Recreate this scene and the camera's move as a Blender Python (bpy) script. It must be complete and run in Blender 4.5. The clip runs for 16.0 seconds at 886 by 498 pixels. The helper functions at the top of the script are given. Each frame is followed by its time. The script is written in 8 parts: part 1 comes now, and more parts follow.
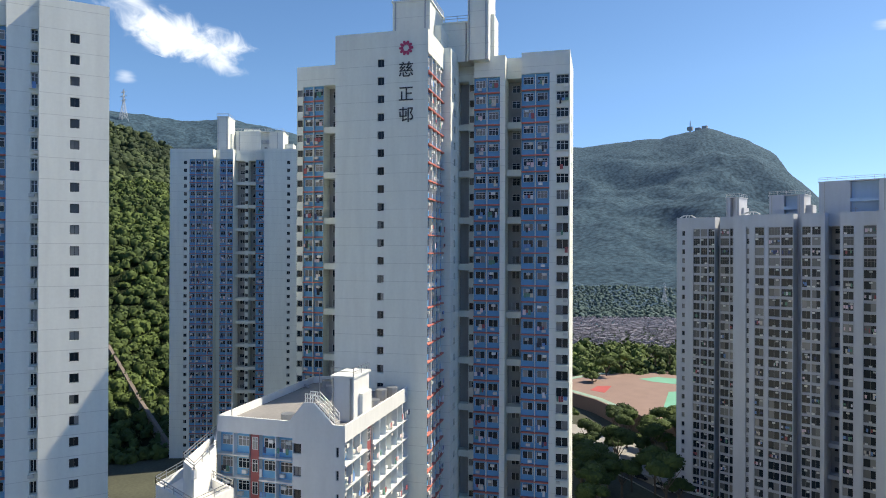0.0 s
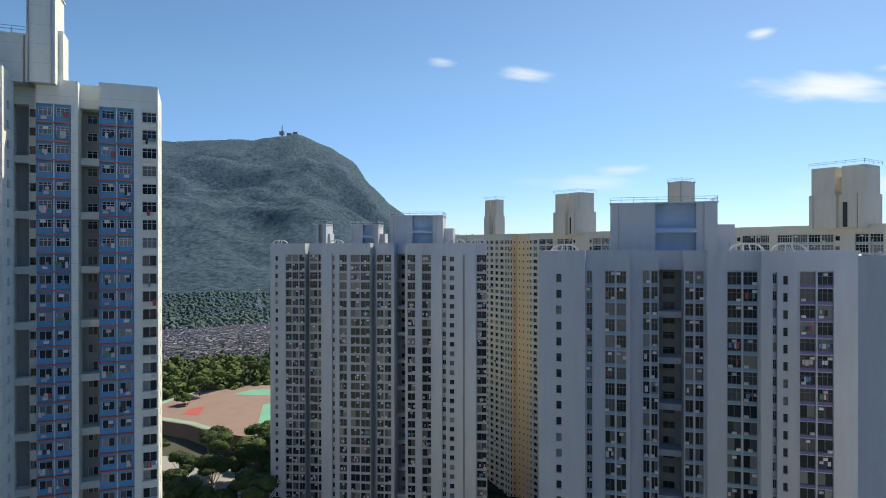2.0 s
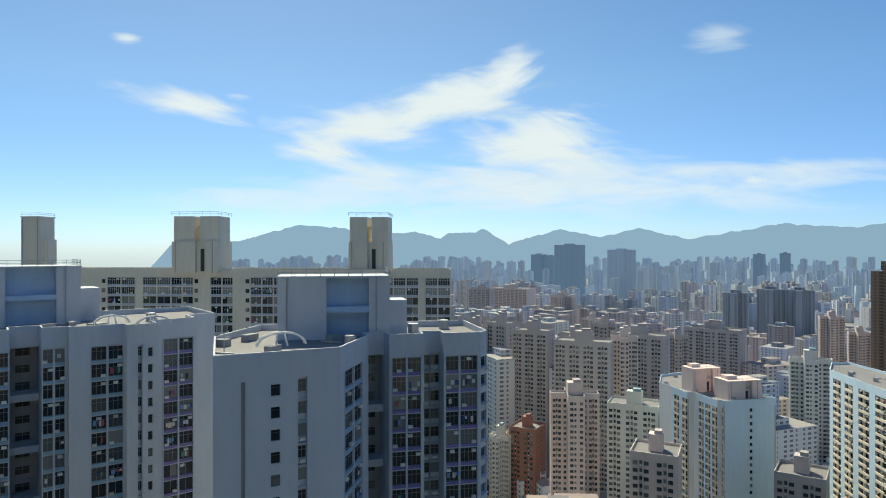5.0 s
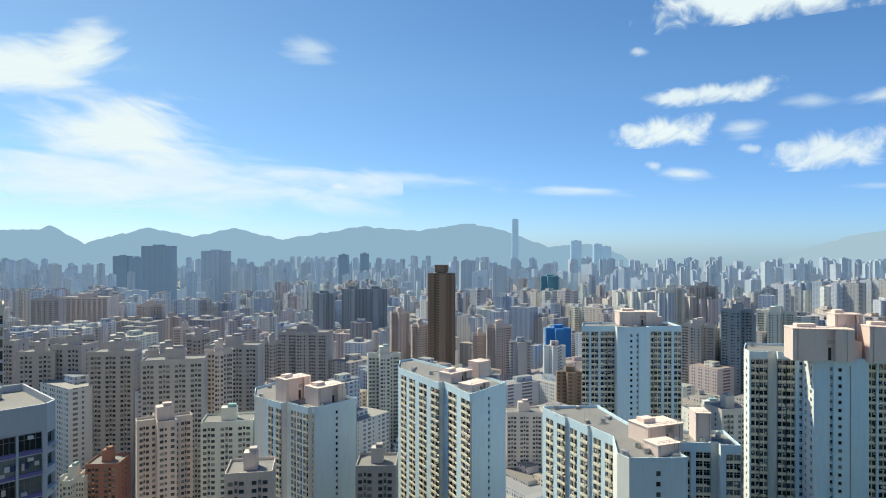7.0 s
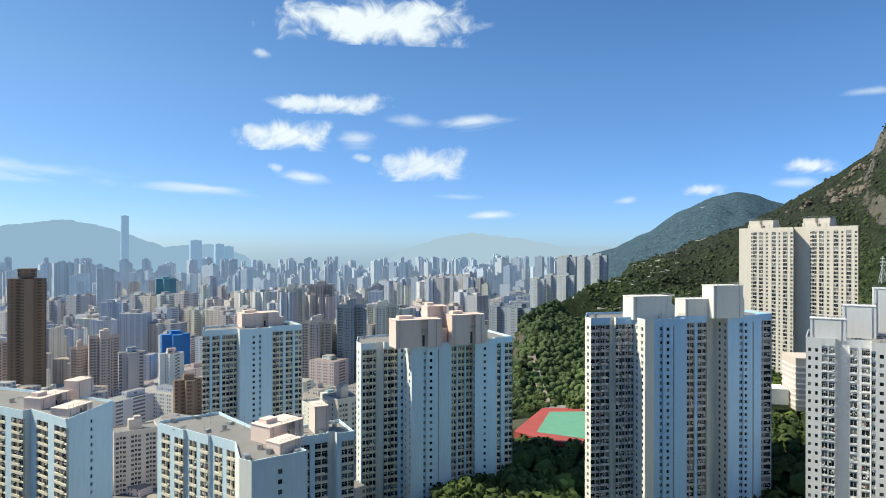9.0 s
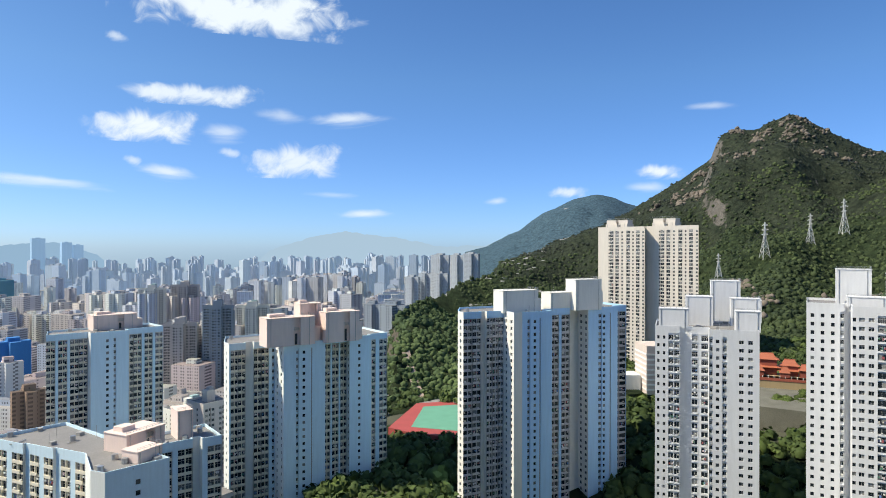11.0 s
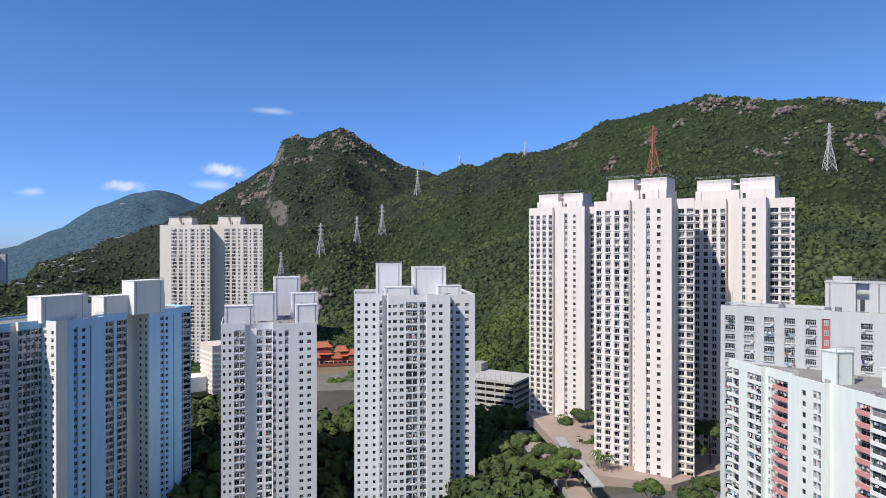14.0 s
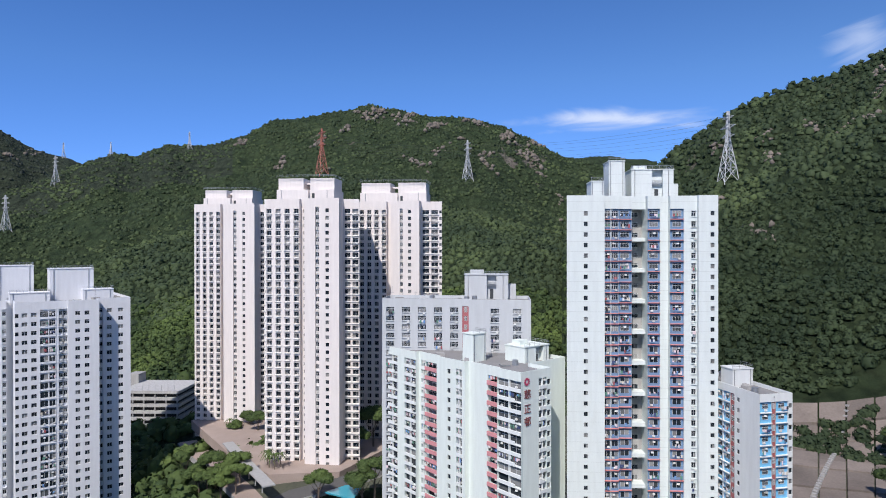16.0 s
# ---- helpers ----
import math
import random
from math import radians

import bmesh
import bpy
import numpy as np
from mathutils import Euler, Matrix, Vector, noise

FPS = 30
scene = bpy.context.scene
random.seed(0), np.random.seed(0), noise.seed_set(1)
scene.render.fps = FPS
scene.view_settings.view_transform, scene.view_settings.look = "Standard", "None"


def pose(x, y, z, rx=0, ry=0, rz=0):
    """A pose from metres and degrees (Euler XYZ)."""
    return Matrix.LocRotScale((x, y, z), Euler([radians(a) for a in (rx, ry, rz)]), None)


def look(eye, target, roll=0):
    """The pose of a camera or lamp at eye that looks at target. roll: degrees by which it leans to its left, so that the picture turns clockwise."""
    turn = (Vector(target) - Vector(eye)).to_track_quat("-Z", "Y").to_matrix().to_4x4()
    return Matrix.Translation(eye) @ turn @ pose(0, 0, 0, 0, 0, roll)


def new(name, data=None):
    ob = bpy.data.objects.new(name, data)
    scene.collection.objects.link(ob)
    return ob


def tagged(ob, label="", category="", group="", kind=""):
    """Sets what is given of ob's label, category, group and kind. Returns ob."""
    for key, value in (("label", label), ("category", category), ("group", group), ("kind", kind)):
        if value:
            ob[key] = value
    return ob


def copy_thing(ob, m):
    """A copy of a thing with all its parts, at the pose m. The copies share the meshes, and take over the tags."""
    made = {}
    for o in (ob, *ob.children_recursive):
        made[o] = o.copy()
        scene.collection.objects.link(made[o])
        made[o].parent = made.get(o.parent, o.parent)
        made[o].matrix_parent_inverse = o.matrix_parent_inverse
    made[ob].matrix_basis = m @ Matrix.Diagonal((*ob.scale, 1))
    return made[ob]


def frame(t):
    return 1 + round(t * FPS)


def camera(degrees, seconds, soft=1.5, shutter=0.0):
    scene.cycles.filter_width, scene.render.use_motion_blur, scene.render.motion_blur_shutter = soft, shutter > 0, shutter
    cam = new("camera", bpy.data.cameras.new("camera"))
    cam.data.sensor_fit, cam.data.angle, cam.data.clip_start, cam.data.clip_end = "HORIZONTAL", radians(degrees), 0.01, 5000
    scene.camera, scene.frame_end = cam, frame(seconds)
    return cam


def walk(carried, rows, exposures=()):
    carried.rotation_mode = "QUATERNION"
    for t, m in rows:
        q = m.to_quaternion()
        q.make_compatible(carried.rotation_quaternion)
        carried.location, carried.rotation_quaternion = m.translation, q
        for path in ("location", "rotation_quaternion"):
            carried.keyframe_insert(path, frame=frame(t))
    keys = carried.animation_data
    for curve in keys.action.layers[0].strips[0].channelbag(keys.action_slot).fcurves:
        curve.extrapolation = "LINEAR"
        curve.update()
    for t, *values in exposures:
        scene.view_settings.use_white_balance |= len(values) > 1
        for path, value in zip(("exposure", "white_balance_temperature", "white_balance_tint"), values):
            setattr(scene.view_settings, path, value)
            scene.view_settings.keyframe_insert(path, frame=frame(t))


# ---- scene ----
# camera: a drone that climbs for seven seconds and turns to its right
cam = camera(69.58, 16.0, soft=1.0)
PATH = [
    (0.0, pose(0, 0, 71.45, 90.03, -0.18, 44.00)),
    (0.5, pose(0, 0, 73.51, 89.98, -0.17, 35.11)),
    (1.0, pose(0, 0, 75.86, 89.90, -0.10, 26.32)),
    (1.5, pose(0, 0, 77.75, 89.90, 0.00, 17.54)),
    (2.0, pose(0, 0, 79.89, 89.86, 0.06, 8.70)),
    (2.5, pose(0, 0, 81.46, 89.98, 0.11, 0.00)),
    (3.0, pose(0, 0, 83.10, 89.98, 0.10, -8.89)),
    (3.5, pose(0, 0, 84.94, 90.01, 0.04, -17.74)),
    (4.0, pose(0, 0, 86.72, 90.04, -0.02, -26.37)),
    (4.2, pose(0, 0, 87.57, 90.05, -0.02, -29.95)),
    (4.6, pose(0, 0, 89.30, 90.05, 0.00, -37.00)),
    (5.0, pose(0, 0, 91.40, 90.05, 0.00, -44.20)),
    (5.5, pose(0, 0, 93.80, 90.05, 0.00, -53.10)),
    (6.0, pose(0, 0, 96.10, 90.05, 0.00, -62.00)),
    (6.3, pose(0, 0, 97.11, 90.04, 0.01, -67.32)),
    (6.5, pose(0, 0, 97.65, 90.04, 0.01, -70.93)),
    (7.0, pose(0, 0, 98.86, 89.96, -0.01, -79.43)),
    (7.5, pose(0, 0, 99.86, 89.99, -0.04, -88.26)),
    (8.0, pose(0, 0, 100.00, 90.02, -0.06, -99.10)),
    (8.2, pose(0, 0, 100.29, 90.05, -0.05, -105.70)),
    (8.4, pose(0, 0, 100.20, 90.04, -0.06, -109.20)),
    (8.6, pose(0, 0, 100.00, 90.02, -0.08, -110.90)),
    (9.0, pose(0, 0, 99.60, 90.00, -0.10, -112.40)),
    (9.5, pose(0, 0, 99.00, 89.97, -0.14, -113.90)),
    (10.0, pose(0, 0, 98.60, 89.94, -0.16, -116.00)),
    (10.3, pose(0, 0, 98.45, 89.92, -0.17, -117.77)),
    (10.5, pose(0, 0, 98.37, 89.91, -0.17, -119.61)),
    (11.0, pose(0, 0, 98.26, 89.94, -0.11, -123.63)),
    (11.5, pose(0, 0, 97.51, 90.00, -0.10, -127.95)),
    (12.0, pose(0, 0, 97.02, 90.04, -0.07, -133.18)),
    (12.5, pose(0, 0, 97.22, 90.11, -0.03, -140.22)),
    (13.0, pose(0, 0, 97.35, 90.06, -0.01, -147.45)),
    (13.5, pose(0, 0, 97.44, 89.97, 0.01, -154.43)),
    (14.0, pose(0, 0, 97.98, 89.88, 0.03, -161.26)),
    (14.5, pose(0, 0, 98.06, 89.83, 0.07, -168.46)),
    (15.0, pose(0, 0, 97.97, 89.74, 0.07, -175.66)),
    (15.5, pose(0, 0, 97.70, 89.78, 0.10, -182.97)),
    (16.0, pose(0, 0, 97.40, 89.81, 0.06, -190.25)),
]
walk(cam, PATH, [(0.0, 0.55, 7900, 6), (3.5, 0.10, 8200, -2), (7.0, 0.22, 8000, -4), (10.5, 0.30, 7800, 2), (13.0, 0.17, 7200, 7), (16.0, -0.02, 6500, 12)])

# ---- light ----
SUN_AZ, SUN_EL = -29.0, 50.0
world = bpy.data.worlds.new("sky")
scene.world = world
world.use_nodes = True
wn = world.node_tree
sky = wn.nodes.new("ShaderNodeTexSky")
sky.sky_type = "NISHITA"
sky.sun_disc = False
sky.sun_elevation = radians(SUN_EL)
sky.sun_rotation = radians(-SUN_AZ)
sky.altitude, sky.air_density, sky.dust_density, sky.ozone_density = 200, 0.75, 0.3, 3.5
hs = wn.nodes.new("ShaderNodeHueSaturation")
hs.inputs["Saturation"].default_value = 1.15
wn.links.new(sky.outputs[0], hs.inputs["Color"])
# sea haze greys the lowest band of the sky all round
tc, sep = wn.nodes.new("ShaderNodeTexCoord"), wn.nodes.new("ShaderNodeSeparateXYZ")
rng_z = wn.nodes.new("ShaderNodeValToRGB")
rng_z.color_ramp.elements[0].color, rng_z.color_ramp.elements[0].position = (0.50, 0.66, 1.06, 1), 0.0
rng_z.color_ramp.elements[1].color, rng_z.color_ramp.elements[1].position = (0.87, 0.94, 1.05, 1), 0.25
tint = wn.nodes.new("ShaderNodeMix")
tint.data_type, tint.blend_type = "RGBA", "MULTIPLY"
tint.inputs[0].default_value = 1.0
wn.links.new(tc.outputs["Generated"], sep.inputs[0])
wn.links.new(sep.outputs[2], rng_z.inputs[0])
wn.links.new(hs.outputs[0], tint.inputs[6])
wn.links.new(rng_z.outputs[0], tint.inputs[7])
# the blue deepens away from the sun
away, deep = wn.nodes.new("ShaderNodeVectorMath"), wn.nodes.new("ShaderNodeValToRGB")
away.operation = "DOT_PRODUCT"
away.inputs[1].default_value = (0.5 * math.sin(radians(-SUN_AZ)), -0.5 * math.cos(radians(-SUN_AZ)), 0.3)
deep.color_ramp.elements[0].color, deep.color_ramp.elements[0].position = (1.08, 1.03, 0.99, 1), 0.0
deep.color_ramp.elements[1].color, deep.color_ramp.elements[1].position = (0.86, 0.965, 1.11, 1), 0.55
blue = wn.nodes.new("ShaderNodeMix")
blue.data_type, blue.blend_type = "RGBA", "MULTIPLY"
blue.inputs[0].default_value = 1.0
wn.links.new(tc.outputs["Generated"], away.inputs[0])
wn.links.new(away.outputs["Value"], deep.inputs[0])
wn.links.new(tint.outputs[2], blue.inputs[6])
wn.links.new(deep.outputs[0], blue.inputs[7])
wn.links.new(blue.outputs[2], wn.nodes["Background"].inputs[0])
wn.nodes["Background"].inputs[1].default_value = 0.138
sun_data = bpy.data.lights.new("sun", "SUN")
sun_data.energy, sun_data.angle, sun_data.color = 4.8, radians(0.5), (1.0, 0.95, 0.90)
sun = new("sun", sun_data)
a, e = radians(SUN_AZ), radians(SUN_EL)
sun.matrix_world = look((0, 0, 400), (400 * math.sin(a) * math.cos(e), -400 * math.cos(a) * math.cos(e), 400 - 400 * math.sin(e)))

# ---- materials ----
def material(name, color, rough=0.8, metal=0.0, grain=0.0, scale=1.0, stain=0.0, bump=0.0, streak=False, vary=0.0, panel=None, spec=0.5):
    """A painted or mineral surface: base colour, broad stains, fine grain, bump, optional joints and per-piece variation."""
    m = bpy.data.materials.new(name)
    m.use_nodes = True
    nt = m.node_tree
    N, L = nt.nodes, nt.links
    b = N["Principled BSDF"]
    b.inputs["Roughness"].default_value, b.inputs["Metallic"].default_value = rough, metal
    b.inputs["Specular IOR Level"].default_value = spec
    co = N.new("ShaderNodeTexCoord")
    col = N.new("ShaderNodeRGB")
    col.outputs[0].default_value = (*color, 1)
    out = col.outputs[0]

    def mul(socket, factor_socket, lo, hi):
        r = N.new("ShaderNodeMapRange")
        r.inputs[3].default_value, r.inputs[4].default_value = lo, hi
        L.new(factor_socket, r.inputs[0])
        mx = N.new("ShaderNodeMix")
        mx.data_type, mx.blend_type = "RGBA", "MULTIPLY"
        mx.inputs[0].default_value = 1
        L.new(socket, mx.inputs[6])
        L.new(r.outputs[0], mx.inputs[7])
        return mx.outputs[2]

    if stain:
        n = N.new("ShaderNodeTexNoise")
        n.inputs["Scale"].default_value, n.inputs["Detail"].default_value = 0.12 * scale, 5
        mp = N.new("ShaderNodeMapping")
        mp.inputs["Scale"].default_value = (1, 1, 0.12) if streak else (1, 1, 1)
        if streak:
            n.inputs["Scale"].default_value = 0.9 * scale
        L.new(co.outputs["Object"], mp.inputs[0])
        L.new(mp.outputs[0], n.inputs["Vector"])
        out = mul(out, n.outputs[0], 1 - stain, 1 + stain * 0.6)
    if grain:
        n2 = N.new("ShaderNodeTexNoise")
        n2.inputs["Scale"].default_value, n2.inputs["Detail"].default_value = 2.2 * scale, 4
        L.new(co.outputs["Object"], n2.inputs["Vector"])
        out = mul(out, n2.outputs[0], 1 - grain, 1 + grain)
        if bump:
            bp = N.new("ShaderNodeBump")
            bp.inputs["Strength"].default_value, bp.inputs["Distance"].default_value = bump, 0.05 / scale
            L.new(n2.outputs[0], bp.inputs["Height"])
            L.new(bp.outputs[0], b.inputs["Normal"])
    if panel:
        w = N.new("ShaderNodeTexWave")
        w.wave_type, w.bands_direction, w.wave_profile = "BANDS", "Z", "SAW"
        w.inputs["Scale"].default_value = 1.0 / panel / 3.1831 * 1.0
        L.new(co.outputs["Object"], w.inputs["Vector"])
        r = N.new("ShaderNodeMath")
        r.operation = "GREATER_THAN"
        r.inputs[1].default_value = 0.03
        L.new(w.outputs["Fac"], r.inputs[0])
        out = mul(out, r.outputs[0], 0.8, 1.0)
    if vary:
        oi = N.new("ShaderNodeObjectInfo")
        gi = N.new("ShaderNodeNewGeometry")
        ad = N.new("ShaderNodeMath")
        ad.operation = "ADD"
        L.new(oi.outputs["Random"], ad.inputs[0])
        L.new(gi.outputs["Random Per Island"], ad.inputs[1])
        fr = N.new("ShaderNodeMath")
        fr.operation = "FRACT"
        L.new(ad.outputs[0], fr.inputs[0])
        out = mul(out, fr.outputs[0], 1 - vary, 1 + vary)
    L.new(out, b.inputs["Base Color"])
    return m


def glass_material(name, dark=(0.02, 0.028, 0.036), light=(0.3, 0.3, 0.29), share=0.14):
    """Window panes seen from outside: dark rooms, some with curtains, under a smooth reflecting face."""
    m = bpy.data.materials.new(name)
    m.use_nodes = True
    N, L = m.node_tree.nodes, m.node_tree.links
    b = N["Principled BSDF"]
    b.inputs["Roughness"].default_value = 0.08
    b.inputs["Specular IOR Level"].default_value = 0.3
    oi, gi = N.new("ShaderNodeObjectInfo"), N.new("ShaderNodeNewGeometry")
    ad, fr = N.new("ShaderNodeMath"), N.new("ShaderNodeMath")
    ad.operation, fr.operation = "ADD", "FRACT"
    L.new(oi.outputs["Random"], ad.inputs[0])
    L.new(gi.outputs["Random Per Island"], ad.inputs[1])
    L.new(ad.outputs[0], fr.inputs[0])
    rp = N.new("ShaderNodeValToRGB")
    rp.color_ramp.elements[0].position, rp.color_ramp.elements[0].color = 1 - share - 0.25, (*dark, 1)
    rp.color_ramp.elements[1].position, rp.color_ramp.elements[1].color = 1.0, (*light, 1)
    L.new(fr.outputs[0], rp.inputs[0])
    L.new(rp.outputs[0], b.inputs["Base Color"])
    return m


def rainbow_material(name, sat=0.5, val=0.5):
    """Washing on rods: each piece its own colour."""
    m = bpy.data.materials.new(name)
    m.use_nodes = True
    N, L = m.node_tree.nodes, m.node_tree.links
    gi = N.new("ShaderNodeNewGeometry")
    rp = N.new("ShaderNodeValToRGB")
    rp.color_ramp.interpolation = "CONSTANT"
    cols = [(0.7, 0.7, 0.72), (0.36, 0.10, 0.11), (0.05, 0.07, 0.16), (0.62, 0.58, 0.5), (0.04, 0.04, 0.05), (0.16, 0.3, 0.55), (0.75, 0.6, 0.62), (0.12, 0.28, 0.2)]
    el = rp.color_ramp.elements
    while len(el) < len(cols):
        el.new(0.5)
    for i, c in enumerate(cols):
        el[i].position, el[i].color = i / len(cols), (*c, 1)
    L.new(gi.outputs["Random Per Island"], rp.inputs[0])
    L.new(rp.outputs[0], N["Principled BSDF"].inputs["Base Color"])
    N["Principled BSDF"].inputs["Roughness"].default_value = 0.9
    return m


def paint(name, color, **kw):
    return material(name, color, rough=0.75, grain=0.05, stain=0.13, streak=True, **kw)


GLASS = glass_material("window_glass")
GLASS_FAR = glass_material("far_window_glass", (0.06, 0.07, 0.08), (0.32, 0.32, 0.31), 0.3)
FRAME = material("window_frame_aluminium", (0.68, 0.69, 0.70), rough=0.45, metal=0.1)
FRAME_DARK = material("dark_window_frame", (0.06, 0.065, 0.07), rough=0.5, metal=0.3)
FRAME_GREY = material("dull_window_frame", (0.25, 0.25, 0.25), rough=0.5, metal=0.3)
AC = material("air_conditioner_casing", (0.68, 0.68, 0.64), rough=0.6, vary=0.25)
WASHING = rainbow_material("washing")
ROOF = material("roof_felt_grey", (0.24, 0.235, 0.23), grain=0.2, stain=0.3, scale=1.0)
ROOF_RED = material("roof_tiles_red_brown", (0.30, 0.13, 0.09), grain=0.15, stain=0.3)
WHITE = paint("white_paint", (0.78, 0.78, 0.75))
CONCRETE = material("concrete", (0.36, 0.355, 0.34), grain=0.12, stain=0.25, streak=True)
METAL = material("galvanised_steel", (0.42, 0.43, 0.44), rough=0.45, metal=0.8)
STYLE = {
    "ching": dict(wall=paint("pale_grey_green_tile", (0.76, 0.78, 0.71), panel=2.75), accent=paint("sky_blue_panel", (0.12, 0.36, 0.60)), lip=paint("brick_red_slab_edge", (0.55, 0.17, 0.13)), top=3.6, wash=0.3),
    # copy of the ching finishes, retoned for the tower in full sun
    "chinglit": dict(wall=paint("sunlit_pale_tile", (0.67, 0.72, 0.70), panel=2.75), accent=paint("sunlit_blue_panel", (0.16, 0.27, 0.42)), lip=paint("sunlit_red_slab_edge", (0.62, 0.24, 0.22)), top=3.6, wash=0.3),
    "low": dict(wall=paint("white_plaster", (0.68, 0.70, 0.69)), accent=paint("clear_blue_panel", (0.17, 0.46, 0.70)), lip=paint("white_slab_edge", (0.72, 0.72, 0.7)), red=paint("maroon_stripe", (0.34, 0.10, 0.10)), top=2.0, wash=0.5),
    "lowl": dict(wall=paint("white_mint_plaster", (0.73, 0.79, 0.74)), accent=paint("mint_panel", (0.55, 0.72, 0.66)), lip=paint("white_balcony_front", (0.76, 0.79, 0.77)), shade_tone=paint("shaded_mint_bay", (0.60, 0.68, 0.65)), red=paint("rose_red_parapet", (0.62, 0.27, 0.28)), top=2.4, wash=0.4),
    "lowk": dict(wall=paint("grey_white_plaster", (0.50, 0.52, 0.53)), accent=paint("grey_panel", (0.4, 0.42, 0.44)), lip=paint("pale_slab_edge", (0.66, 0.67, 0.67)), red=paint("dull_red_stripe", (0.40, 0.12, 0.13)), top=2.4, wash=0.4),
    "lok": dict(wall=paint("grey_beige_paint", (0.55, 0.58, 0.62)), slab=paint("pale_grey_slab", (0.50, 0.52, 0.55)), accent=paint("teal_blue_spandrel", (0.27, 0.42, 0.52)), lip=paint("purple_slab_edge", (0.19, 0.16, 0.36)), frame=FRAME_GREY, top=3.4, wash=0.25),
    "cream": dict(wall=paint("cream_paint", (0.74, 0.68, 0.57)), accent=paint("pale_spandrel", (0.50, 0.56, 0.64)), lip=paint("ochre_paint", (0.84, 0.61, 0.36)), top=2.4, wash=0.2),
    "blue": dict(wall=paint("powder_blue_paint", (0.66, 0.84, 0.94)), accent=paint("white_pier_paint", (0.80, 0.82, 0.79)), lip=paint("cream_parapet", (0.86, 0.79, 0.64)), shade_tone=paint("shaded_beige_grey_bay", (0.56, 0.54, 0.50)), top=3.0, wash=0.3),
    "blueh": dict(wall=paint("light_blue_paint", (0.42, 0.68, 0.94)), accent=paint("off_white_pier_paint", (0.80, 0.79, 0.75)), lip=paint("grey_parapet", (0.62, 0.60, 0.57)), shade_tone=paint("shaded_grey_bay", (0.60, 0.59, 0.60)), top=3.0, wash=0.3),
    "white": dict(wall=paint("bright_white_paint", (0.72, 0.73, 0.75)), accent=paint("grey_white_spandrel", (0.64, 0.63, 0.62)), lip=paint("white_ledge", (0.72, 0.71, 0.7)), top=3.0, wash=0.3),
    "twin": dict(wall=paint("warm_cream_paint", (0.68, 0.63, 0.57)), accent=paint("beige_spandrel", (0.50, 0.46, 0.42)), lip=paint("tan_ledge", (0.56, 0.47, 0.38)), top=3.0, wash=0.1),
    "rose": dict(wall=paint("rose_white_paint", (0.74, 0.685, 0.65)), accent=paint("pink_beige_spandrel", (0.62, 0.54, 0.47)), lip=paint("white_sun_ledge", (0.80, 0.77, 0.72)), top=3.2, wash=0.2),
}
PINK = paint("salmon_pink_paint", (0.84, 0.67, 0.60))

# ---- builders ----
class Builder:
    """Collects quads with material slots and makes one mesh of them."""

    def __init__(self, origin=(0, 0, 0)):
        self.o = Vector(origin)
        self.v, self.f, self.m, self.mats = [], [], [], []

    def slot(self, mat):
        if mat not in self.mats:
            self.mats.append(mat)
        return self.mats.index(mat)

    def face(self, pts, mat):
        i = len(self.v)
        o = self.o
        self.v += [(p[0] - o.x, p[1] - o.y, p[2] - o.z) for p in pts]
        self.f.append(tuple(range(i, i + len(pts))))
        self.m.append(self.slot(mat))

    def hexa(self, b, t, mat, bottom=True):
        """A closed solid from a bottom ring and a top ring of equal length, seen counter-clockwise from above; shares its corners."""
        i, n, o = len(self.v), len(b), self.o
        self.v += [(p[0] - o.x, p[1] - o.y, p[2] - o.z) for p in (*b, *t)]
        for k in range(n):
            j = (k + 1) % n
            self.f.append((i + k, i + j, i + n + j, i + n + k))
        self.f.append(tuple(range(i + n, i + 2 * n)))
        if bottom:
            self.f.append(tuple(range(i + n - 1, i - 1, -1)))
        self.m += [self.slot(mat)] * (n + 1 + bool(bottom))

    def box(self, c, size, mat, turn=0.0, bottom=True):
        ca, sa = math.cos(turn), math.sin(turn)
        hx, hy, hz = size[0] / 2, size[1] / 2, size[2] / 2
        ring = [(c[0] + ca * x - sa * y, c[1] + sa * x + ca * y) for x, y in ((-hx, -hy), (hx, -hy), (hx, hy), (-hx, hy))]
        self.hexa([(x, y, c[2] - hz) for x, y in ring], [(x, y, c[2] + hz) for x, y in ring], mat, bottom)

    def beam(self, p, q, w, mat):
        """A square bar from p to q."""
        p, q = Vector(p), Vector(q)
        d = (q - p).normalized()
        s = d.cross(Vector((0, 0, 1)))
        s = s.normalized() if s.length > 0.01 else Vector((1, 0, 0))
        r = d.cross(s).normalized()
        h = w / 2
        ring = [(-h, -h), (h, -h), (h, h), (-h, h)]
        self.hexa([p + s * x + r * y for x, y in ring], [q + s * x + r * y for x, y in ring], mat)

    def mesh(self, name):
        me = bpy.data.meshes.new(name)
        me.from_pydata(self.v, [], self.f)
        for m in self.mats:
            me.materials.append(m)
        me.polygons.foreach_set("material_index", self.m)
        me.update()
        return me

    def part(self, name, parent=None, label="", kind=""):
        if not self.f:
            return None
        ob = new(name, self.mesh(name))
        if parent is not None:
            ob.parent = parent
        else:
            ob.location = self.o
        return tagged(ob, label=label, kind=kind)


def root(name, at, label, category, group=""):
    ob = new(name)
    ob.location = at
    return tagged(ob, label=label, category=category, group=group)


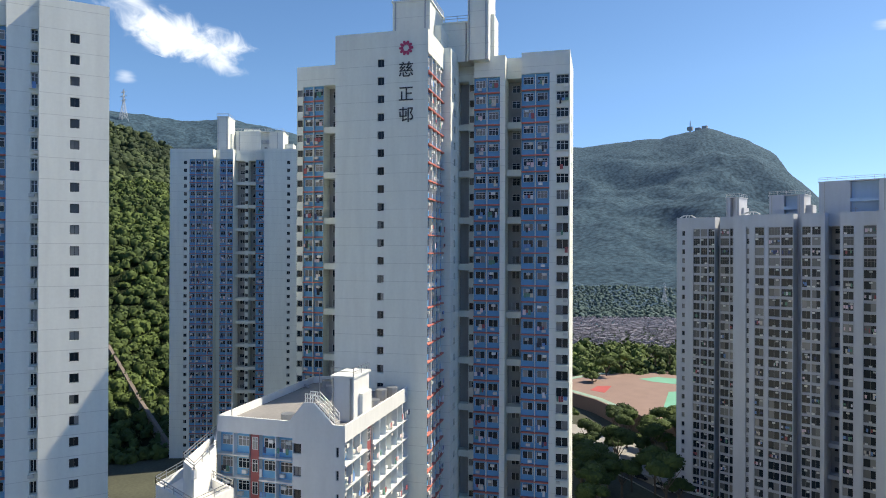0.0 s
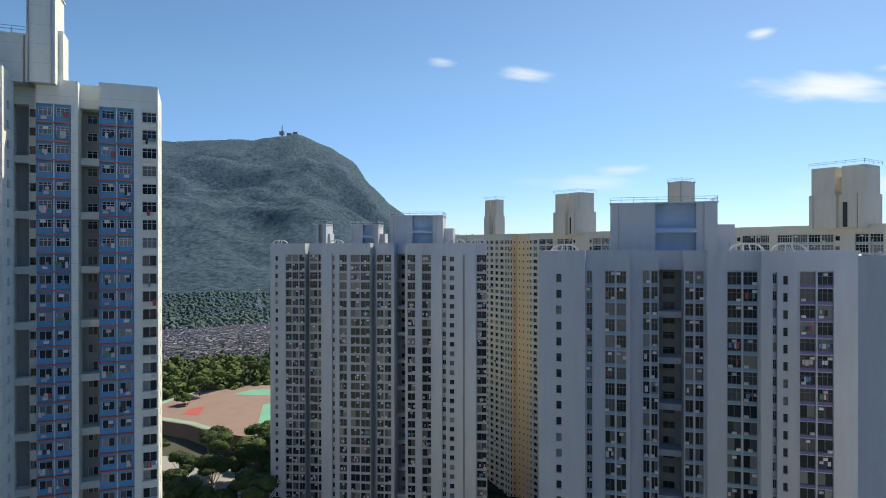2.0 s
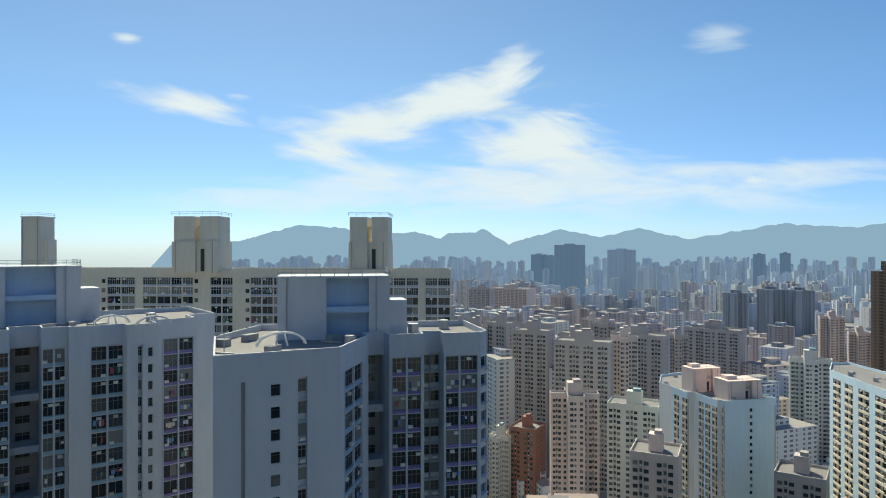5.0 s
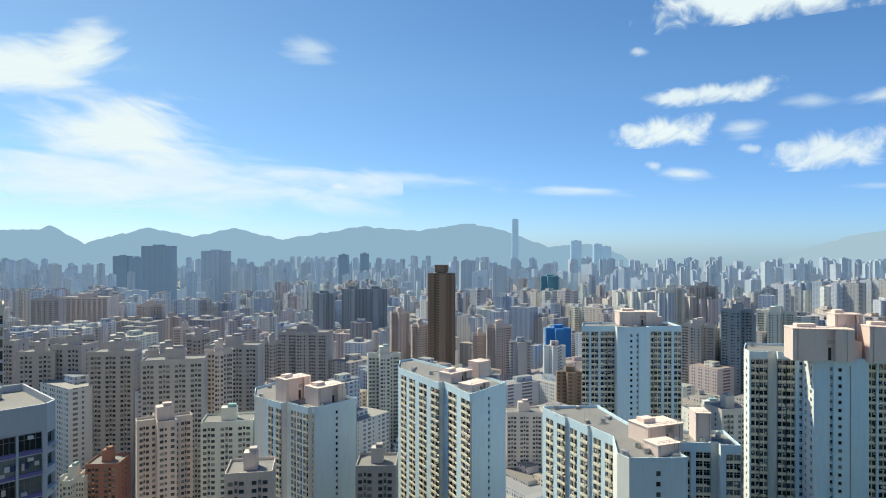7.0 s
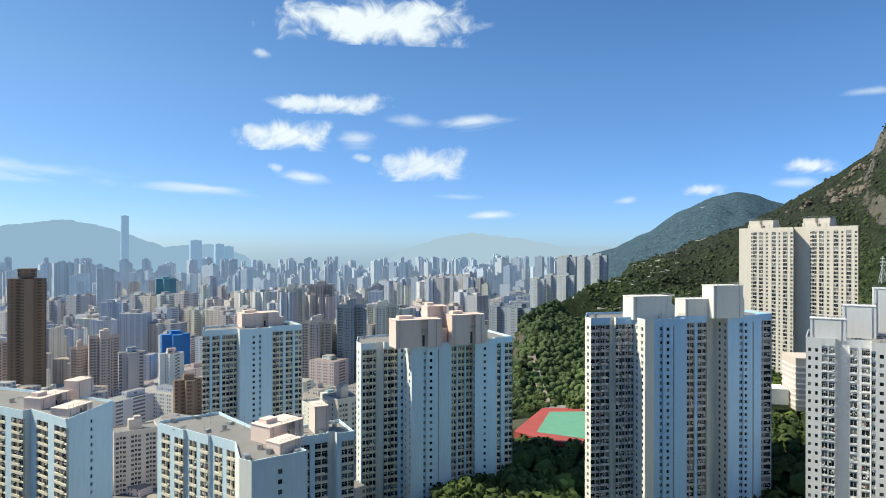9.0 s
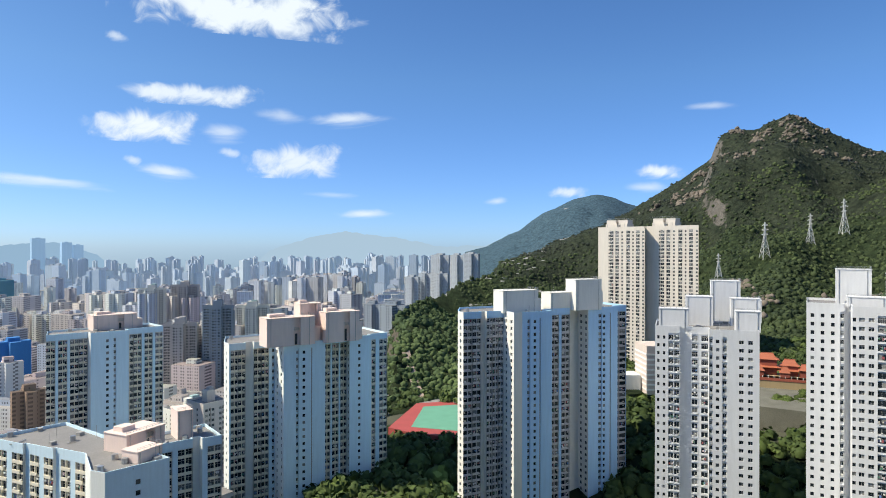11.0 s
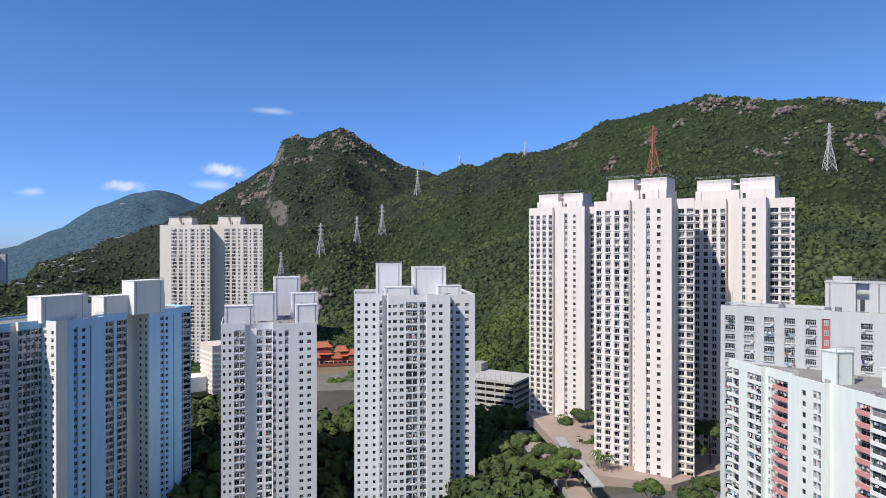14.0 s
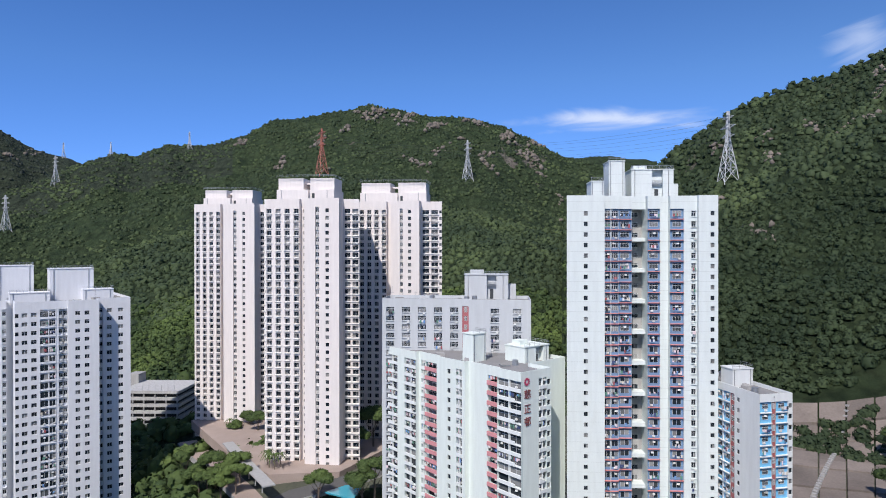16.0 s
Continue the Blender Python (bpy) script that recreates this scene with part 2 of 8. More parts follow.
WEIGHT = {"b": 1.0, "_": 0.4, "k": 2.0, "K": 2.0, "W": 1.4, "g": 2.0, "R": 0.6, "r": 1.5, "B": 2.0, "Q": 2.0, "N": 2.0, "G": 1.5, "d": 1.5, "n": 0.7, "S": 0.9, "v": 1.2, "V": 1.4, "D": 1.4, "y": 1.0}
FIXED = {"w": 1.25, "l": 0.4}
FLOOR = 2.75
rng = random.Random(7)
FOOTPRINTS = []


def window_mesh(name, w, h, cols, glass, top_light=True, frame_mat=None):
    """An aluminium frame with panes set back in it, one connected grid; faces -y, centred at its foot."""
    t, d = 0.06, -0.05
    xs = [-w / 2]
    for i in range(cols):
        x = -w / 2 + i * (w - t) / cols
        xs += [x + t, x + (w - t) / cols]
    xs.append(w / 2)
    zs = [0, t, h * 0.66, h * 0.66 + t, h - t, h] if top_light and h > 1.2 else [0, t, h - t, h]
    b = Builder()
    V = [(x, d, z) for z in zs for x in xs]
    n = len(xs)
    g, f = b.slot(glass), b.slot(frame_mat or FRAME)
    b.v = V
    for r in range(len(zs) - 1):
        for c in range(n - 1):
            q = (r * n + c, r * n + c + 1, (r + 1) * n + c + 1, (r + 1) * n + c)
            if r % 2 and c % 2:
                k = len(b.v)
                b.v += [(b.v[i][0], 0, b.v[i][2]) for i in q]
                for s in range(4):
                    b.f.append((q[s], q[(s + 1) % 4], k + (s + 1) % 4, k + s))
                    b.m.append(f)
                b.f.append((k, k + 1, k + 2, k + 3))
                b.m.append(g)
            else:
                b.f.append(q)
                b.m.append(f)
    return b.mesh(name)


def plain_window(name, w, h, cols, glass, frame_mat):
    """A lighter window for lower floors and far walls: panes flush in their frame."""
    t = 0.07
    xs = [-w / 2]
    for i in range(cols):
        x = -w / 2 + i * (w - t) / cols
        xs += [x + t, x + (w - t) / cols]
    xs.append(w / 2)
    b = Builder()
    g, f = b.slot(glass), b.slot(frame_mat)
    for i in range(len(xs) - 1):
        n = len(b.v)
        z0, z1 = (t, h - t) if i % 2 else (0, h)
        b.v += [(xs[i], -0.04 * (1 - i % 2), z0), (xs[i + 1], -0.04 * (1 - i % 2), z0), (xs[i + 1], -0.04 * (1 - i % 2), z1), (xs[i], -0.04 * (1 - i % 2), z1)]
        b.f.append((n, n + 1, n + 2, n + 3))
        b.m.append(g if i % 2 else f)
    return b.mesh(name)


class Tower:
    """A residential block from its plan: a ring of (x, y, bays), seen counter-clockwise from above, with the bay code of each wall."""

    def __init__(self, name, ring, top, base, style, label, group="", glass=None, singles=260, floor=FLOOR):
        self.s = STYLE[style]
        self.style, self.top, self.base, self.floor = style, top, base, floor
        cx, cy = sum(p[0] for p in ring) / len(ring), sum(p[1] for p in ring) / len(ring)
        self.root = root(name, (cx, cy, base), label, "apartment building", group)
        o = (cx, cy, base)
        self.wall, self.wins, self.acs, self.wash, self.lips, self.roof = (Builder(o) for _ in range(6))
        self.glass = glass or GLASS
        self.meshes, self.places, self.singles = {}, [], singles
        n = len(ring)
        for i in range(n):
            self.facade(Vector(ring[i][:2]), Vector(ring[(i + 1) % n][:2]), ring[i][2])
        self.parapet([Vector(p[:2]) for p in ring])
        FOOTPRINTS.append(([(p[0], p[1]) for p in ring], cx, cy, max(math.hypot(p[0] - cx, p[1] - cy) for p in ring)))
        self.finish()

    def at(self, p, u, n, du, dn, z):
        q = p + u * du + n * dn
        return (q.x, q.y, z)

    def facade(self, p, q, code):
        L = (q - p).length
        u = (q - p) / L
        n = Vector((u.y, -u.x))
        if code == "back":
            code = "b" + "wb" * max(1, int(L / 5))
        if any(k.isdigit() for k in code):
            # letters with relative widths of their own
            parts = [(k[0], float(k[1:])) for k in code.split()]
            x, whole = 0.0, sum(k[1] for k in parts)
            for c, w in parts:
                self.bay(p, u, n, x, x + w * L / whole, c)
                x += w * L / whole
            return
        fixed = sum(FIXED.get(c, 0) for c in code)
        free = sum(WEIGHT.get(c, 0) for c in code)
        if fixed > L * 0.9 or free == 0:
            widths = [L / len(code)] * len(code)
        else:
            widths = [FIXED[c] if c in FIXED else WEIGHT[c] * (L - fixed) / free for c in code]
        x = 0.0
        for c, w in zip(code, widths):
            self.bay(p, u, n, x, x + w, c, len(code) == 1)
            x += w

    def quad(self, p, u, n, a, b, z0, z1, mat, dn=0.0, to=None):
        A = self.at
        (to or self.wall).face([A(p, u, n, a, dn, z0), A(p, u, n, b, dn, z0), A(p, u, n, b, dn, z1), A(p, u, n, a, dn, z1)], mat)

    def recess(self, p, u, n, a, b, z0, z1, d, mat, back=None, floor=True):
        """Reveals of an opening d deep, and its back wall if a material is given."""
        A, f = self.at, self.wall.face
        f([A(p, u, n, a, 0, z0), A(p, u, n, a, -d, z0), A(p, u, n, a, -d, z1), A(p, u, n, a, 0, z1)], mat)
        f([A(p, u, n, b, -d, z0), A(p, u, n, b, 0, z0), A(p, u, n, b, 0, z1), A(p, u, n, b, -d, z1)], mat)
        if floor:
            f([A(p, u, n, a, 0, z0), A(p, u, n, b, 0, z0), A(p, u, n, b, -d, z0), A(p, u, n, a, -d, z0)], mat)
        f([A(p, u, n, a, -d, z1), A(p, u, n, b, -d, z1), A(p, u, n, b, 0, z1), A(p, u, n, a, 0, z1)], mat)
        if back:
            self.quad(p, u, n, a, b, z0, z1, back, -d)

    def block(self, to, p, u, n, a, b, n0, n1, z0, z1, mat):
        A = self.at
        ring = ((a, n1), (b, n1), (b, n0), (a, n0))
        to.hexa([A(p, u, n, x, y, z0) for x, y in ring], [A(p, u, n, x, y, z1) for x, y in ring], mat)

    def window(self, p, u, n, mid, dn, z, w, h, cols, dark=False):
        key = (round(w, 2), round(h, 2), cols, dark)
        if key not in self.meshes:
            self.meshes[key] = window_mesh("window", w, h, cols, self.glass, frame_mat=FRAME_DARK if dark else self.s.get("frame", FRAME))
        m = Matrix(((u.x, -n.x, 0, 0), (u.y, -n.y, 0, 0), (0, 0, 1, 0), (0, 0, 0, 1)))
        m.translation = Vector(self.at(p, u, n, mid, dn, z)) - self.wall.o
        self.places.append((key, m))

    def cooler(self, p, u, n, mid, dn, z):
        self.block(self.acs, p, u, n, mid - 0.33, mid + 0.33, dn, dn + 0.4, z, z + 0.42, AC)

    def laundry(self, p, u, n, a, b, dn, z):
        x = a + rng.random() * 0.3
        while x < b - 0.4:
            w, h = 0.25 + rng.random() * 0.35, 0.4 + rng.random() * 0.6
            if rng.random() < 0.7:
                self.block(self.wash, p, u, n, x, x + w, dn + 0.1, dn + 0.16, z - h, z, WASHING)
            x += w + 0.06

    def bay(self, p, u, n, a, b, c, lone=False):
        S, top, base = self.s, self.top, self.base
        if c in "BQN":
            return self.grid_bay(p, u, n, a, b, {"B": S["accent"], "Q": S["lip"], "N": S.get("slab", S["wall"])}[c])
        # d bays, turned from the sun, take the darker shade tone on their fronts
        if c in "Gd":
            return self.balcony_bay(p, u, n, a, b, S["lip"] if c == "G" else S["shade_tone"])
        if c == "n":
            return self.slot_bay(p, u, n, a, b)
        pale = self.style in ("blue", "blueh") and (lone or c in "_pvD")
        wall, w = S["accent" if pale else "wall"], b - a
        head = top - S["top"]
        nf = int((head - base) / self.floor)
        mid = (a + b) / 2
        Q = self.quad
        if c in "b_p":
            Q(p, u, n, a, b, base, top, wall)
            return
        if c == "l":
            Q(p, u, n, a, b, head, top, wall)
            self.recess(p, u, n, a, b, base, head, 0.3, wall, CONCRETE)
            return
        if c == "g":
            d = min(4.0, w)
            Q(p, u, n, a, b, head, top, wall)
            self.recess(p, u, n, a, b, base, head, d, wall, CONCRETE)
            for i in range(nf):
                z = head - (i + 1) * self.floor
                if i % 3 == 2:
                    self.block(self.lips, p, u, n, a + 0.02, b - 0.02, -d, -0.3, z - 0.35, z + 0.75, wall)
                if w > 2:
                    self.window(p, u, n, mid, -d + 0.06, z + 0.9, w * 0.5, 1.3, 2)
            return
        if c in "kKR":
            d = 0.3 if c == "R" else (0.45 if c == "K" or self.style in ("ching", "chinglit") else 0.8)
            Q(p, u, n, a, b, head, top, wall)
            Q(p, u, n, a, b, base, head - nf * self.floor, wall)
            z0 = head - nf * self.floor
            back = S.get("red", S["accent"]) if c == "R" else S["accent"]
            self.recess(p, u, n, a, b, z0, head, d, wall, back)
            parts = max(1, round(w / 2.6))
            pw = w / parts
            for i in range(nf):
                z = head - (i + 1) * self.floor
                if c in "kK":
                    self.block(self.lips, p, u, n, a + 0.02, b - 0.02, -d, 0.12, z - 0.1, z + 0.1, S.get("slab", S["lip"]))
                for j in range(parts):
                    m = a + (j + 0.5) * pw
                    ww = min(pw - 0.35, 2.4) if c != "R" else min(pw * 0.6, 1.0)
                    wh, ws = 1.55, 0.85
                    if self.style in ("low", "ching") and c != "R":
                        ww, wh, ws = min(pw - 0.5, 1.7), 1.25, 1.0
                    self.window(p, u, n, m, -d + 0.06, z + ws, ww, wh, 3 if ww > 1.6 else 2)
                    if j and c != "R":
                        self.block(self.lips, p, u, n, a + j * pw - 0.07, a + j * pw + 0.07, -d, 0.02, z + 0.09, z + self.floor - 0.09, wall)
                    if c != "R" and rng.random() < 0.65:
                        self.cooler(p, u, n, m + rng.uniform(-0.3, 0.3) * ww, -d + 0.1, z + 1.75 if rng.random() < 0.5 else z + 0.45)
                    if rng.random() < S["wash"] and c != "R":
                        self.laundry(p, u, n, m - pw * 0.4, m + pw * 0.4, 0.25, z + 1.5)
            return
        # openings with wall round them
        if c == "w":
            ow, oh, sill, d, cols = min(1.15, w * 0.85), 1.2, 0.95, 0.35, 2
            if self.style in ("blue", "blueh"):
                ow, oh, sill = 1.2, 1.45, 0.8
        elif c == "S":
            ow, oh, sill, d, cols = min(1.3, w * 0.9), 1.4, 0.75, 0.4, 1
        elif c == "v":
            ow, oh, sill, d, cols = min(1.7, w * 0.8), 1.5, 0.75, 0.4, 2
        elif c == "y":
            ow, oh, sill, d, cols = min(0.8, w * 0.4), 0.9, 1.0, 0.25, 1
        elif c == "D":
            ow, oh, sill, d, cols = min(1.9, w * 0.8), 1.1, 0.95, 0.3, 2
        elif c == "r":
            ow, oh, sill, d, cols = w - 0.45, 2.4, 0.12, 1.1, 3
        elif c == "V":
            ow, oh, sill, d, cols = w * 0.76, 1.75, 0.6, 0.8, 2
        else:
            ow, oh, sill, d, cols = min(w - 0.4, 2.6), 1.6, 0.75, 0.5, max(2, round(w / 0.9))
        if c == "W" and self.style == "white":
            ow, oh, sill, d, cols = min(w * 0.55, 1.5), 1.4, 0.9, 0.4, 2
        if c == "W" and self.style in ("old", "slate"):
            ow, oh, sill, d = w - 0.28, 1.95, 0.45, 0.7
        col = S["lip"] if c == "y" else (S["accent"] if c == "W" and self.style == "blueh" else wall)
        side = col
        x0, x1 = mid - ow / 2, mid + ow / 2
        Q(p, u, n, a, x0, base, top, side)
        Q(p, u, n, x1, b, base, top, side)
        z_up = top
        for i in range(nf):
            z = head - (i + 1) * self.floor
            o0, o1 = z + sill, z + sill + oh
            Q(p, u, n, x0, x1, o1, z_up, wall if i == 0 else col)
            self.recess(p, u, n, x0, x1, o0, o1, d, side, S["accent"] if c == "r" else None)
            z_up = o0
            if c == "r":
                self.block(self.lips, p, u, n, x0 - 0.1, x1 + 0.1, -0.12, 0.3, o0 - 0.2, o0 + 0.9, S["red"])
                self.window(p, u, n, mid, -d + 0.06, o0 + 0.55, ow * 0.9, 1.75, cols)
                if rng.random() < S["wash"]:
                    self.laundry(p, u, n, x0 + 0.1, x1 - 0.1, -0.3, o1 - 0.2)
            else:
                self.window(p, u, n, mid, -d + 0.06, o0, ow - 0.01, oh, cols, c in "wS")
                if c == "V":
                    self.block(self.lips, p, u, n, a + 0.1, b - 0.1, 0.0, 0.45, o0 - 0.3, o0 - 0.1, S["lip"])
                elif c == "W":
                    self.block(self.lips, p, u, n, x0 - 0.1, x1 + 0.1, 0.0, 0.3, o0 - 0.12, o0, S["wall"])
            if c in "WVrD" and rng.random() < 0.6:
                self.cooler(p, u, n, mid + rng.choice((-0.28, 0.28)) * ow, 0.02, o0 - 0.6)
            if c == "W" and rng.random() < S["wash"] * 0.5:
                self.laundry(p, u, n, x0, x1, 0.35, o0 + 0.3)
        Q(p, u, n, x0, x1, base, z_up, col)

    def grid_bay(self, p, u, n, a, b, colour):
        """A bay glazed from side to side between a coloured spandrel band and the next, framed by two fins."""
        S, head, base, w, mid = self.s, self.top - self.s["top"], self.base, b - a, (a + b) / 2
        nf = int((head - base) / self.floor)
        z0 = head - nf * self.floor
        self.quad(p, u, n, a, b, head, self.top, S["wall"])
        self.quad(p, u, n, a, b, base, z0, S["wall"])
        self.recess(p, u, n, a, b, z0, head, 0.35, S["wall"], S["wall"])
        for e0, e1 in ((a, a + 0.14), (b - 0.14, b)):
            self.block(self.lips, p, u, n, e0, e1, -0.35, 0.12, z0, head, S["wall"])
        cols = max(2, round(w / 0.75))
        for i in range(nf):
            z = head - (i + 1) * self.floor
            self.block(self.lips, p, u, n, a + 0.14, b - 0.14, -0.35, 0.06, z + 0.06, z + 0.52, colour)
            self.block(self.lips, p, u, n, a + 0.1, b - 0.1, -0.35, 0.16, z - 0.08, z + 0.06, S.get("slab", S["wall"]))
            self.window(p, u, n, mid, -0.2, z + 0.52, w - 0.3, 2.1, cols)
            if rng.random() < 0.6:
                self.cooler(p, u, n, mid + rng.choice((-0.25, 0.0, 0.25)) * w, -0.16, z + rng.choice((0.56, 2.0)))
            if rng.random() < S["wash"]:
                self.laundry(p, u, n, a + 0.2, b - 0.2, 0.15, z + 1.9)

    def balcony_bay(self, p, u, n, a, b, rail):
        """A deep bay: dark glazing behind a solid balcony front on every floor."""
        S, head, base, w, mid = self.s, self.top - self.s["top"], self.base, b - a, (a + b) / 2
        nf = int((head - base) / self.floor)
        z0 = head - nf * self.floor
        self.quad(p, u, n, a, b, head, self.top, S["wall"])
        self.quad(p, u, n, a, b, base, z0, S["wall"])
        # bay lining toned darker than the piers, recess shade in its colour
        self.recess(p, u, n, a, b, z0, head, 0.7, S["shade_tone"], S["shade_tone"])
        self.block(self.lips, p, u, n, mid - 0.12, mid + 0.12, -0.7, 0.05, z0, head, rail)
        for i in range(nf):
            z = head - (i + 1) * self.floor
            self.block(self.lips, p, u, n, a + 0.03, b - 0.03, -0.7, -0.04, z - 0.12, z + 0.12, rail)
            self.block(self.lips, p, u, n, a + 0.15, b - 0.1 - w * 0.25 * (i % 2), -0.2, 0.14, z - 0.1, z + 0.85, rail)
            self.window(p, u, n, mid, -0.6, z + 0.25, w - 0.2, 2.25, 4)
            if rng.random() < 0.7:
                self.cooler(p, u, n, mid + rng.choice((-0.3, 0.3)) * w, -0.3, z + rng.choice((0.95, 1.9)))
            if rng.random() < S["wash"]:
                self.laundry(p, u, n, a + 0.2, b - 0.2, -0.3, z + 2.2)

    def slot_bay(self, p, u, n, a, b):
        """A narrow upright slot with a small window, a ledge and a cooler on each floor."""
        S, head, base, w, mid = self.s, self.top - self.s["top"], self.base, b - a, (a + b) / 2
        nf = int((head - base) / self.floor)
        z0 = head - nf * self.floor
        self.quad(p, u, n, a, b, head, self.top, S["wall"])
        self.quad(p, u, n, a, b, base, z0, S["wall"])
        self.recess(p, u, n, a, b, z0, head, 0.6, S["wall"], S["wall"])
        for i in range(nf):
            z = head - (i + 1) * self.floor
            self.block(self.lips, p, u, n, a + 0.02, b - 0.02, -0.6, -0.06, z - 0.08, z + 0.1, S.get("slab", S["wall"]))
            self.window(p, u, n, mid, -0.54, z + 0.9, w * 0.86, 1.5, 2)
            if w > 0.9 and rng.random() < 0.8:
                self.cooler(p, u, n, mid, -0.45, z + 0.35)

    def parapet(self, ring):
        top = self.top
        n = len(ring)
        for i in range(n):
            p, q = ring[i], ring[(i + 1) % n]
            u = (q - p).normalized()
            m = Vector((u.y, -u.x))
            L = (q - p).length
            A = lambda x, d, z: self.at(p, u, m, x, d, z)
            self.roof.face([A(L, -0.25, top), A(0, -0.25, top), A(0, 0, top), A(L, 0, top)][::-1], self.s["wall"])
            self.roof.face([A(L, -0.25, top - 1.1), A(0, -0.25, top - 1.1), A(0, -0.25, top), A(L, -0.25, top)], self.s["wall"])
        self.roof.face([(p.x, p.y, top - 1.0) for p in ring], ROOF)

    def finish(self):
        self.wall.part("wall", self.root)
        self.roof.part("roof", self.root)
        self.lips.part("slab_edging", self.root, kind="stuff")
        self.acs.part("cooling_plant", self.root, "white window air conditioners", kind="stuff")
        self.wash.part("washing", self.root, "washing hung on rods", kind="stuff")
        # the upper windows are objects of their own, the rest is joined
        self.places.sort(key=lambda k: -k[1].translation.z)
        for key, m in self.places[: self.singles]:
            ob = new("window", self.meshes[key])
            ob.parent = self.root
            ob.matrix_basis = m
        rest = self.places[self.singles:]
        light = {k: plain_window("window", k[0], k[1], min(k[2], 1 if self.singles == 0 else 2), self.glass, FRAME_DARK if k[3] else self.s.get("frame", FRAME)) for k in {p[0] for p in rest}}
        if rest:
            V, F, M = [], [], []
            mats = []
            cache = {}
            for key, m in rest:
                if key not in cache:
                    me = light[key]
                    cache[key] = (np.array([v.co for v in me.vertices]), [tuple(f.vertices) for f in me.polygons], [f.material_index for f in me.polygons], [k for k in me.materials])
                vs, fs, ms, mm = cache[key]
                for k in mm:
                    if k not in mats:
                        mats.append(k)
                ms = [mats.index(mm[k]) for k in ms]
                r = np.array(m)
                i = len(V)
                V += [tuple(k) for k in vs @ r[:3, :3].T + r[:3, 3]]
                F += [tuple(i + k for k in f) for f in fs]
                M += ms
            me = bpy.data.meshes.new("glazing")
            me.from_pydata(V, [], F)
            for k in mats:
                me.materials.append(k)
            me.polygons.foreach_set("material_index", M)
            ob = new("glazing", me)
            ob.parent = self.root
            tagged(ob, kind="stuff")

# ---- terrain ----
def smooth(t):
    t = np.clip(t, 0, 1)
    return t * t * (3 - 2 * t)


# ridges: name -> bearing (degrees to the left of the first heading's zero), height of the skyline, distance, foot of the slope
RIDGES = [
    ("east_peak", [(7.2, 115, 2300), (10.2, 159, 2300), (11.8, 190, 2300), (11.9, 190, 2300), (13.9, 252, 2300), (14.0, 265, 2300), (15.5, 321, 2300), (16.5, 385, 2300), (18.5, 437, 2300), (21.4, 480, 2300), (22.8, 477, 2300), (25.2, 459, 2300), (27.5, 448, 2300), (31.9, 436, 2300), (31.9, 441, 2300), (43.2, 436, 2300), (55.2, 429, 2300)], 2300, 600, 1.25),
    ("small_east_hill", [(4.2, 127, 3200), (8.0, 154, 3200), (10.2, 248, 3200), (12.7, 185, 3200)], 3200, 1500, 1.20),
    ("far_left_ridge", [(48.3, 298, 1700), (57.2, 369, 1700), (59.6, 385, 1700), (62.8, 401, 1700), (65.9, 390, 1700), (69.3, 394, 1700), (71.4, 398, 1700), (85.1, 356, 1700)], 1700, 700, 1.20),
    ("near_left_hill", [(55.2, 76, 520), (61.9, 124, 560), (67.2, 159, 600), (69.7, 173, 620), (71.5, 179, 620), (85.0, 222, 620), (95.0, 215, 620), (104.0, 150, 620), (112.0, 60, 620)], 620, 250, 1.05),
    ("temple_hill", [(-209.1, 256, 1250), (-205.0, 269, 1250), (-201.1, 256, 1150), (-199.1, 278, 1150), (-196.1, 309, 1150), (-192.6, 330, 1150), (-189.0, 333, 1150), (-186.0, 345, 1150), (-183.5, 353, 1150), (-181.0, 337, 1150), (-178.1, 327, 1150), (-175.7, 320, 1150), (-173.3, 293, 1150), (-170.6, 271, 1150), (-168.3, 266, 1150), (-167.0, 270, 1150), (-164.5, 245, 1150), (-162.9, 248, 1150), (-160.9, 230, 1150), (-158.3, 202, 1150), (-155.5, 178, 1150)], 1150, 400, 1.15),
    ("north_hill", [(-275.0, 60, 720), (-266.0, 150, 720), (-255.0, 235, 720), (-240.0, 268, 720), (-225.0, 281, 720), (-222.6, 268, 720), (-218.9, 258, 720), (-215.7, 242, 720), (-214.0, 232, 720), (-211.8, 214, 720), (-210.0, 197, 720), (-208.9, 183, 720), (-205.9, 159, 720), (-201.1, 123, 720)], 720, 330, 1.05),
    ("rock_peak", [(-164.9, 240, 1600), (-161.0, 278, 1600), (-160.5, 281, 1600), (-158.3, 301, 1600), (-157.6, 307, 1600), (-155.3, 340, 1600), (-153.3, 381, 1600), (-152.3, 394, 1600), (-150.8, 382, 1600), (-149.8, 368, 1600), (-148.3, 372, 1600), (-147.0, 357, 1600), (-146.5, 311, 1600), (-144.2, 262, 1600), (-142.2, 233, 1600), (-140.2, 194, 1600), (-136.2, 136, 1450), (-132.4, 93, 1250), (-128.7, 71, 1100), (-126.4, 57, 950), (-123.8, 43, 800), (-120.7, 32, 650), (-118.7, 13, 520)], 1600, 420, 1.20),
    ("beacon_hill", [(-144.2, 192, 2600), (-140.2, 271, 2600), (-138.7, 300, 2600), (-137.2, 313, 2600), (-135.3, 298, 2600), (-132.4, 238, 2600), (-130.5, 177, 2600), (-128.7, 132, 2600), (-127.3, 106, 2600), (-125.5, 82, 2600)], 2600, 1200, 1.10),
]


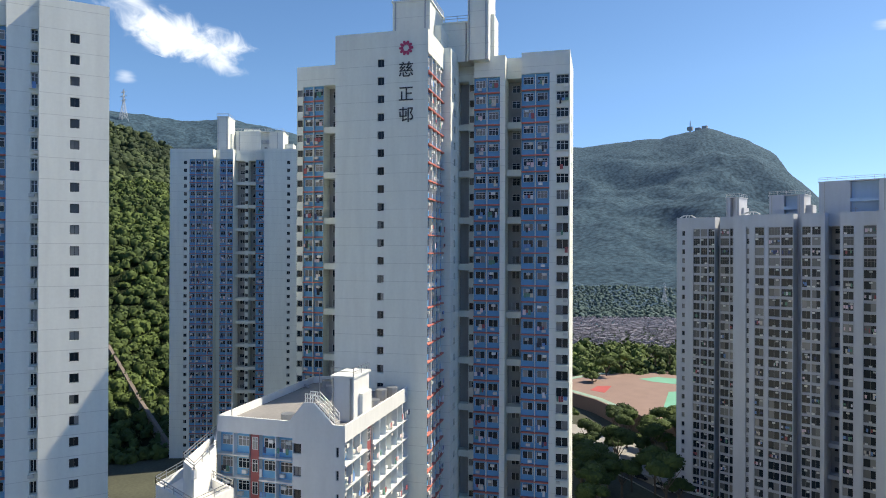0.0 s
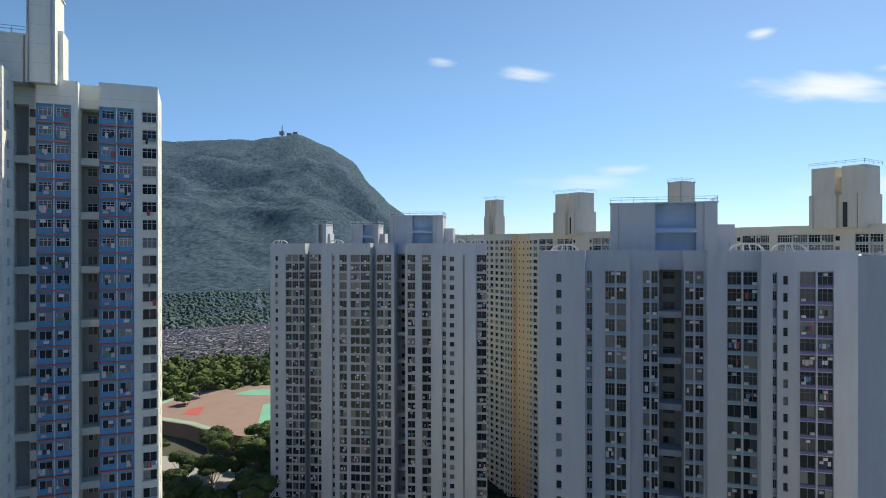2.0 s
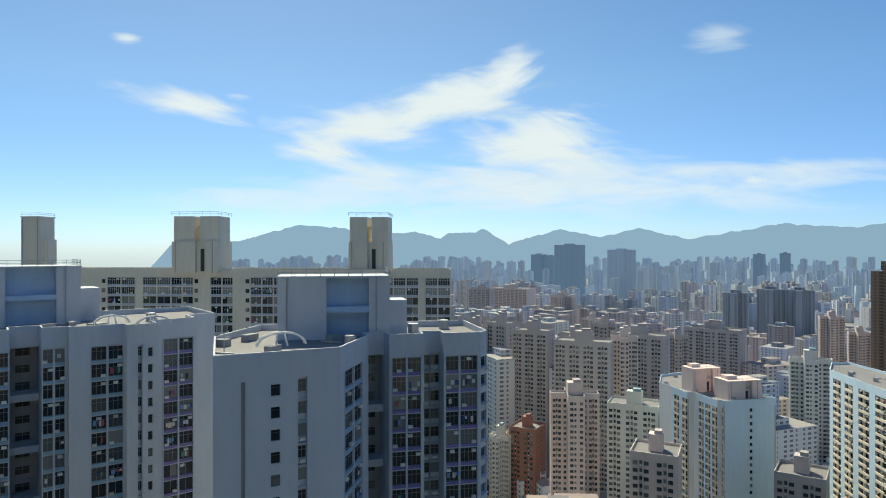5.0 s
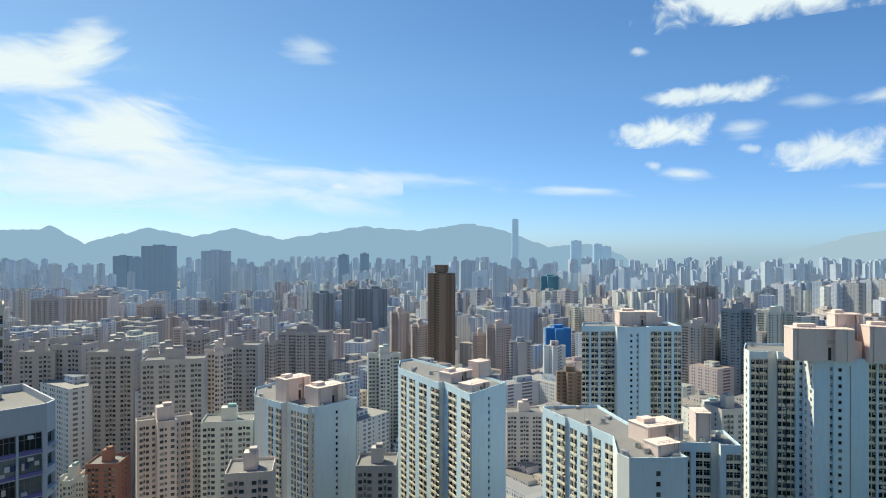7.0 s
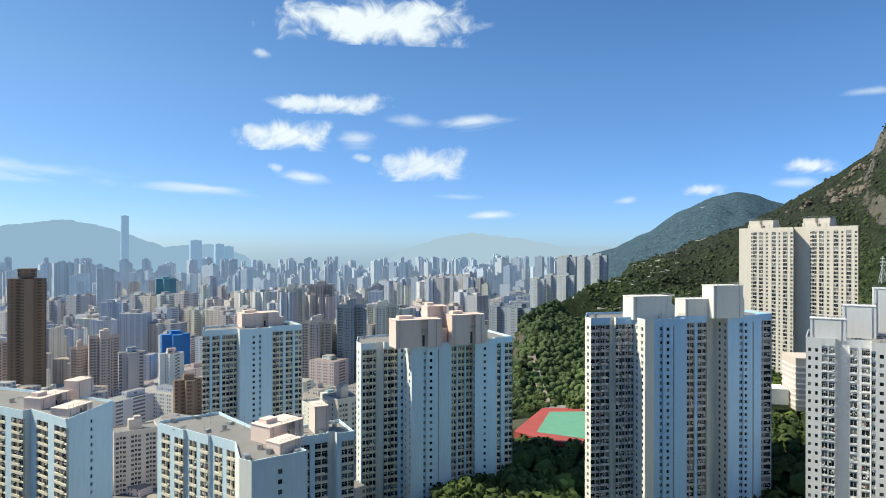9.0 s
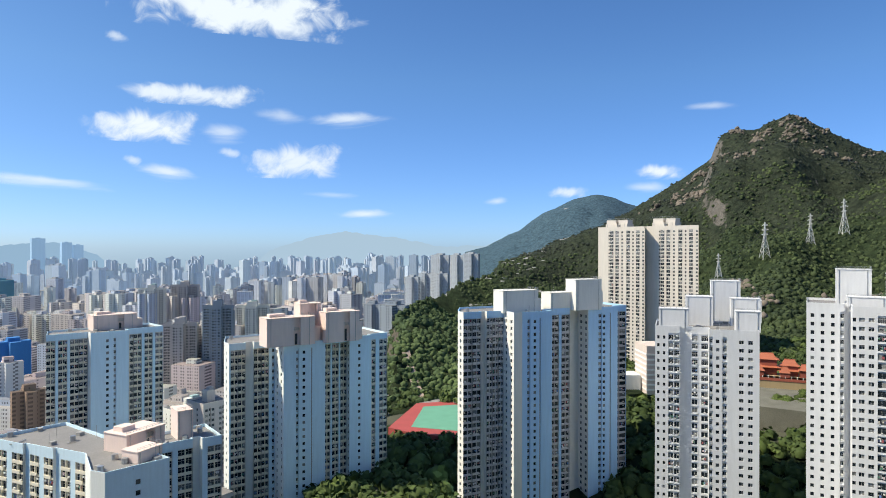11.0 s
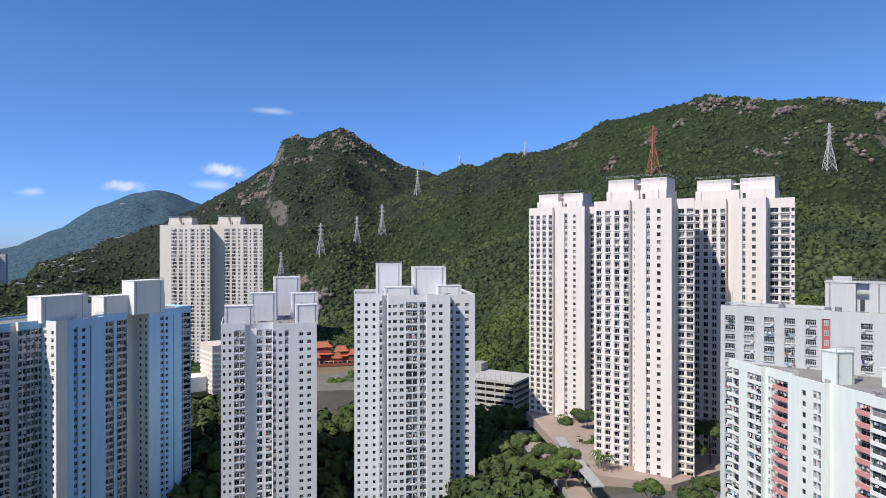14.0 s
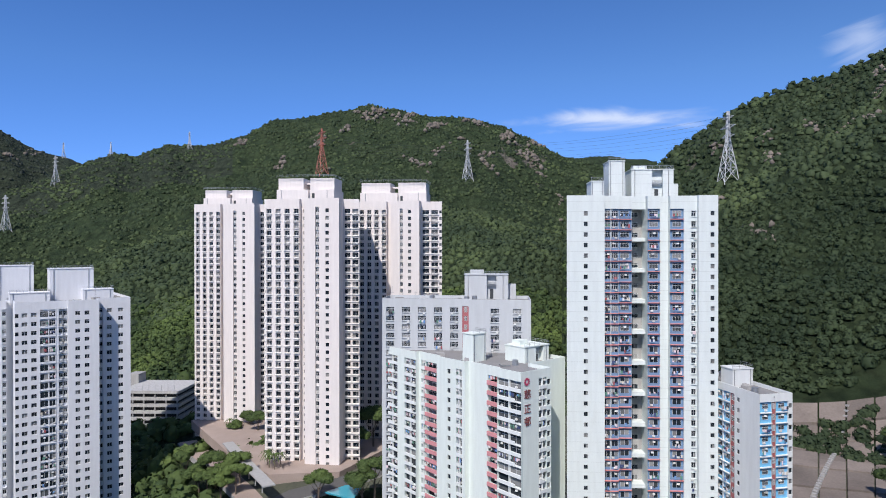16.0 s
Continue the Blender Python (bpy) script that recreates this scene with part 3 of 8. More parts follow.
def fbm(x, y, octaves=5):
    """Cheap value noise from sums of turned sines."""
    s = np.zeros_like(x)
    a, k = 1.0, 1.0
    for i in range(octaves):
        c, d = math.cos(1.3 * i + 0.4), math.sin(1.3 * i + 0.4)
        xr, yr = c * x - d * y, d * x + c * y
        s += a * np.sin(xr * k + 1.7 * np.sin(yr * k * 0.7 + i)) * np.sin(yr * k + 1.3 * np.sin(xr * k * 0.6 + 2 * i))
        a *= 0.52
        k *= 2.03
    return s


def ground_height(x, y):
    x, y = np.asarray(x, float), np.asarray(y, float)
    r = np.hypot(x, y)
    az = np.degrees(np.arctan2(-x, y))
    # the estate's terrace falls to the city in the south and west
    city = np.exp(-(((az + 62 + 180) % 360 - 180) / 48.0) ** 4)
    wide = np.exp(-(((az + 75 + 180) % 360 - 180) / 62.0) ** 4)
    g = -2.0 - 58.0 * smooth((r - 130) / 260) * city - 38.0 * smooth((r - 350) / 1300) * wide - 58.0 * smooth((r - 500) / 700) * (wide - city * wide)
    north = np.exp(-(((az - 170 + 180) % 360 - 180) / 40.0) ** 2)
    g = g + 18.0 * north * smooth((r - 150) / 80)
    east = np.exp(-(((az - 22 + 180) % 360 - 180) / 25.0) ** 2)
    g = g + 14.0 * east * smooth((r - 200) / 300)
    south = np.exp(-(((az + 8 + 180) % 360 - 180) / 19.0) ** 4)
    g = g - 30.0 * south * smooth((r - 205) / 70)
    # the gully in front of the hill estate
    gully = np.exp(-(((az + 144 + 180) % 360 - 180) / 21.0) ** 4)
    g = g - 24.0 * gully * smooth((r - 120) / 70) * smooth((360 - r) / 70)
    h = g.copy()
    for name, pts, dist, foot, power in RIDGES:
        b = np.array([p[0] for p in pts])
        z = np.array([p[1] for p in pts])
        dd = np.array([p[2] for p in pts]) if len(pts[0]) > 2 else np.full(len(b), dist)
        c = (b.min() + b.max()) / 2
        rel = (az - c + 180) % 360 - 180 + c
        order = np.argsort(b)
        # spurs wander sideways on their way down
        rel = rel + (0.9 * np.sin(r * 0.0115 + c) + 0.5 * np.sin(r * 0.027 + 2 * c)) * np.clip((1 - r / dist) * 5, 0, 1) * (dist > 1000) * (r > foot)
        zr = np.interp(rel, b[order], z[order], left=-400, right=-400)
        D = np.interp(rel, b[order], dd[order])
        zr = zr + fbm(rel * 1.1, rel * 0.3 + 3, 5) * D * 0.0016
        s = (r - foot) / (D - foot)
        up = np.clip(s, 0, 1) ** power
        rough = fbm(x * 0.012, y * 0.012, 5) * 9.0 * np.clip(s * 3, 0, 1) * np.clip((1 - s) * 4, 0, 1)
        rough = rough + fbm(x * 0.0045, y * 0.0045, 4) * np.where(D > 1900, 0.017, 0.026) * D * np.clip(s * 2, 0, 1) * np.clip((1 - s) * 3, 0, 1)
        crag = fbm(x * 0.03 + 5, y * 0.03, 4) * 0.0055 * D * np.clip(s * 2 - 0.6, 0, 1) * np.clip((1 - s) * 9, 0.12, 1)
        hill = g + (zr - g) * up + rough + crag * (D < 2000)
        hill = np.where(s > 1, zr - (r - D) * 0.45, hill)
        h = np.where((s > 0) & (zr > -300), np.maximum(h, hill), h)
    return h


def ground_sheet():
    bearings = np.radians(np.concatenate([np.arange(-180, 180, 0.4)]))
    radii = np.concatenate([[0.0], np.geomspace(20, 480, 62), np.linspace(490, 1720, 122), np.geomspace(1750, 4900, 56)])
    A, R = np.meshgrid(bearings, radii)
    X, Y = -np.sin(A) * R, np.cos(A) * R
    Z = ground_height(X, Y)
    n, k = len(bearings), len(radii)
    V = np.stack([X.ravel(), Y.ravel(), Z.ravel()], 1)
    idx = np.arange(n * k).reshape(k, n)
    nxt = np.roll(idx, -1, axis=1)
    F = np.stack([idx[:-1], idx[1:], nxt[1:], nxt[:-1]], -1).reshape(-1, 4)
    me = bpy.data.meshes.new("ground")
    me.from_pydata(V.tolist(), [], F.tolist())
    me.polygons.foreach_set("use_smooth", [True] * len(F))
    ob = new("ground", me)
    return tagged(ob, "green wooded hills round a paved city terrace", "ground", kind="structure")


def hill_material(name, wood, rock, bare, low, high):
    """Woodland, bare rock on the steep faces and paving on the flat terrace."""
    m = bpy.data.materials.new(name)
    m.use_nodes = True
    N, L = m.node_tree.nodes, m.node_tree.links
    b = N["Principled BSDF"]
    b.inputs["Roughness"].default_value = 0.95
    b.inputs["Specular IOR Level"].default_value = 0.1
    g = N.new("ShaderNodeNewGeometry")

    def noise_node(scale, detail=6, rough=0.6):
        n = N.new("ShaderNodeTexNoise")
        n.inputs["Scale"].default_value, n.inputs["Detail"].default_value, n.inputs["Roughness"].default_value = scale, detail, rough
        L.new(g.outputs["Position"], n.inputs["Vector"])
        return n.outputs[0]

    def ramp(socket, stops):
        r = N.new("ShaderNodeValToRGB")
        el = r.color_ramp.elements
        while len(el) < len(stops):
            el.new(0.5)
        for i, (p, c) in enumerate(stops):
            el[i].position, el[i].color = p, (*c, 1)
        L.new(socket, r.inputs[0])
        return r.outputs[0]

    def mix(f, a, b2):
        x = N.new("ShaderNodeMix")
        x.data_type = "RGBA"
        L.new(f, x.inputs[0])
        L.new(a, x.inputs[6])
        L.new(b2, x.inputs[7])
        return x.outputs[2]

    dk, md, lt = wood
    green = ramp(noise_node(0.045, 12, 0.82), [(0.32, dk), (0.5, md), (0.68, lt)])
    stone = ramp(noise_node(0.06, 8, 0.7), [(0.3, tuple(k * 0.55 for k in rock)), (0.7, rock)])
    # slope of the face decides between wood and rock, broken up by noise
    sep = N.new("ShaderNodeSeparateXYZ")
    L.new(g.outputs["Normal"], sep.inputs[0])
    ad = N.new("ShaderNodeMath")
    ad.operation = "MULTIPLY_ADD"
    L.new(noise_node(0.02, 7, 0.7), ad.inputs[0])
    ad.inputs[1].default_value = -0.55 - bare
    inv = N.new("ShaderNodeMath")
    inv.operation = "SUBTRACT"
    inv.inputs[0].default_value = 1.5
    L.new(sep.outputs[2], inv.inputs[1])
    L.new(inv.outputs[0], ad.inputs[2])
    # bare outcrops grow more common with height
    at = N.new("ShaderNodeSeparateXYZ")
    L.new(g.outputs["Position"], at.inputs[0])
    up = N.new("ShaderNodeMapRange")
    up.inputs[1].default_value, up.inputs[2].default_value = low, high
    up.inputs[3].default_value, up.inputs[4].default_value = -0.10, 0.09
    L.new(at.outputs[2], up.inputs[0])
    more = N.new("ShaderNodeMath")
    more.operation = "ADD"
    L.new(ad.outputs[0], more.inputs[0])
    L.new(up.outputs[0], more.inputs[1])
    f = ramp(more.outputs[0], [(0.44, (0, 0, 0)), (0.50, (1, 1, 1))])
    # single crowns: light on each top and shade between them put into the colour
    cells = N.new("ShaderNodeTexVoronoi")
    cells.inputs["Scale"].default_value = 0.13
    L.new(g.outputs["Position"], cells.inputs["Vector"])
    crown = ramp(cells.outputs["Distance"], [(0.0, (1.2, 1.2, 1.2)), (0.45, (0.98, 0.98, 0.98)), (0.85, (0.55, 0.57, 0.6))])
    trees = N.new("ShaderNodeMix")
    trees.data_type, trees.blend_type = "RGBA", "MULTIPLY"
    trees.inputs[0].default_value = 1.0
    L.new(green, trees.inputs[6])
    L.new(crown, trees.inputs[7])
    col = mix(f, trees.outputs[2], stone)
    L.new(col, b.inputs["Base Color"])
    bp = N.new("ShaderNodeBump")
    bp.inputs["Strength"].default_value, bp.inputs["Distance"].default_value = 1.0, 6.0
    L.new(noise_node(0.07, 10, 0.8), bp.inputs["Height"])
    L.new(bp.outputs[0], b.inputs["Normal"])
    return m


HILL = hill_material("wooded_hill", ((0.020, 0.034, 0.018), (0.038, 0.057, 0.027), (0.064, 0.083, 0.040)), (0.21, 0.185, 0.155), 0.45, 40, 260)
# the peak's greens are greyed, with its distance haze in the colour
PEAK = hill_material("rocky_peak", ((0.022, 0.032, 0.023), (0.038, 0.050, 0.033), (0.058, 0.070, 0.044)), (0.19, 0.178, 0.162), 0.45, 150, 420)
# distance haze is mixed into these greens and this rock as blue
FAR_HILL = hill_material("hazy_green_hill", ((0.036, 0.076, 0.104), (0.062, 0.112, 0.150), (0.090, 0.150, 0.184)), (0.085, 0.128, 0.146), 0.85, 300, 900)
PAVED = material("scrubby_terrace", (0.07, 0.075, 0.05), rough=0.95, grain=0.4, stain=0.6, scale=0.5)
CITY_GROUND = material("city_ground", (0.26, 0.26, 0.25), rough=0.9, grain=0.4, stain=0.5, scale=0.3)
ground = ground_sheet()
for k in (HILL, FAR_HILL, PAVED, CITY_GROUND, PEAK):
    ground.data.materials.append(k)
co = np.array([p.center for p in ground.data.polygons])
rr = np.hypot(co[:, 0], co[:, 1])
bearing = np.degrees(np.arctan2(-co[:, 0], co[:, 1]))
nz = np.array([p.normal.z for p in ground.data.polygons])
idx = np.zeros(len(co), int)
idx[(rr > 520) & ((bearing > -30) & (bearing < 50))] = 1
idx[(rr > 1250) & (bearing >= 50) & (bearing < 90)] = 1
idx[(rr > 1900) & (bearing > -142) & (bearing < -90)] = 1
idx[(rr > 1000) & (bearing < -126) & (bearing > -172) & (idx == 0)] = 4
flat = (nz > 0.985)
idx[flat & (rr < 420)] = 2
idx[flat & (rr >= 420) & (bearing > -135) & (bearing < 10)] = 3
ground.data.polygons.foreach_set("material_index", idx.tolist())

ISLAND = [(-21.1, 122), (-26.6, 155), (-31.5, 271), (-35.2, 248), (-38.0, 198), (-41.7, 222), (-44.0, 171), (-47.1, 216), (-50.1, 124), (-44.6, 212), (-47.8, 251), (-50.9, 157), (-54.7, 239), (-58.0, 180), (-61.3, 241), (-65.3, 163), (-68.2, 205), (-72.2, 260), (-77.2, 228), (-81.5, 286), (-84.8, 236), (-88.8, 111), (-92.2, 135), (-95.1, 55)]
FAR_ISLAND = [(-108.4, 82), (-112.3, 186), (-114.9, 220), (-119.4, 178), (-123.5, 111), (-127.5, 119), (-129.2, 186), (-130.9, 136), (-135.3, 82)]


def backdrop_range(name, profile, dist, mat, label):
    """A far mountain range across the water, as a solid strip with a rolling crest."""
    b = np.array([p[0] for p in profile][::-1])
    z = np.array([p[1] for p in profile][::-1])
    order = np.argsort(b)
    bb = np.arange(b.min() - 3, b.max() + 3, 0.15)
    zz = np.interp(bb, np.concatenate([[b.min() - 2.5], b[order], [b.max() + 2.5]]), np.concatenate([[-120], z[order], [-120]])) + fbm(bb * 3, bb, 4) * 5
    V, F = [], []
    for i, (k, h) in enumerate(zip(np.radians(bb), zz)):
        for r, hh in ((dist - 150, -130), (dist, h), (dist + 60, -130)):
            V.append((-math.sin(k) * r, math.cos(k) * r, hh))
        if i:
            j = 3 * i
            F += [(j - 3, j, j + 1, j - 2), (j - 2, j + 1, j + 2, j - 1)]
    me = bpy.data.meshes.new(name)
    me.from_pydata(V, [], F)
    me.materials.append(mat)
    return tagged(new(name, me), label, "backdrop", kind="structure")


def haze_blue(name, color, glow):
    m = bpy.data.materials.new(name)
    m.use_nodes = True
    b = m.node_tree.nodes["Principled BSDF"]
    # black base; daylight and haze on the range are given as a glow
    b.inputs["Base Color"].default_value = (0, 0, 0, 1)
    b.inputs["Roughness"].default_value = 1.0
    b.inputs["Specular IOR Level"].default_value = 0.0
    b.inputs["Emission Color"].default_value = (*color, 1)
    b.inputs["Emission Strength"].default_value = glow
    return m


backdrop_range("backdrop_island", ISLAND, 4700, haze_blue("island_haze_blue", (0.25, 0.41, 0.66), 0.92), "island mountains beyond the harbour, blue with painted haze")
backdrop_range("backdrop_far_island", FAR_ISLAND, 4760, haze_blue("pale_island_haze_blue", (0.36, 0.52, 0.76), 0.9), "island hills on the horizon, pale blue with painted haze")

# ---- the estate's buildings ----
tower_a = Tower("tower_block", [(-98.6, 13.2, "bk"), (-97.2, 17.5, "b"), (-99.1, 18.1, "_"), (-99.0, 18.5, "b"), (-97.1, 17.9, "k"), (-96.5, 19.8, "b"), (-95.0, 19.4, "b"), (-94.3, 21.7, "W"), (-93.9, 22.8, "b"), (-93.0, 22.5, "b_w_b"), (-90.5, 30.0, "b"), (-105.7, 35.0, "back"), (-124.8, 41.2, "back"), (-130.5, 23.5, "back")], 103.4, -5.0, "ching", "pale grey tower block with blue window bays and red slab edges", singles=200)
tower_b = Tower("tower_block", [(-100.6, 65.5, "wk"), (-96.0, 68.1, "g"), (-93.6, 69.5, "b"), (-88.5, 72.5, "b"), (-81.2, 59.8, "b_w_b"), (-68.2, 67.3, "k"), (-73.2, 75.9, "b"), (-72.2, 76.5, "w"), (-75.2, 81.7, "b"), (-75.6, 81.4, "b"), (-76.6, 83.1, "gw"), (-73.8, 84.7, "b"), (-72.8, 83.0, "k_"), (-68.1, 85.7, "b"), (-69.1, 87.4, "g"), (-66.7, 88.9, "b"), (-65.4, 86.7, "k_"), (-60.5, 89.5, "W"), (-58.4, 90.7, "bwb"), (-64.4, 101.1, "back"), (-75.2, 118.0, "back"), (-117.0, 93.9, "back")], 104.7, -5.0, "ching", "pale grey tower block with blue window bays and red slab edges", singles=300)
tower_c = Tower("tower_block", [(-223.7, 94.0, "b"), (-221.0, 96.8, "w"), (-219.0, 98.9, "kk"), (-213.3, 104.8, "b"), (-215.4, 106.9, "_"), (-213.9, 108.4, "b"), (-211.7, 106.4, "k"), (-208.5, 109.7, "b"), (-210.7, 111.8, "gwg"), (-205.2, 117.5, "b"), (-203.0, 115.4, "k"), (-200.6, 117.9, "b"), (-199.2, 116.5, "b_w_"), (-191.4, 124.6, "back"), (-212.3, 138.2, "back"), (-240.3, 109.9, "back")], 106.4, -4.9, "ching", "pale grey tower block with blue window bays and red slab edges", singles=180)
low_d = Tower("mid_rise_block", [(-75.4, 37.7, "kRkw"), (-65.1, 43.2, "bw"), (-60.1, 45.8, "kRkk"), (-70.5, 65.4, "back"), (-77.8, 72.2, "back"), (-87.3, 59.9, "back")], 50.7, -5.0, "low", "low white block with blue bays and maroon stripe", singles=120)
tower_m = Tower("tower_block", [(-64.6, -166.2, "b_w_b"), (-74.6, -163.8, "b"), (-75.0, -165.8, "k"), (-79.2, -164.8, "b"), (-79.4, -165.8, "k"), (-83.1, -164.9, "b"), (-83.6, -167.3, "g"), (-87.9, -166.3, "b"), (-87.3, -163.9, "k"), (-90.6, -163.1, "b"), (-91.0, -165.1, "_"), (-93.7, -164.4, "b"), (-93.3, -162.5, "k"), (-96.9, -161.6, "_"), (-98.7, -161.2, "W"), (-100.3, -160.8, "b"), (-100.0, -159.4, "b_w_"), (-105.1, -158.2, "back"), (-110.6, -181.5, "back"), (-73.5, -187.4, "back")], 111.5, -0.2, "chinglit", "pale tiled tower block with blue windows and red slab edges", singles=300, floor=2.9)
low_n = Tower("mid_rise_block", [(-105.8, -166.8, "KKR"), (-106.2, -152.7, "w"), (-106.3, -149.8, "b"), (-106.5, -143.0, "KRKw"), (-116.0, -143.3, "b"), (-115.7, -153.3, "back"), (-115.2, -171.1, "back"), (-108.3, -169.8, "back")], 60.3, -1.7, "low", "low white block with blue bays and maroon stripe", singles=180)
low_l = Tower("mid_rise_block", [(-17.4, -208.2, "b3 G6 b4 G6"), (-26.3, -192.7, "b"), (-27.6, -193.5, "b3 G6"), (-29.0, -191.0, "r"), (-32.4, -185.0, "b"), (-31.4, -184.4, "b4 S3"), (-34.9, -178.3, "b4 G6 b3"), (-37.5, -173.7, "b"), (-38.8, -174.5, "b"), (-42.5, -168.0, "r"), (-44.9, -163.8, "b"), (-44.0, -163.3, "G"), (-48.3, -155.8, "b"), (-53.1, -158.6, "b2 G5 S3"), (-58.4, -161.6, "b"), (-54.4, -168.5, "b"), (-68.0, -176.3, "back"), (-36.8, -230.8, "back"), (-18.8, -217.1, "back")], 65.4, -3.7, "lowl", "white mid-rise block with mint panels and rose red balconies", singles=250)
low_k = Tower("mid_rise_block", [(-17.2, -205.2, "WWWWWR"), (-44.2, -197.9, "b"), (-43.4, -195.0, "b_W_W_"), (-62.1, -189.9, "back"), (-66.6, -206.3, "back"), (-20.9, -218.7, "back")], 80.9, 6.7, "lowk", "grey white mid-rise block on a terrace", singles=180)
tower_f1 = Tower("tower_block", [(-84.1, 190.1, "b8 S5 b12"), (-79.2, 190.3, "N12 N12 N11"), (-72.8, 190.6, "b"), (-73.0, 195.3, "_"), (-71.6, 195.4, "b"), (-71.4, 190.7, "N14 N14"), (-66.0, 190.9, "b"), (-65.6, 185.0, "b20 n5 b8"), (-60.1, 185.3, "N14 b5 N17 N17"), (-50.5, 185.7, "b"), (-50.7, 190.5, "_"), (-48.9, 190.6, "b"), (-48.6, 185.8, "N12 N12 b4"), (-43.3, 186.1, "b"), (-43.5, 190.8, "g4"), (-40.0, 190.9, "b"), (-39.9, 186.2, "b3 N14 b10 N18"), (-31.7, 186.7, "b"), (-31.6, 183.1, "b20 n7 b6 S9 b15 l3 b20"), (-18.5, 183.7, "b"), (-18.6, 186.1, "N9"), (-15.5, 186.2, "back"), (-18.6, 223.8, "back"), (-85.5, 220.7, "back")], 81.2, -5.2, "lok", "grey beige tower block with dark window bays", singles=180)
tower_f2 = Tower("tower_block", [(-0.3, 112.4, "b30 S10 b40"), (7.5, 111.4, "b"), (7.8, 113.4, "B12"), (9.0, 113.2, "b19 B19 B19 b5"), (15.1, 112.4, "b"), (15.5, 115.3, "b20"), (17.5, 115.1, "B14 B14"), (20.2, 114.7, "b"), (20.7, 118.7, "g4"), (24.8, 118.1, "b"), (24.3, 114.1, "B17 B17 b3"), (27.8, 113.7, "b"), (27.6, 112.2, "b30"), (30.5, 111.8, "B25 B25"), (35.3, 111.1, "b"), (35.1, 109.1, "b20 n8 b10 S9 b9"), (39.7, 108.5, "b"), (40.3, 113.5, "b20 Q26 Q26 b3"), (47.7, 112.5, "b"), (48.6, 118.4, "_"), (53.7, 117.7, "back"), (56.1, 135.6, "back"), (3.8, 142.7, "back")], 79.3, -5.4, "lok", "grey beige tower block with dark window bays", singles=300)
tower_f3 = Tower("tower_block", [(32.6, 72.0, "b45 l7"), (36.1, 70.9, "b42 S18 b30 n17"), (43.2, 68.6, "b"), (47.2, 67.3, "b2 B5 B5 b4"), (57.0, 74.2, "b"), (57.8, 76.4, "g"), (60.5, 75.0, "b"), (59.3, 72.2, "b4 Q33 Q33 b5"), (63.7, 69.5, "b"), (65.2, 71.9, "n2 n2"), (67.7, 70.3, "b"), (66.2, 67.9, "b3 Q35 Q46 b6"), (71.0, 64.9, "W"), (73.2, 65.6, "back"), (81.0, 78.0, "back"), (52.0, 97.0, "back"), (40.0, 88.0, "back")], 79.0, -5.0, "lok", "grey beige tower block with dark window bays", singles=300)
slab = Tower("apartment_slab", [(-45.2, 313.7, "WWWWWWWWWWWW"), (-15.8, 281.3, "WWW"), (-12.1, 277.2, "y"), (-10.0, 279.1, "yyy"), (-4.6, 273.2, "wW"), (-0.7, 268.9, "B2 B2 b1 B2 B2 w1 b3 w1 B2 B2 b1 B2 B2 w1 b3 w1 B2 B2 b1 B2 B2 w1 b3 w1 B2 B2 b1 B2 B2"), (72.6, 188.3, "B2 B2 w1 b2 B2 B2 b2 w1 B2 B2"), (93.0, 165.8, "B2 B2 w1 b2 B2 B2 b2 w1 B2 B2"), (116.4, 140.0, "B2 B2 b1 B2 B2"), (127.4, 128.0, "back"), (137.2, 137.9, "back"), (-32.8, 325.0, "back")], 85.8, -34.4, "cream", "long cream slab block behind the towers", singles=250)
tower_g1 = Tower("tower_block", [(271.2, 138.5, "b"), (266.4, 130.6, "b8 G15 b8 G15"), (260.1, 120.4, "b"), (262.7, 118.8, "b"), (261.7, 117.1, "b6 G15 b5 G15 b5 G15"), (254.6, 105.6, "b"), (256.3, 104.5, "G"), (255.5, 103.1, "b40 S7 b38"), (275.6, 90.8, "G"), (282.9, 102.8, "back"), (306.1, 140.6, "back"), (287.3, 146.1, "back")], 31.6, -56.7, "blue", "powder blue tower block with cream balconies", singles=180)
tower_g2 = Tower("tower_block", [(289.1, 75.2, "b7 G15 b7 G15"), (274.9, 63.8, "b8 G15 b8 G15"), (258.8, 50.1, "_"), (260.7, 48.2, "b8 G15 b8 G15"), (240.4, 34.4, "b40 S7 b38"), (264.6, 22.9, "G"), (276.4, 34.1, "back"), (313.7, 74.2, "back"), (306.7, 79.1, "back")], 43.5, -55.3, "blue", "powder blue tower block with cream balconies", singles=180)
tower_g3 = Tower("tower_block", [(232.7, 6.9, "b8 G16 b8 G16"), (220.2, -1.0, "b"), (220.7, -1.7, "b8 G16 b8 G16"), (210.6, -8.1, "b"), (211.0, -8.8, "b8 G16 b8 G16"), (200.8, -15.3, "b"), (184.5, -15.2, "b"), (180.7, -18.1, "b20 S7 b20"), (184.5, -34.0, "back"), (240.5, -12.8, "back"), (234.6, 6.4, "back")], 41.6, -26.0, "blue", "powder blue tower block with cream balconies", singles=180, floor=2.9)
tower_g3b = Tower("tower_block", [(215.2, -36.0, "G16 b6 G16"), (216.1, -46.8, "b"), (217.6, -46.7, "_"), (217.8, -49.2, "b"), (214.8, -49.5, "b6 G16"), (215.3, -55.7, "back"), (232.3, -54.4, "back"), (229.1, -38.9, "back")], 36.7, -18.5, "blue", "powder blue tower block with cream balconies", singles=180)
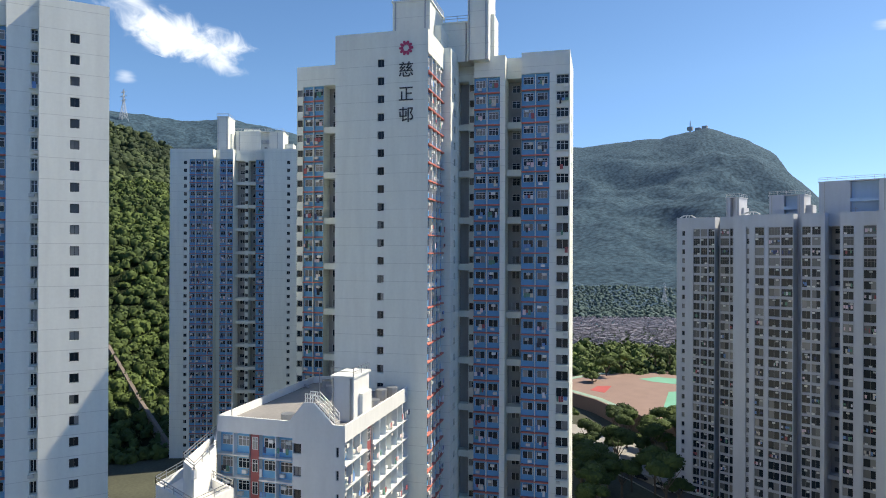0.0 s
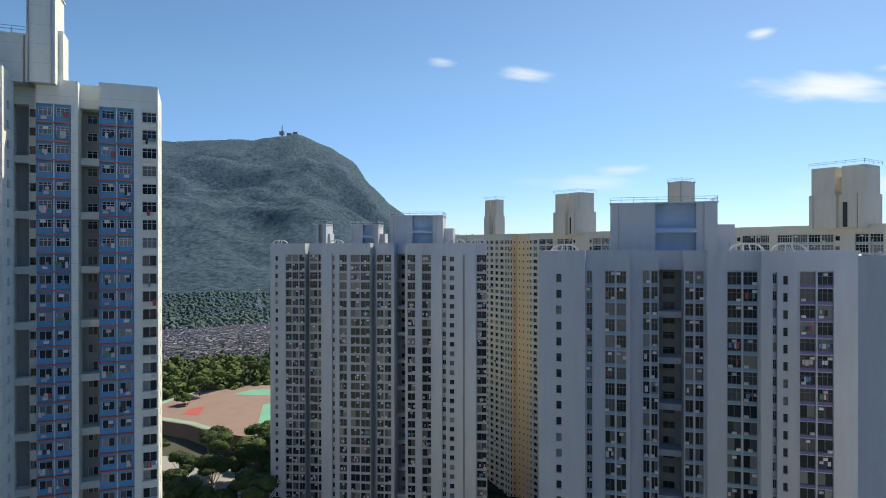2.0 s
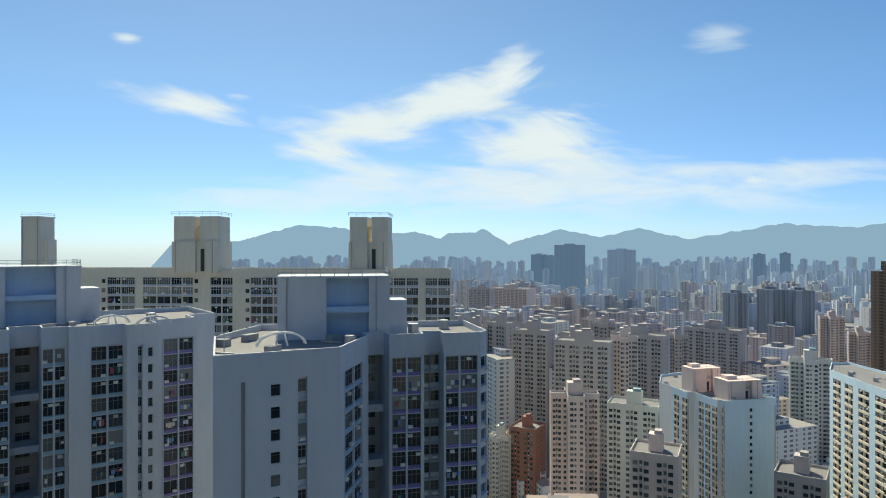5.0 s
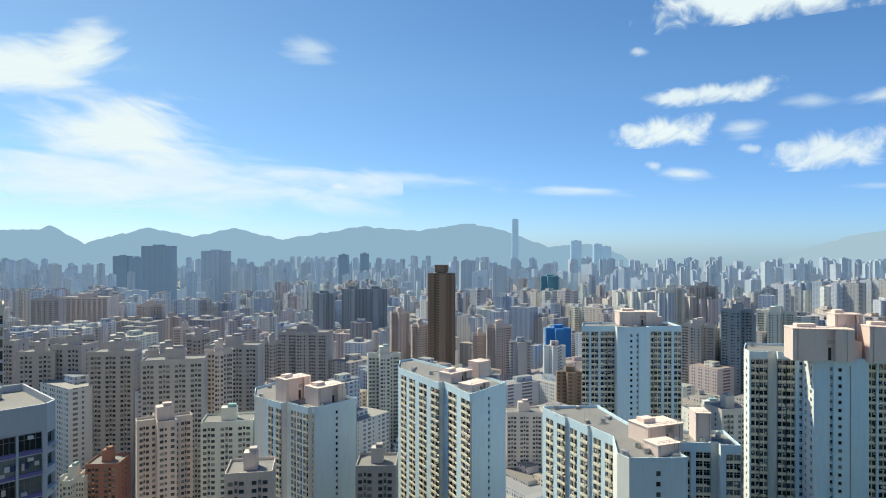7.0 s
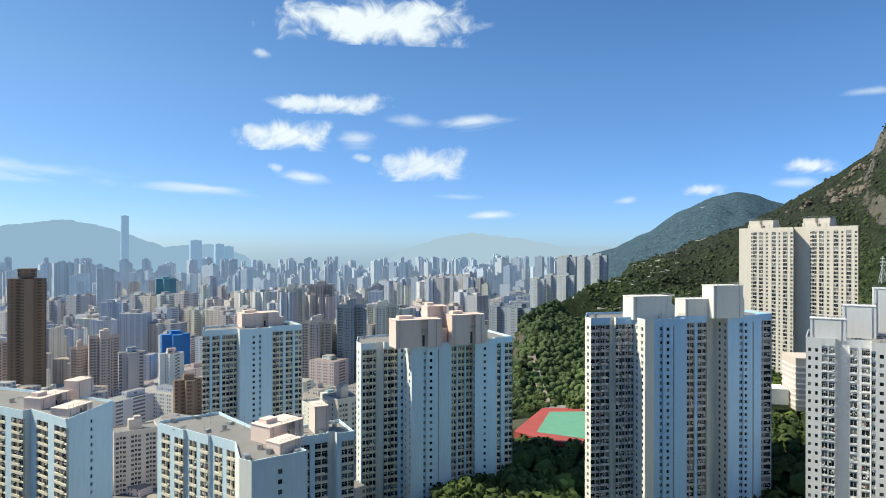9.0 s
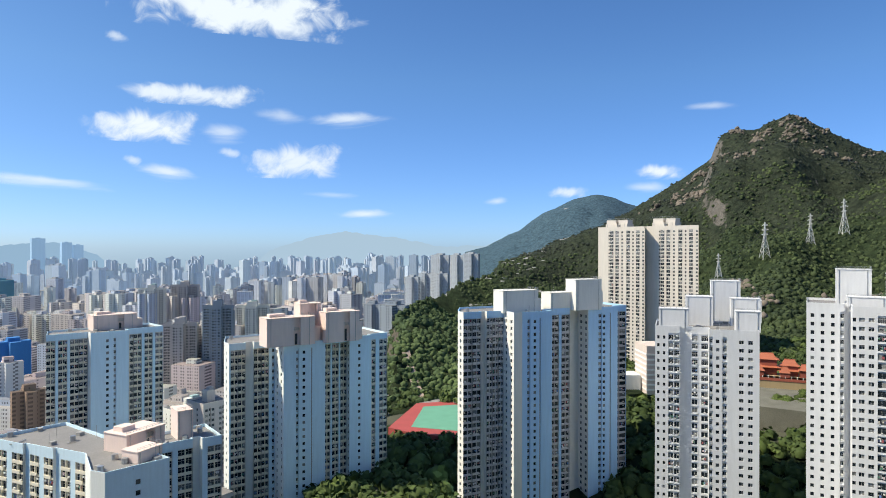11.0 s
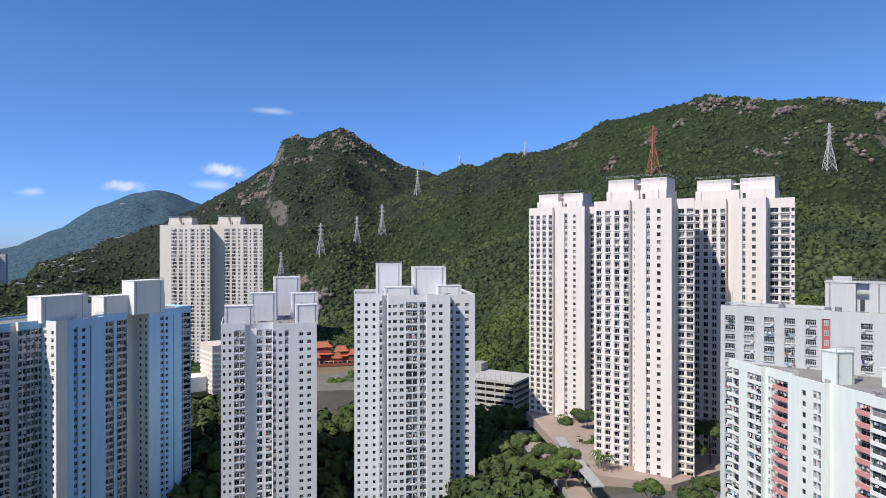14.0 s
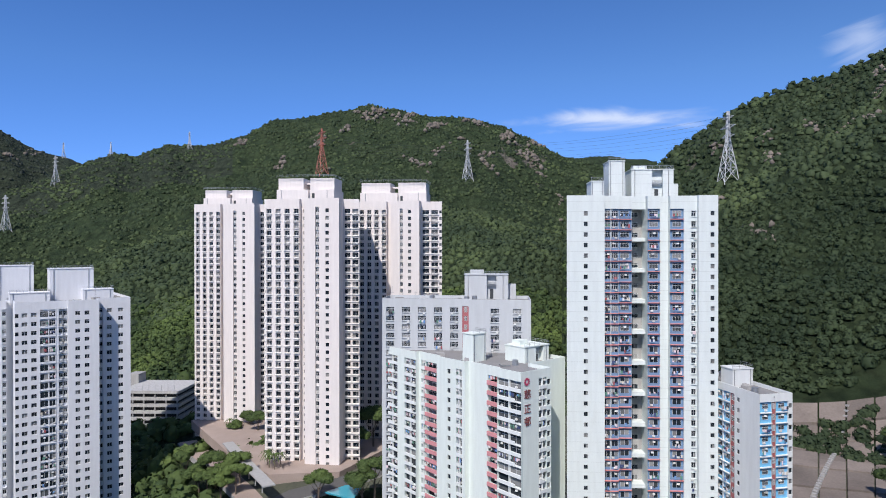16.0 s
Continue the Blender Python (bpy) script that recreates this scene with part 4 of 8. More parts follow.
tower_g4 = Tower("tower_block", [(352.9, -10.7, "G16 b5 G16 b5 G16 G16"), (356.2, -28.1, "b"), (351.3, -29.0, "b22 S7 b6 n4 b20"), (354.5, -46.1, "b"), (359.4, -45.1, "G14 G14 b5 G14 b5 G14"), (362.8, -63.6, "back"), (382.5, -59.9, "back"), (371.0, -11.8, "back")], 57.0, -54.2, "blue", "powder blue tower block with cream balconies", singles=180, floor=3.0)
tower_g5 = Tower("tower_block", [(292.3, -76.6, "v"), (283.9, -76.6, "b3 G14 G14"), (284.0, -83.8, "b"), (286.0, -83.8, "_"), (286.0, -87.6, "b"), (284.0, -87.6, "G13 G13 b6 n5"), (284.0, -97.1, "v10 v10"), (272.8, -97.2, "b22 n5 b5 S8 b9 l2 b24"), (272.9, -116.9, "b"), (279.9, -116.9, "b10 G14 b4 G14 b4 G14"), (280.0, -130.9, "v"), (276.8, -130.9, "b14 S6 b18"), (276.9, -142.5, "b"), (280.9, -142.5, "G16 b8 G16"), (281.0, -153.5, "back"), (312.9, -153.3, "back"), (309.5, -81.7, "back")], 56.2, -30.2, "blue", "powder blue tower block with cream balconies", singles=180, floor=3.16)
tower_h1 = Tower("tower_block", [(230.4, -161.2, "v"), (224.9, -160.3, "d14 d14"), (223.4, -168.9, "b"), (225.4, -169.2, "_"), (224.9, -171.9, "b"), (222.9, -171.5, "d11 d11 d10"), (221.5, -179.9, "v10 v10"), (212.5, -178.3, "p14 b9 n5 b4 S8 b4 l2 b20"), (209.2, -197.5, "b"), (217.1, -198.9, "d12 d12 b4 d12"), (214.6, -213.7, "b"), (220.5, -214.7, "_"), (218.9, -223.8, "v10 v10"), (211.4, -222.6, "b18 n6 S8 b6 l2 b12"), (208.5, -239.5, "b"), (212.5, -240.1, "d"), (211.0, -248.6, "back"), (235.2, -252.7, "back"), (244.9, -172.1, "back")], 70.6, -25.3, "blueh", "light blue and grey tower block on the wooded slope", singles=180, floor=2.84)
tower_h3 = Tower("tower_block", [(174.3, -223.5, "b3 S4 b5 S4 b4 N9 N9"), (166.5, -229.3, "b"), (168.3, -231.7, "_"), (164.5, -234.5, "b"), (162.8, -232.0, "N7 b3 N8"), (157.6, -235.9, "w"), (154.0, -231.0, "n4 b3 S4 b3 n5 b8"), (146.5, -236.6, "b5 v9 b4 v9 b8"), (139.3, -241.8, "back"), (158.9, -268.4, "back"), (190.3, -245.3, "back")], 66.0, -24.7, "white", "bright white tower block above the trees", singles=180, floor=3.3)
tower_h4 = Tower("tower_block", [(124.1, -247.0, "b4 S4 b6 S4 b6 S4 b5 n4"), (113.3, -252.4, "b"), (114.7, -255.1, "_"), (112.8, -256.0, "w"), (107.0, -244.4, "S4 b2 v8 b2 v8 b2 N10 N8 b3 n5 n5"), (92.8, -251.5, "b"), (91.9, -249.7, "b8 v8 b4 v8 b12"), (83.0, -254.1, "b"), (85.2, -258.6, "n6 b2 v9 b3 v9 b6"), (75.0, -263.7, "back"), (91.1, -295.9, "back"), (137.1, -273.0, "back")], 78.2, -20.3, "white", "bright white tower block above the trees", singles=180, floor=3.19)
tower_h2a = Tower("tower_block", [(358.2, -388.3, "_w"), (347.8, -390.2, "N5 b2 N5 b2 v4 b3 N5 b2 S3 b2 N5 b2 v4"), (318.3, -395.7, "back"), (333.4, -414.4, "back"), (362.6, -411.9, "back")], 115.3, 8.8, "twin", "warm cream twin tower before the rocky hill", singles=180)
tower_h2b = Tower("tower_block", [(324.4, -403.9, "_w"), (312.3, -406.2, "N5 b2 N5 b2 v4 b3 N5 b2 S3 b2 N5 b2 v4"), (283.2, -411.6, "back"), (296.8, -431.4, "back"), (328.8, -427.5, "back")], 115.6, 9.3, "twin", "warm cream twin tower before the rocky hill", singles=180)
tower_j1 = Tower("tower_block", [(60.9, -311.8, "y1 V5 b2 V5 b2 V5 b2 V5"), (48.8, -308.3, "b"), (48.2, -310.2, "_"), (46.0, -309.6, "b"), (47.1, -305.7, "b6 n2 b3 S3 b5"), (32.9, -301.6, "b"), (31.3, -307.3, "V"), (28.9, -306.7, "back"), (30.8, -326.6, "back"), (54.2, -334.9, "back")], 117.3, 6.5, "rose", "rose white tower block with sun ledges", singles=180)
tower_j2 = Tower("tower_block", [(23.4, -248.1, "y1 V5 b2 V5 b2 V5 b2 V5"), (10.4, -244.3, "b"), (9.8, -246.2, "w"), (7.1, -245.5, "b"), (8.5, -240.7, "b6 n2 b3 S3 b5"), (-4.1, -237.0, "b"), (-5.8, -242.7, "VV"), (-11.7, -241.0, "back"), (-12.7, -261.0, "back"), (17.0, -270.2, "back")], 115.4, 10.3, "rose", "rose white tower block with sun ledges", singles=180)
tower_j3 = Tower("tower_block", [(-12.6, -270.1, "y1 V5 b2 V5 b2 V5 b2 V5"), (-24.2, -266.7, "b"), (-24.8, -268.6, "_"), (-27.0, -268.0, "b"), (-25.8, -264.1, "b6 n2 b3 S3 b5"), (-37.2, -260.8, "b"), (-38.9, -266.6, "VVw"), (-47.3, -264.1, "back"), (-50.8, -283.8, "back"), (-19.4, -293.1, "back")], 116.5, 12.4, "rose", "rose white tower block with sun ledges", singles=180)
ROOF_BLOCKS = [
    (tower_b, -78.2, 74.9, 6.3, 9.0, 111.8, 30.0, None),
    (tower_b, -77.6, 83.6, 7.0, 8.0, 110.4, 30.0, None),
    (tower_b, -72.8, 85.0, 3.6, 7.0, 117.6, 30.0, None),
    (tower_c, -221.9, 114.0, 4.0, 8.0, 119.4, 46.0, None),
    (tower_c, -217.7, 126.5, 17.6, 9.0, 115.0, 46.0, None),
    (low_d, -66.1, 51.3, 3.0, 5.0, 55.2, 28.0, None),
    (tower_f1, -38.2, 198.2, 16.6, 10.0, 89.6, 2.7, None),
    (tower_f1, -56.0, 202.4, 9.0, 8.0, 87.1, 2.7, None),
    (tower_f1, -72.2, 206.5, 3.8, 8.0, 87.5, 2.7, None),
    (tower_f2, 24.0, 133.4, 19.5, 12.0, 88.3, -7.7, None),
    (tower_f3, 57.2, 83.2, 16.5, 9.0, 87.2, -34.0, None),
    (slab, -21.0, 293.0, 8.5, 5.4, 101.6, -47.7, None),
    (slab, 13.2, 256.2, 13.4, 10.0, 101.0, -47.7, None),
    (slab, 45.0, 215.7, 5.6, 6.3, 100.7, -47.7, None),
    (slab, 80.0, 183.7, 13.6, 10.0, 101.0, -47.7, None),
    (slab, 115.8, 149.4, 11.4, 10.0, 100.8, -47.7, None),
    (tower_m, -77.6, -177.1, 3.5, 8.0, 116.2, 166.7, None),
    (tower_m, -84.9, -180.0, 4.6, 8.0, 122.6, 166.7, None),
    (tower_m, -95.8, -179.4, 12.3, 9.0, 120.2, 166.7, None),
    (low_n, -110.8, -158.3, 6.2, 5.0, 64.1, -178.3, None),
    (low_l, -41.9, -180.8, 5.1, 4.5, 72.3, -150.3, None),
    (low_l, -57.3, -179.0, 10.3, 7.7, 68.8, -150.3, None),
    (low_k, -53.0, -210.1, 14.5, 8.0, 88.0, 164.7, None),
    (tower_j1, 45.5, -328.2, 24.4, 14.0, 125.0, 163.7, None),
    (tower_j2, 6.7, -263.4, 23.2, 14.0, 124.6, 163.7, None),
    (tower_j3, -30.1, -284.6, 29.3, 14.0, 125.5, 163.7, None),
    (tower_g1, 272.5, 120.1, 13.4, 8.0, 40.5, -31.4, PINK),
    (tower_g1, 269.7, 103.6, 15.3, 9.0, 38.2, -31.4, PINK),
    (tower_g3b, 224.3, -45.1, 4.8, 8.0, 44.9, -85.4, PINK),
    (tower_g2, 269.8, 44.7, 13.4, 7.0, 46.3, -33.4, PINK),
    (tower_g2, 281.0, 36.0, 8.0, 6.0, 49.1, -33.4, PINK),
    (tower_g2, 255.1, 34.8, 11.3, 7.0, 44.9, -33.4, PINK),
    (tower_g3, 203.9, -28.2, 13.3, 9.0, 45.7, -57.4, PINK),
    (tower_g3, 190.9, -28.2, 8.1, 6.0, 43.6, -57.4, PINK),
    (tower_g4, 373.3, -40.9, 21.1, 10.0, 63.5, -79.4, PINK),
    (tower_g5, 275.0, -99.7, 22.0, 10.0, 67.5, -89.6, PINK),
    (tower_g5, 283.1, -112.3, 10.3, 8.0, 72.5, -89.6, PINK),
    (tower_g5, 274.6, -124.1, 16.8, 10.0, 68.9, -89.6, PINK),
    (tower_h1, 222.6, -187.8, 18.1, 9.0, 79.3, -99.6, None),
    (tower_h1, 219.3, -210.6, 13.1, 8.0, 77.7, -99.6, None),
    (tower_h1, 213.6, -221.8, 14.7, 8.0, 83.7, -99.6, None),
    (tower_h3, 171.3, -249.4, 11.1, 9.0, 77.4, -143.6, None),
    (tower_h3, 172.9, -271.3, 12.3, 9.0, 83.5, -143.6, None),
    (tower_h3, 165.6, -276.2, 11.9, 9.0, 75.0, -143.6, None),
    (tower_h4, 117.5, -268.7, 11.4, 9.0, 90.4, -153.5, None),
    (tower_h4, 98.9, -271.0, 14.6, 10.0, 89.1, -153.5, None),
    (tower_h3, 172.0, -232.6, 11.8, 7.0, 72.9, -143.6, None),
    (tower_h3, 158.0, -262.5, 11.4, 7.0, 76.7, -143.6, None),
    (tower_h3, 146.2, -244.9, 9.1, 6.0, 73.1, -143.6, None),
    (tower_h4, 108.7, -259.5, 12.5, 7.0, 80.6, -153.5, None),
    (tower_h4, 88.7, -269.1, 10.5, 7.0, 81.1, -153.5, None),
    (tower_h2a, 352.7, -407.3, 19.4, 10.0, 121.4, -169.5, None),
    (tower_h2b, 318.9, -422.4, 18.7, 10.0, 122.1, -169.5, None),
]


def railing(b, pts, z, h=1.1, step=2.0):
    """Posts with two rails along a line of points."""
    for p, q in zip(pts, pts[1:]):
        p, q = Vector(p), Vector(q)
        n = max(1, int((q - p).length / step))
        for k in (0.55, 1.0):
            b.beam((p.x, p.y, z + h * k), (q.x, q.y, z + h * k), 0.07, METAL)
        for i in range(n + 1):
            r = p.lerp(q, i / n)
            b.beam((r.x, r.y, z), (r.x, r.y, z + h), 0.07, METAL)


BLUE_BAY = paint("pale_blue_bay", (0.40, 0.56, 0.74))
DOOR_DARK = material("dark_doorway", (0.04, 0.045, 0.05), rough=0.6)


def roof_block(tower, x, y, w, d, top, turn, mat):
    """A lift and tank house on a roof: body, coping, recessed louvre bay, tank, railing and pipes."""
    o = tower.root.location
    z0 = tower.top - 1.0
    m = mat or tower.s["accent" if tower.style == "blueh" else "wall"]
    t = radians(turn)
    c, s = math.cos(t), math.sin(t)
    h = top - z0

    def at(u, v):
        return (x + c * u - s * v, y + s * u + c * v)

    ob = new("lift_house")
    ob.parent = tower.root
    ob.location = Vector((x, y, z0)) - o
    O = (x, y, z0)
    r = min(w * 0.16, 1.6)
    k = (w * 0.12) if w > 5 else 0
    castle = tower.style in ("cream", "rose", "twin") and w > 8
    deep = 2.4 if tower.style == "lok" else 1.4
    if tower.style == "lok":
        r = w * 0.19
    cut = z0 + h * 0.55 if castle else top
    # body with a recess in its front
    ring = [(-w / 2, -d / 2), (k - r, -d / 2), (k - r, -d / 2 + deep), (k + r, -d / 2 + deep), (k + r, -d / 2), (w / 2, -d / 2), (w / 2, d / 2), (-w / 2, d / 2)]
    if (w < 8.5 and tower.style != "lok") or tower.style in ("white", "blueh"):
        ring = [(-w / 2, -d / 2), (w / 2, -d / 2), (w / 2, d / 2), (-w / 2, d / 2)]
    ring = [at(u, v) for u, v in ring]
    b = Builder(O)
    b.hexa([(p[0], p[1], z0) for p in ring], [(p[0], p[1], cut) for p in ring], m)
    b.part("body", ob)
    if castle:
        # two tank rooms with a gap and a bridge between them
        for u, ww in ((-w * 0.27, w * 0.44), (w * 0.28, w * 0.42)):
            b = Builder(O)
            b.box((*at(u, 0), (cut + top) / 2), (ww, d * 0.8, top - cut), m, t)
            b.part("tank_room", ob)
        b = Builder(O)
        b.box((*at(0, 0), cut + (top - cut) * 0.6), (w * 0.2, d * 0.3, 0.6), m, t)
        b.part("bridge", ob)
    else:
        b = Builder(O)
        b.box((*at(0, 0), top + 0.12), (w + 0.35, d + 0.35, 0.26), m, t)
        b.part("coping", ob)
        if tower.style == "lok" and w > 7:
            # a pale blue bay with a tank platform
            b = Builder(O)
            b.box((*at(k, -d / 2 + deep - 0.1), (z0 + top) / 2), (2 * r - 0.05, 0.16, top - z0 - 0.1), BLUE_BAY, t)
            b.part("bay_panel", ob)
            b = Builder(O)
            b.box((*at(k, -d / 2 + deep * 0.5), z0 + h * 0.48), (2 * r - 0.02, deep * 0.9, 0.9), BLUE_BAY, t)
            b.part("platform", ob)
        b = Builder(O)
        b.box((*at(w * (0.59 if tower.style != "white" else 0.3), d * (0.12 if tower.style != "white" else 0.3)), z0 + h * 0.3), (w * 0.18, d * 0.6, h * 0.6), m, t)
        b.part("side_room", ob)
    if len(ring) > 4 and tower.style != "lok":
        b = Builder(O)
        b.box((*at(k, -d / 2 + 1.36), z0 + h * 0.22), (1.1, 0.1, h * 0.4), DOOR_DARK, t)
        b.part("doorway", ob)
    if h > 3 and not castle and len(ring) > 4 and tower.style not in ("lok", "white", "blueh"):
        b = Builder(O)
        for i in range(5):
            b.box((*at(k, -d / 2 + 0.7), z0 + h * 0.55 + i * 0.3), (2 * r - 0.1, 0.2, 0.12), METAL, t)
        b.part("louvre", ob)
        b = Builder(O)
        b.box((*at(-w * 0.22, d * 0.1), top + 0.9), (w * 0.32, d * 0.4, 1.4), m, t)
        b.part("tank", ob)
    b = Builder(O)
    railing(b, [at(u, v) for u, v in ((-w / 2, -d / 2), (w / 2, -d / 2), (w / 2, d / 2))], top + 0.25, 1.0)
    b.part("railing", ob)
    for u in (-0.42, 0.38):
        b = Builder(O)
        b.beam((*at(w * u, -d / 2 - 0.12), z0), (*at(w * u, -d / 2 - 0.12), cut), 0.16, METAL)
        b.part("pipe", ob)


for entry in ROOF_BLOCKS:
    roof_block(*entry)

# ---- the city below ----
def city_paint(name, tones, tint=0.0, windows=True, dark=0.35, blue=(0.45, 0.58, 0.70)):
    """House paints, each block its own tone, with distance haze blue mixed in by tint; rows of windows too small to
    tell apart.
    """
    m = bpy.data.materials.new(name)
    m.use_nodes = True
    N, L = m.node_tree.nodes, m.node_tree.links
    b = N["Principled BSDF"]
    b.inputs["Roughness"].default_value = 0.8
    g = N.new("ShaderNodeNewGeometry")
    r = N.new("ShaderNodeValToRGB")
    r.color_ramp.interpolation = "CONSTANT"
    el = r.color_ramp.elements
    while len(el) < len(tones):
        el.new(0.5)
    for i, c in enumerate(tones):
        c = tuple(k * (1 - tint) + j * tint for k, j in zip(c, blue))
        el[i].position, el[i].color = i / len(tones), (*c, 1)
    oi, ad, fr = N.new("ShaderNodeObjectInfo"), N.new("ShaderNodeMath"), N.new("ShaderNodeMath")
    ad.operation, fr.operation = "ADD", "FRACT"
    L.new(g.outputs["Random Per Island"], ad.inputs[0])
    L.new(oi.outputs["Random"], ad.inputs[1])
    L.new(ad.outputs[0], fr.inputs[0])
    L.new(fr.outputs[0], r.inputs[0])
    out = r.outputs[0]
    if windows:
        s = N.new("ShaderNodeSeparateXYZ")
        L.new(g.outputs["Position"], s.inputs[0])

        def steps(socket, period, share):
            a, f, k = N.new("ShaderNodeMath"), N.new("ShaderNodeMath"), N.new("ShaderNodeMath")
            a.operation, f.operation, k.operation = "DIVIDE", "FRACT", "LESS_THAN"
            a.inputs[1].default_value, k.inputs[1].default_value = period, share
            L.new(socket, a.inputs[0])
            L.new(a.outputs[0], f.inputs[0])
            L.new(f.outputs[0], k.inputs[0])
            return k.outputs[0]

        xy = N.new("ShaderNodeMath")
        xy.operation = "MULTIPLY_ADD"
        xy.inputs[1].default_value = 1.37
        L.new(s.outputs[0], xy.inputs[0])
        L.new(s.outputs[1], xy.inputs[2])
        a, c = steps(s.outputs[2], 2.9, 0.5), steps(xy.outputs[0], 4.1, 0.55)
        bays = steps(xy.outputs[0], 13.0, 0.7)
        n = N.new("ShaderNodeSeparateXYZ")
        L.new(g.outputs["Normal"], n.inputs[0])
        side = N.new("ShaderNodeMath")
        side.operation = "LESS_THAN"
        side.inputs[1].default_value = 0.5
        L.new(n.outputs[2], side.inputs[0])
        prod = a
        for k in (c, bays, side.outputs[0]):
            p = N.new("ShaderNodeMath")
            p.operation = "MULTIPLY"
            L.new(prod, p.inputs[0])
            L.new(k, p.inputs[1])
            prod = p.outputs[0]
        mx = N.new("ShaderNodeMix")
        mx.data_type, mx.blend_type = "RGBA", "MULTIPLY"
        L.new(prod, mx.inputs[0])
        L.new(out, mx.inputs[6])
        mx.inputs[7].default_value = (dark, dark, dark * 1.05, 1)
        out = mx.outputs[2]
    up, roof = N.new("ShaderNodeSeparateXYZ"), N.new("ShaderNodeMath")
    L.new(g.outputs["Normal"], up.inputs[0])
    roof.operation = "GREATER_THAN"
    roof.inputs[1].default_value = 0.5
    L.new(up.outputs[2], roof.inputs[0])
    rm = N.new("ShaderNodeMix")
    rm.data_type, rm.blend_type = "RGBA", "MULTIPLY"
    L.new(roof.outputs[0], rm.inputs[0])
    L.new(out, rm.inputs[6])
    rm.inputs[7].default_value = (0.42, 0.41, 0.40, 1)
    L.new(rm.outputs[2], b.inputs["Base Color"])
    return m


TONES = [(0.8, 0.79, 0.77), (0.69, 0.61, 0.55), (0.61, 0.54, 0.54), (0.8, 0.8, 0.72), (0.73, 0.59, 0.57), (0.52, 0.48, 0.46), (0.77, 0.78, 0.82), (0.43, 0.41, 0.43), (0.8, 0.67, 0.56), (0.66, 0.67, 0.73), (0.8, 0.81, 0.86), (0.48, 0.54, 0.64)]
# the farther the zone, the more haze blue goes into its paint
CITY_NEAR = city_paint("haze_tinted_old_paint", TONES, 0.10, dark=0.30)
CITY_MID = city_paint("haze_tinted_middle_paint", TONES, 0.28, dark=0.45)
CITY_FAR = city_paint("haze_tinted_far_paint", TONES, 0.66, dark=0.72, blue=(0.34, 0.47, 0.62))
# far blocks also glow faintly, for the haze in front of them
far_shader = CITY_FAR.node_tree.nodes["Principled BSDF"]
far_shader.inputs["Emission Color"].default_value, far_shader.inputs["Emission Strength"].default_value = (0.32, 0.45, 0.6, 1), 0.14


def town_block(b, x, y, z0, h, w, d, turn, mat, cross, prng):
    """One tower of the town: a cross or slab plan with a roof house."""
    if cross:
        ca, sa = math.cos(turn), math.sin(turn)
        k = 0.32
        ring = [(-w / 2, -d * k / 2), (-w * k / 2, -d * k / 2), (-w * k / 2, -d / 2), (w * k / 2, -d / 2), (w * k / 2, -d * k / 2), (w / 2, -d * k / 2),
                (w / 2, d * k / 2), (w * k / 2, d * k / 2), (w * k / 2, d / 2), (-w * k / 2, d / 2), (-w * k / 2, d * k / 2), (-w / 2, d * k / 2)]
        ring = [(x + ca * p - sa * q, y + sa * p + ca * q) for p, q in ring]
        b.hexa([(p, q, z0) for p, q in ring], [(p, q, z0 + h) for p, q in ring], mat, False)
    else:
        b.box((x, y, z0 + h / 2), (w, d, h), mat, turn, False)
    if h > 18:
        b.box((x, y, z0 + h + 2), (w * 0.35, d * 0.35, 4.2), mat, turn, False)
    if prng.random() < 0.5:
        b.box((x + w * 0.2, y + d * 0.1, z0 + h + 1), (w * 0.2, d * 0.3, 2.0), mat, turn, False)


def free_of_towers(x, y, margin):
    """Whether a place is at least margin metres away from every block's plan."""
    for ring, cx, cy, rad in FOOTPRINTS:
        if (x - cx) ** 2 + (y - cy) ** 2 > (rad + margin) ** 2:
            continue
        inside = False
        for i in range(len(ring)):
            (ax, ay), (bx, by) = ring[i], ring[i - 1]
            if (ay > y) != (by > y) and x < (bx - ax) * (y - ay) / (by - ay) + ax:
                inside = not inside
            dx, dy = bx - ax, by - ay
            t = min(1, max(0, ((x - ax) * dx + (y - ay) * dy) / (dx * dx + dy * dy + 1e-9)))
            if (x - ax - t * dx) ** 2 + (y - ay - t * dy) ** 2 < margin * margin:
                return False
        if inside:
            return False
    return True


def bearing_of(x, y):
    return math.degrees(math.atan2(-x, y))


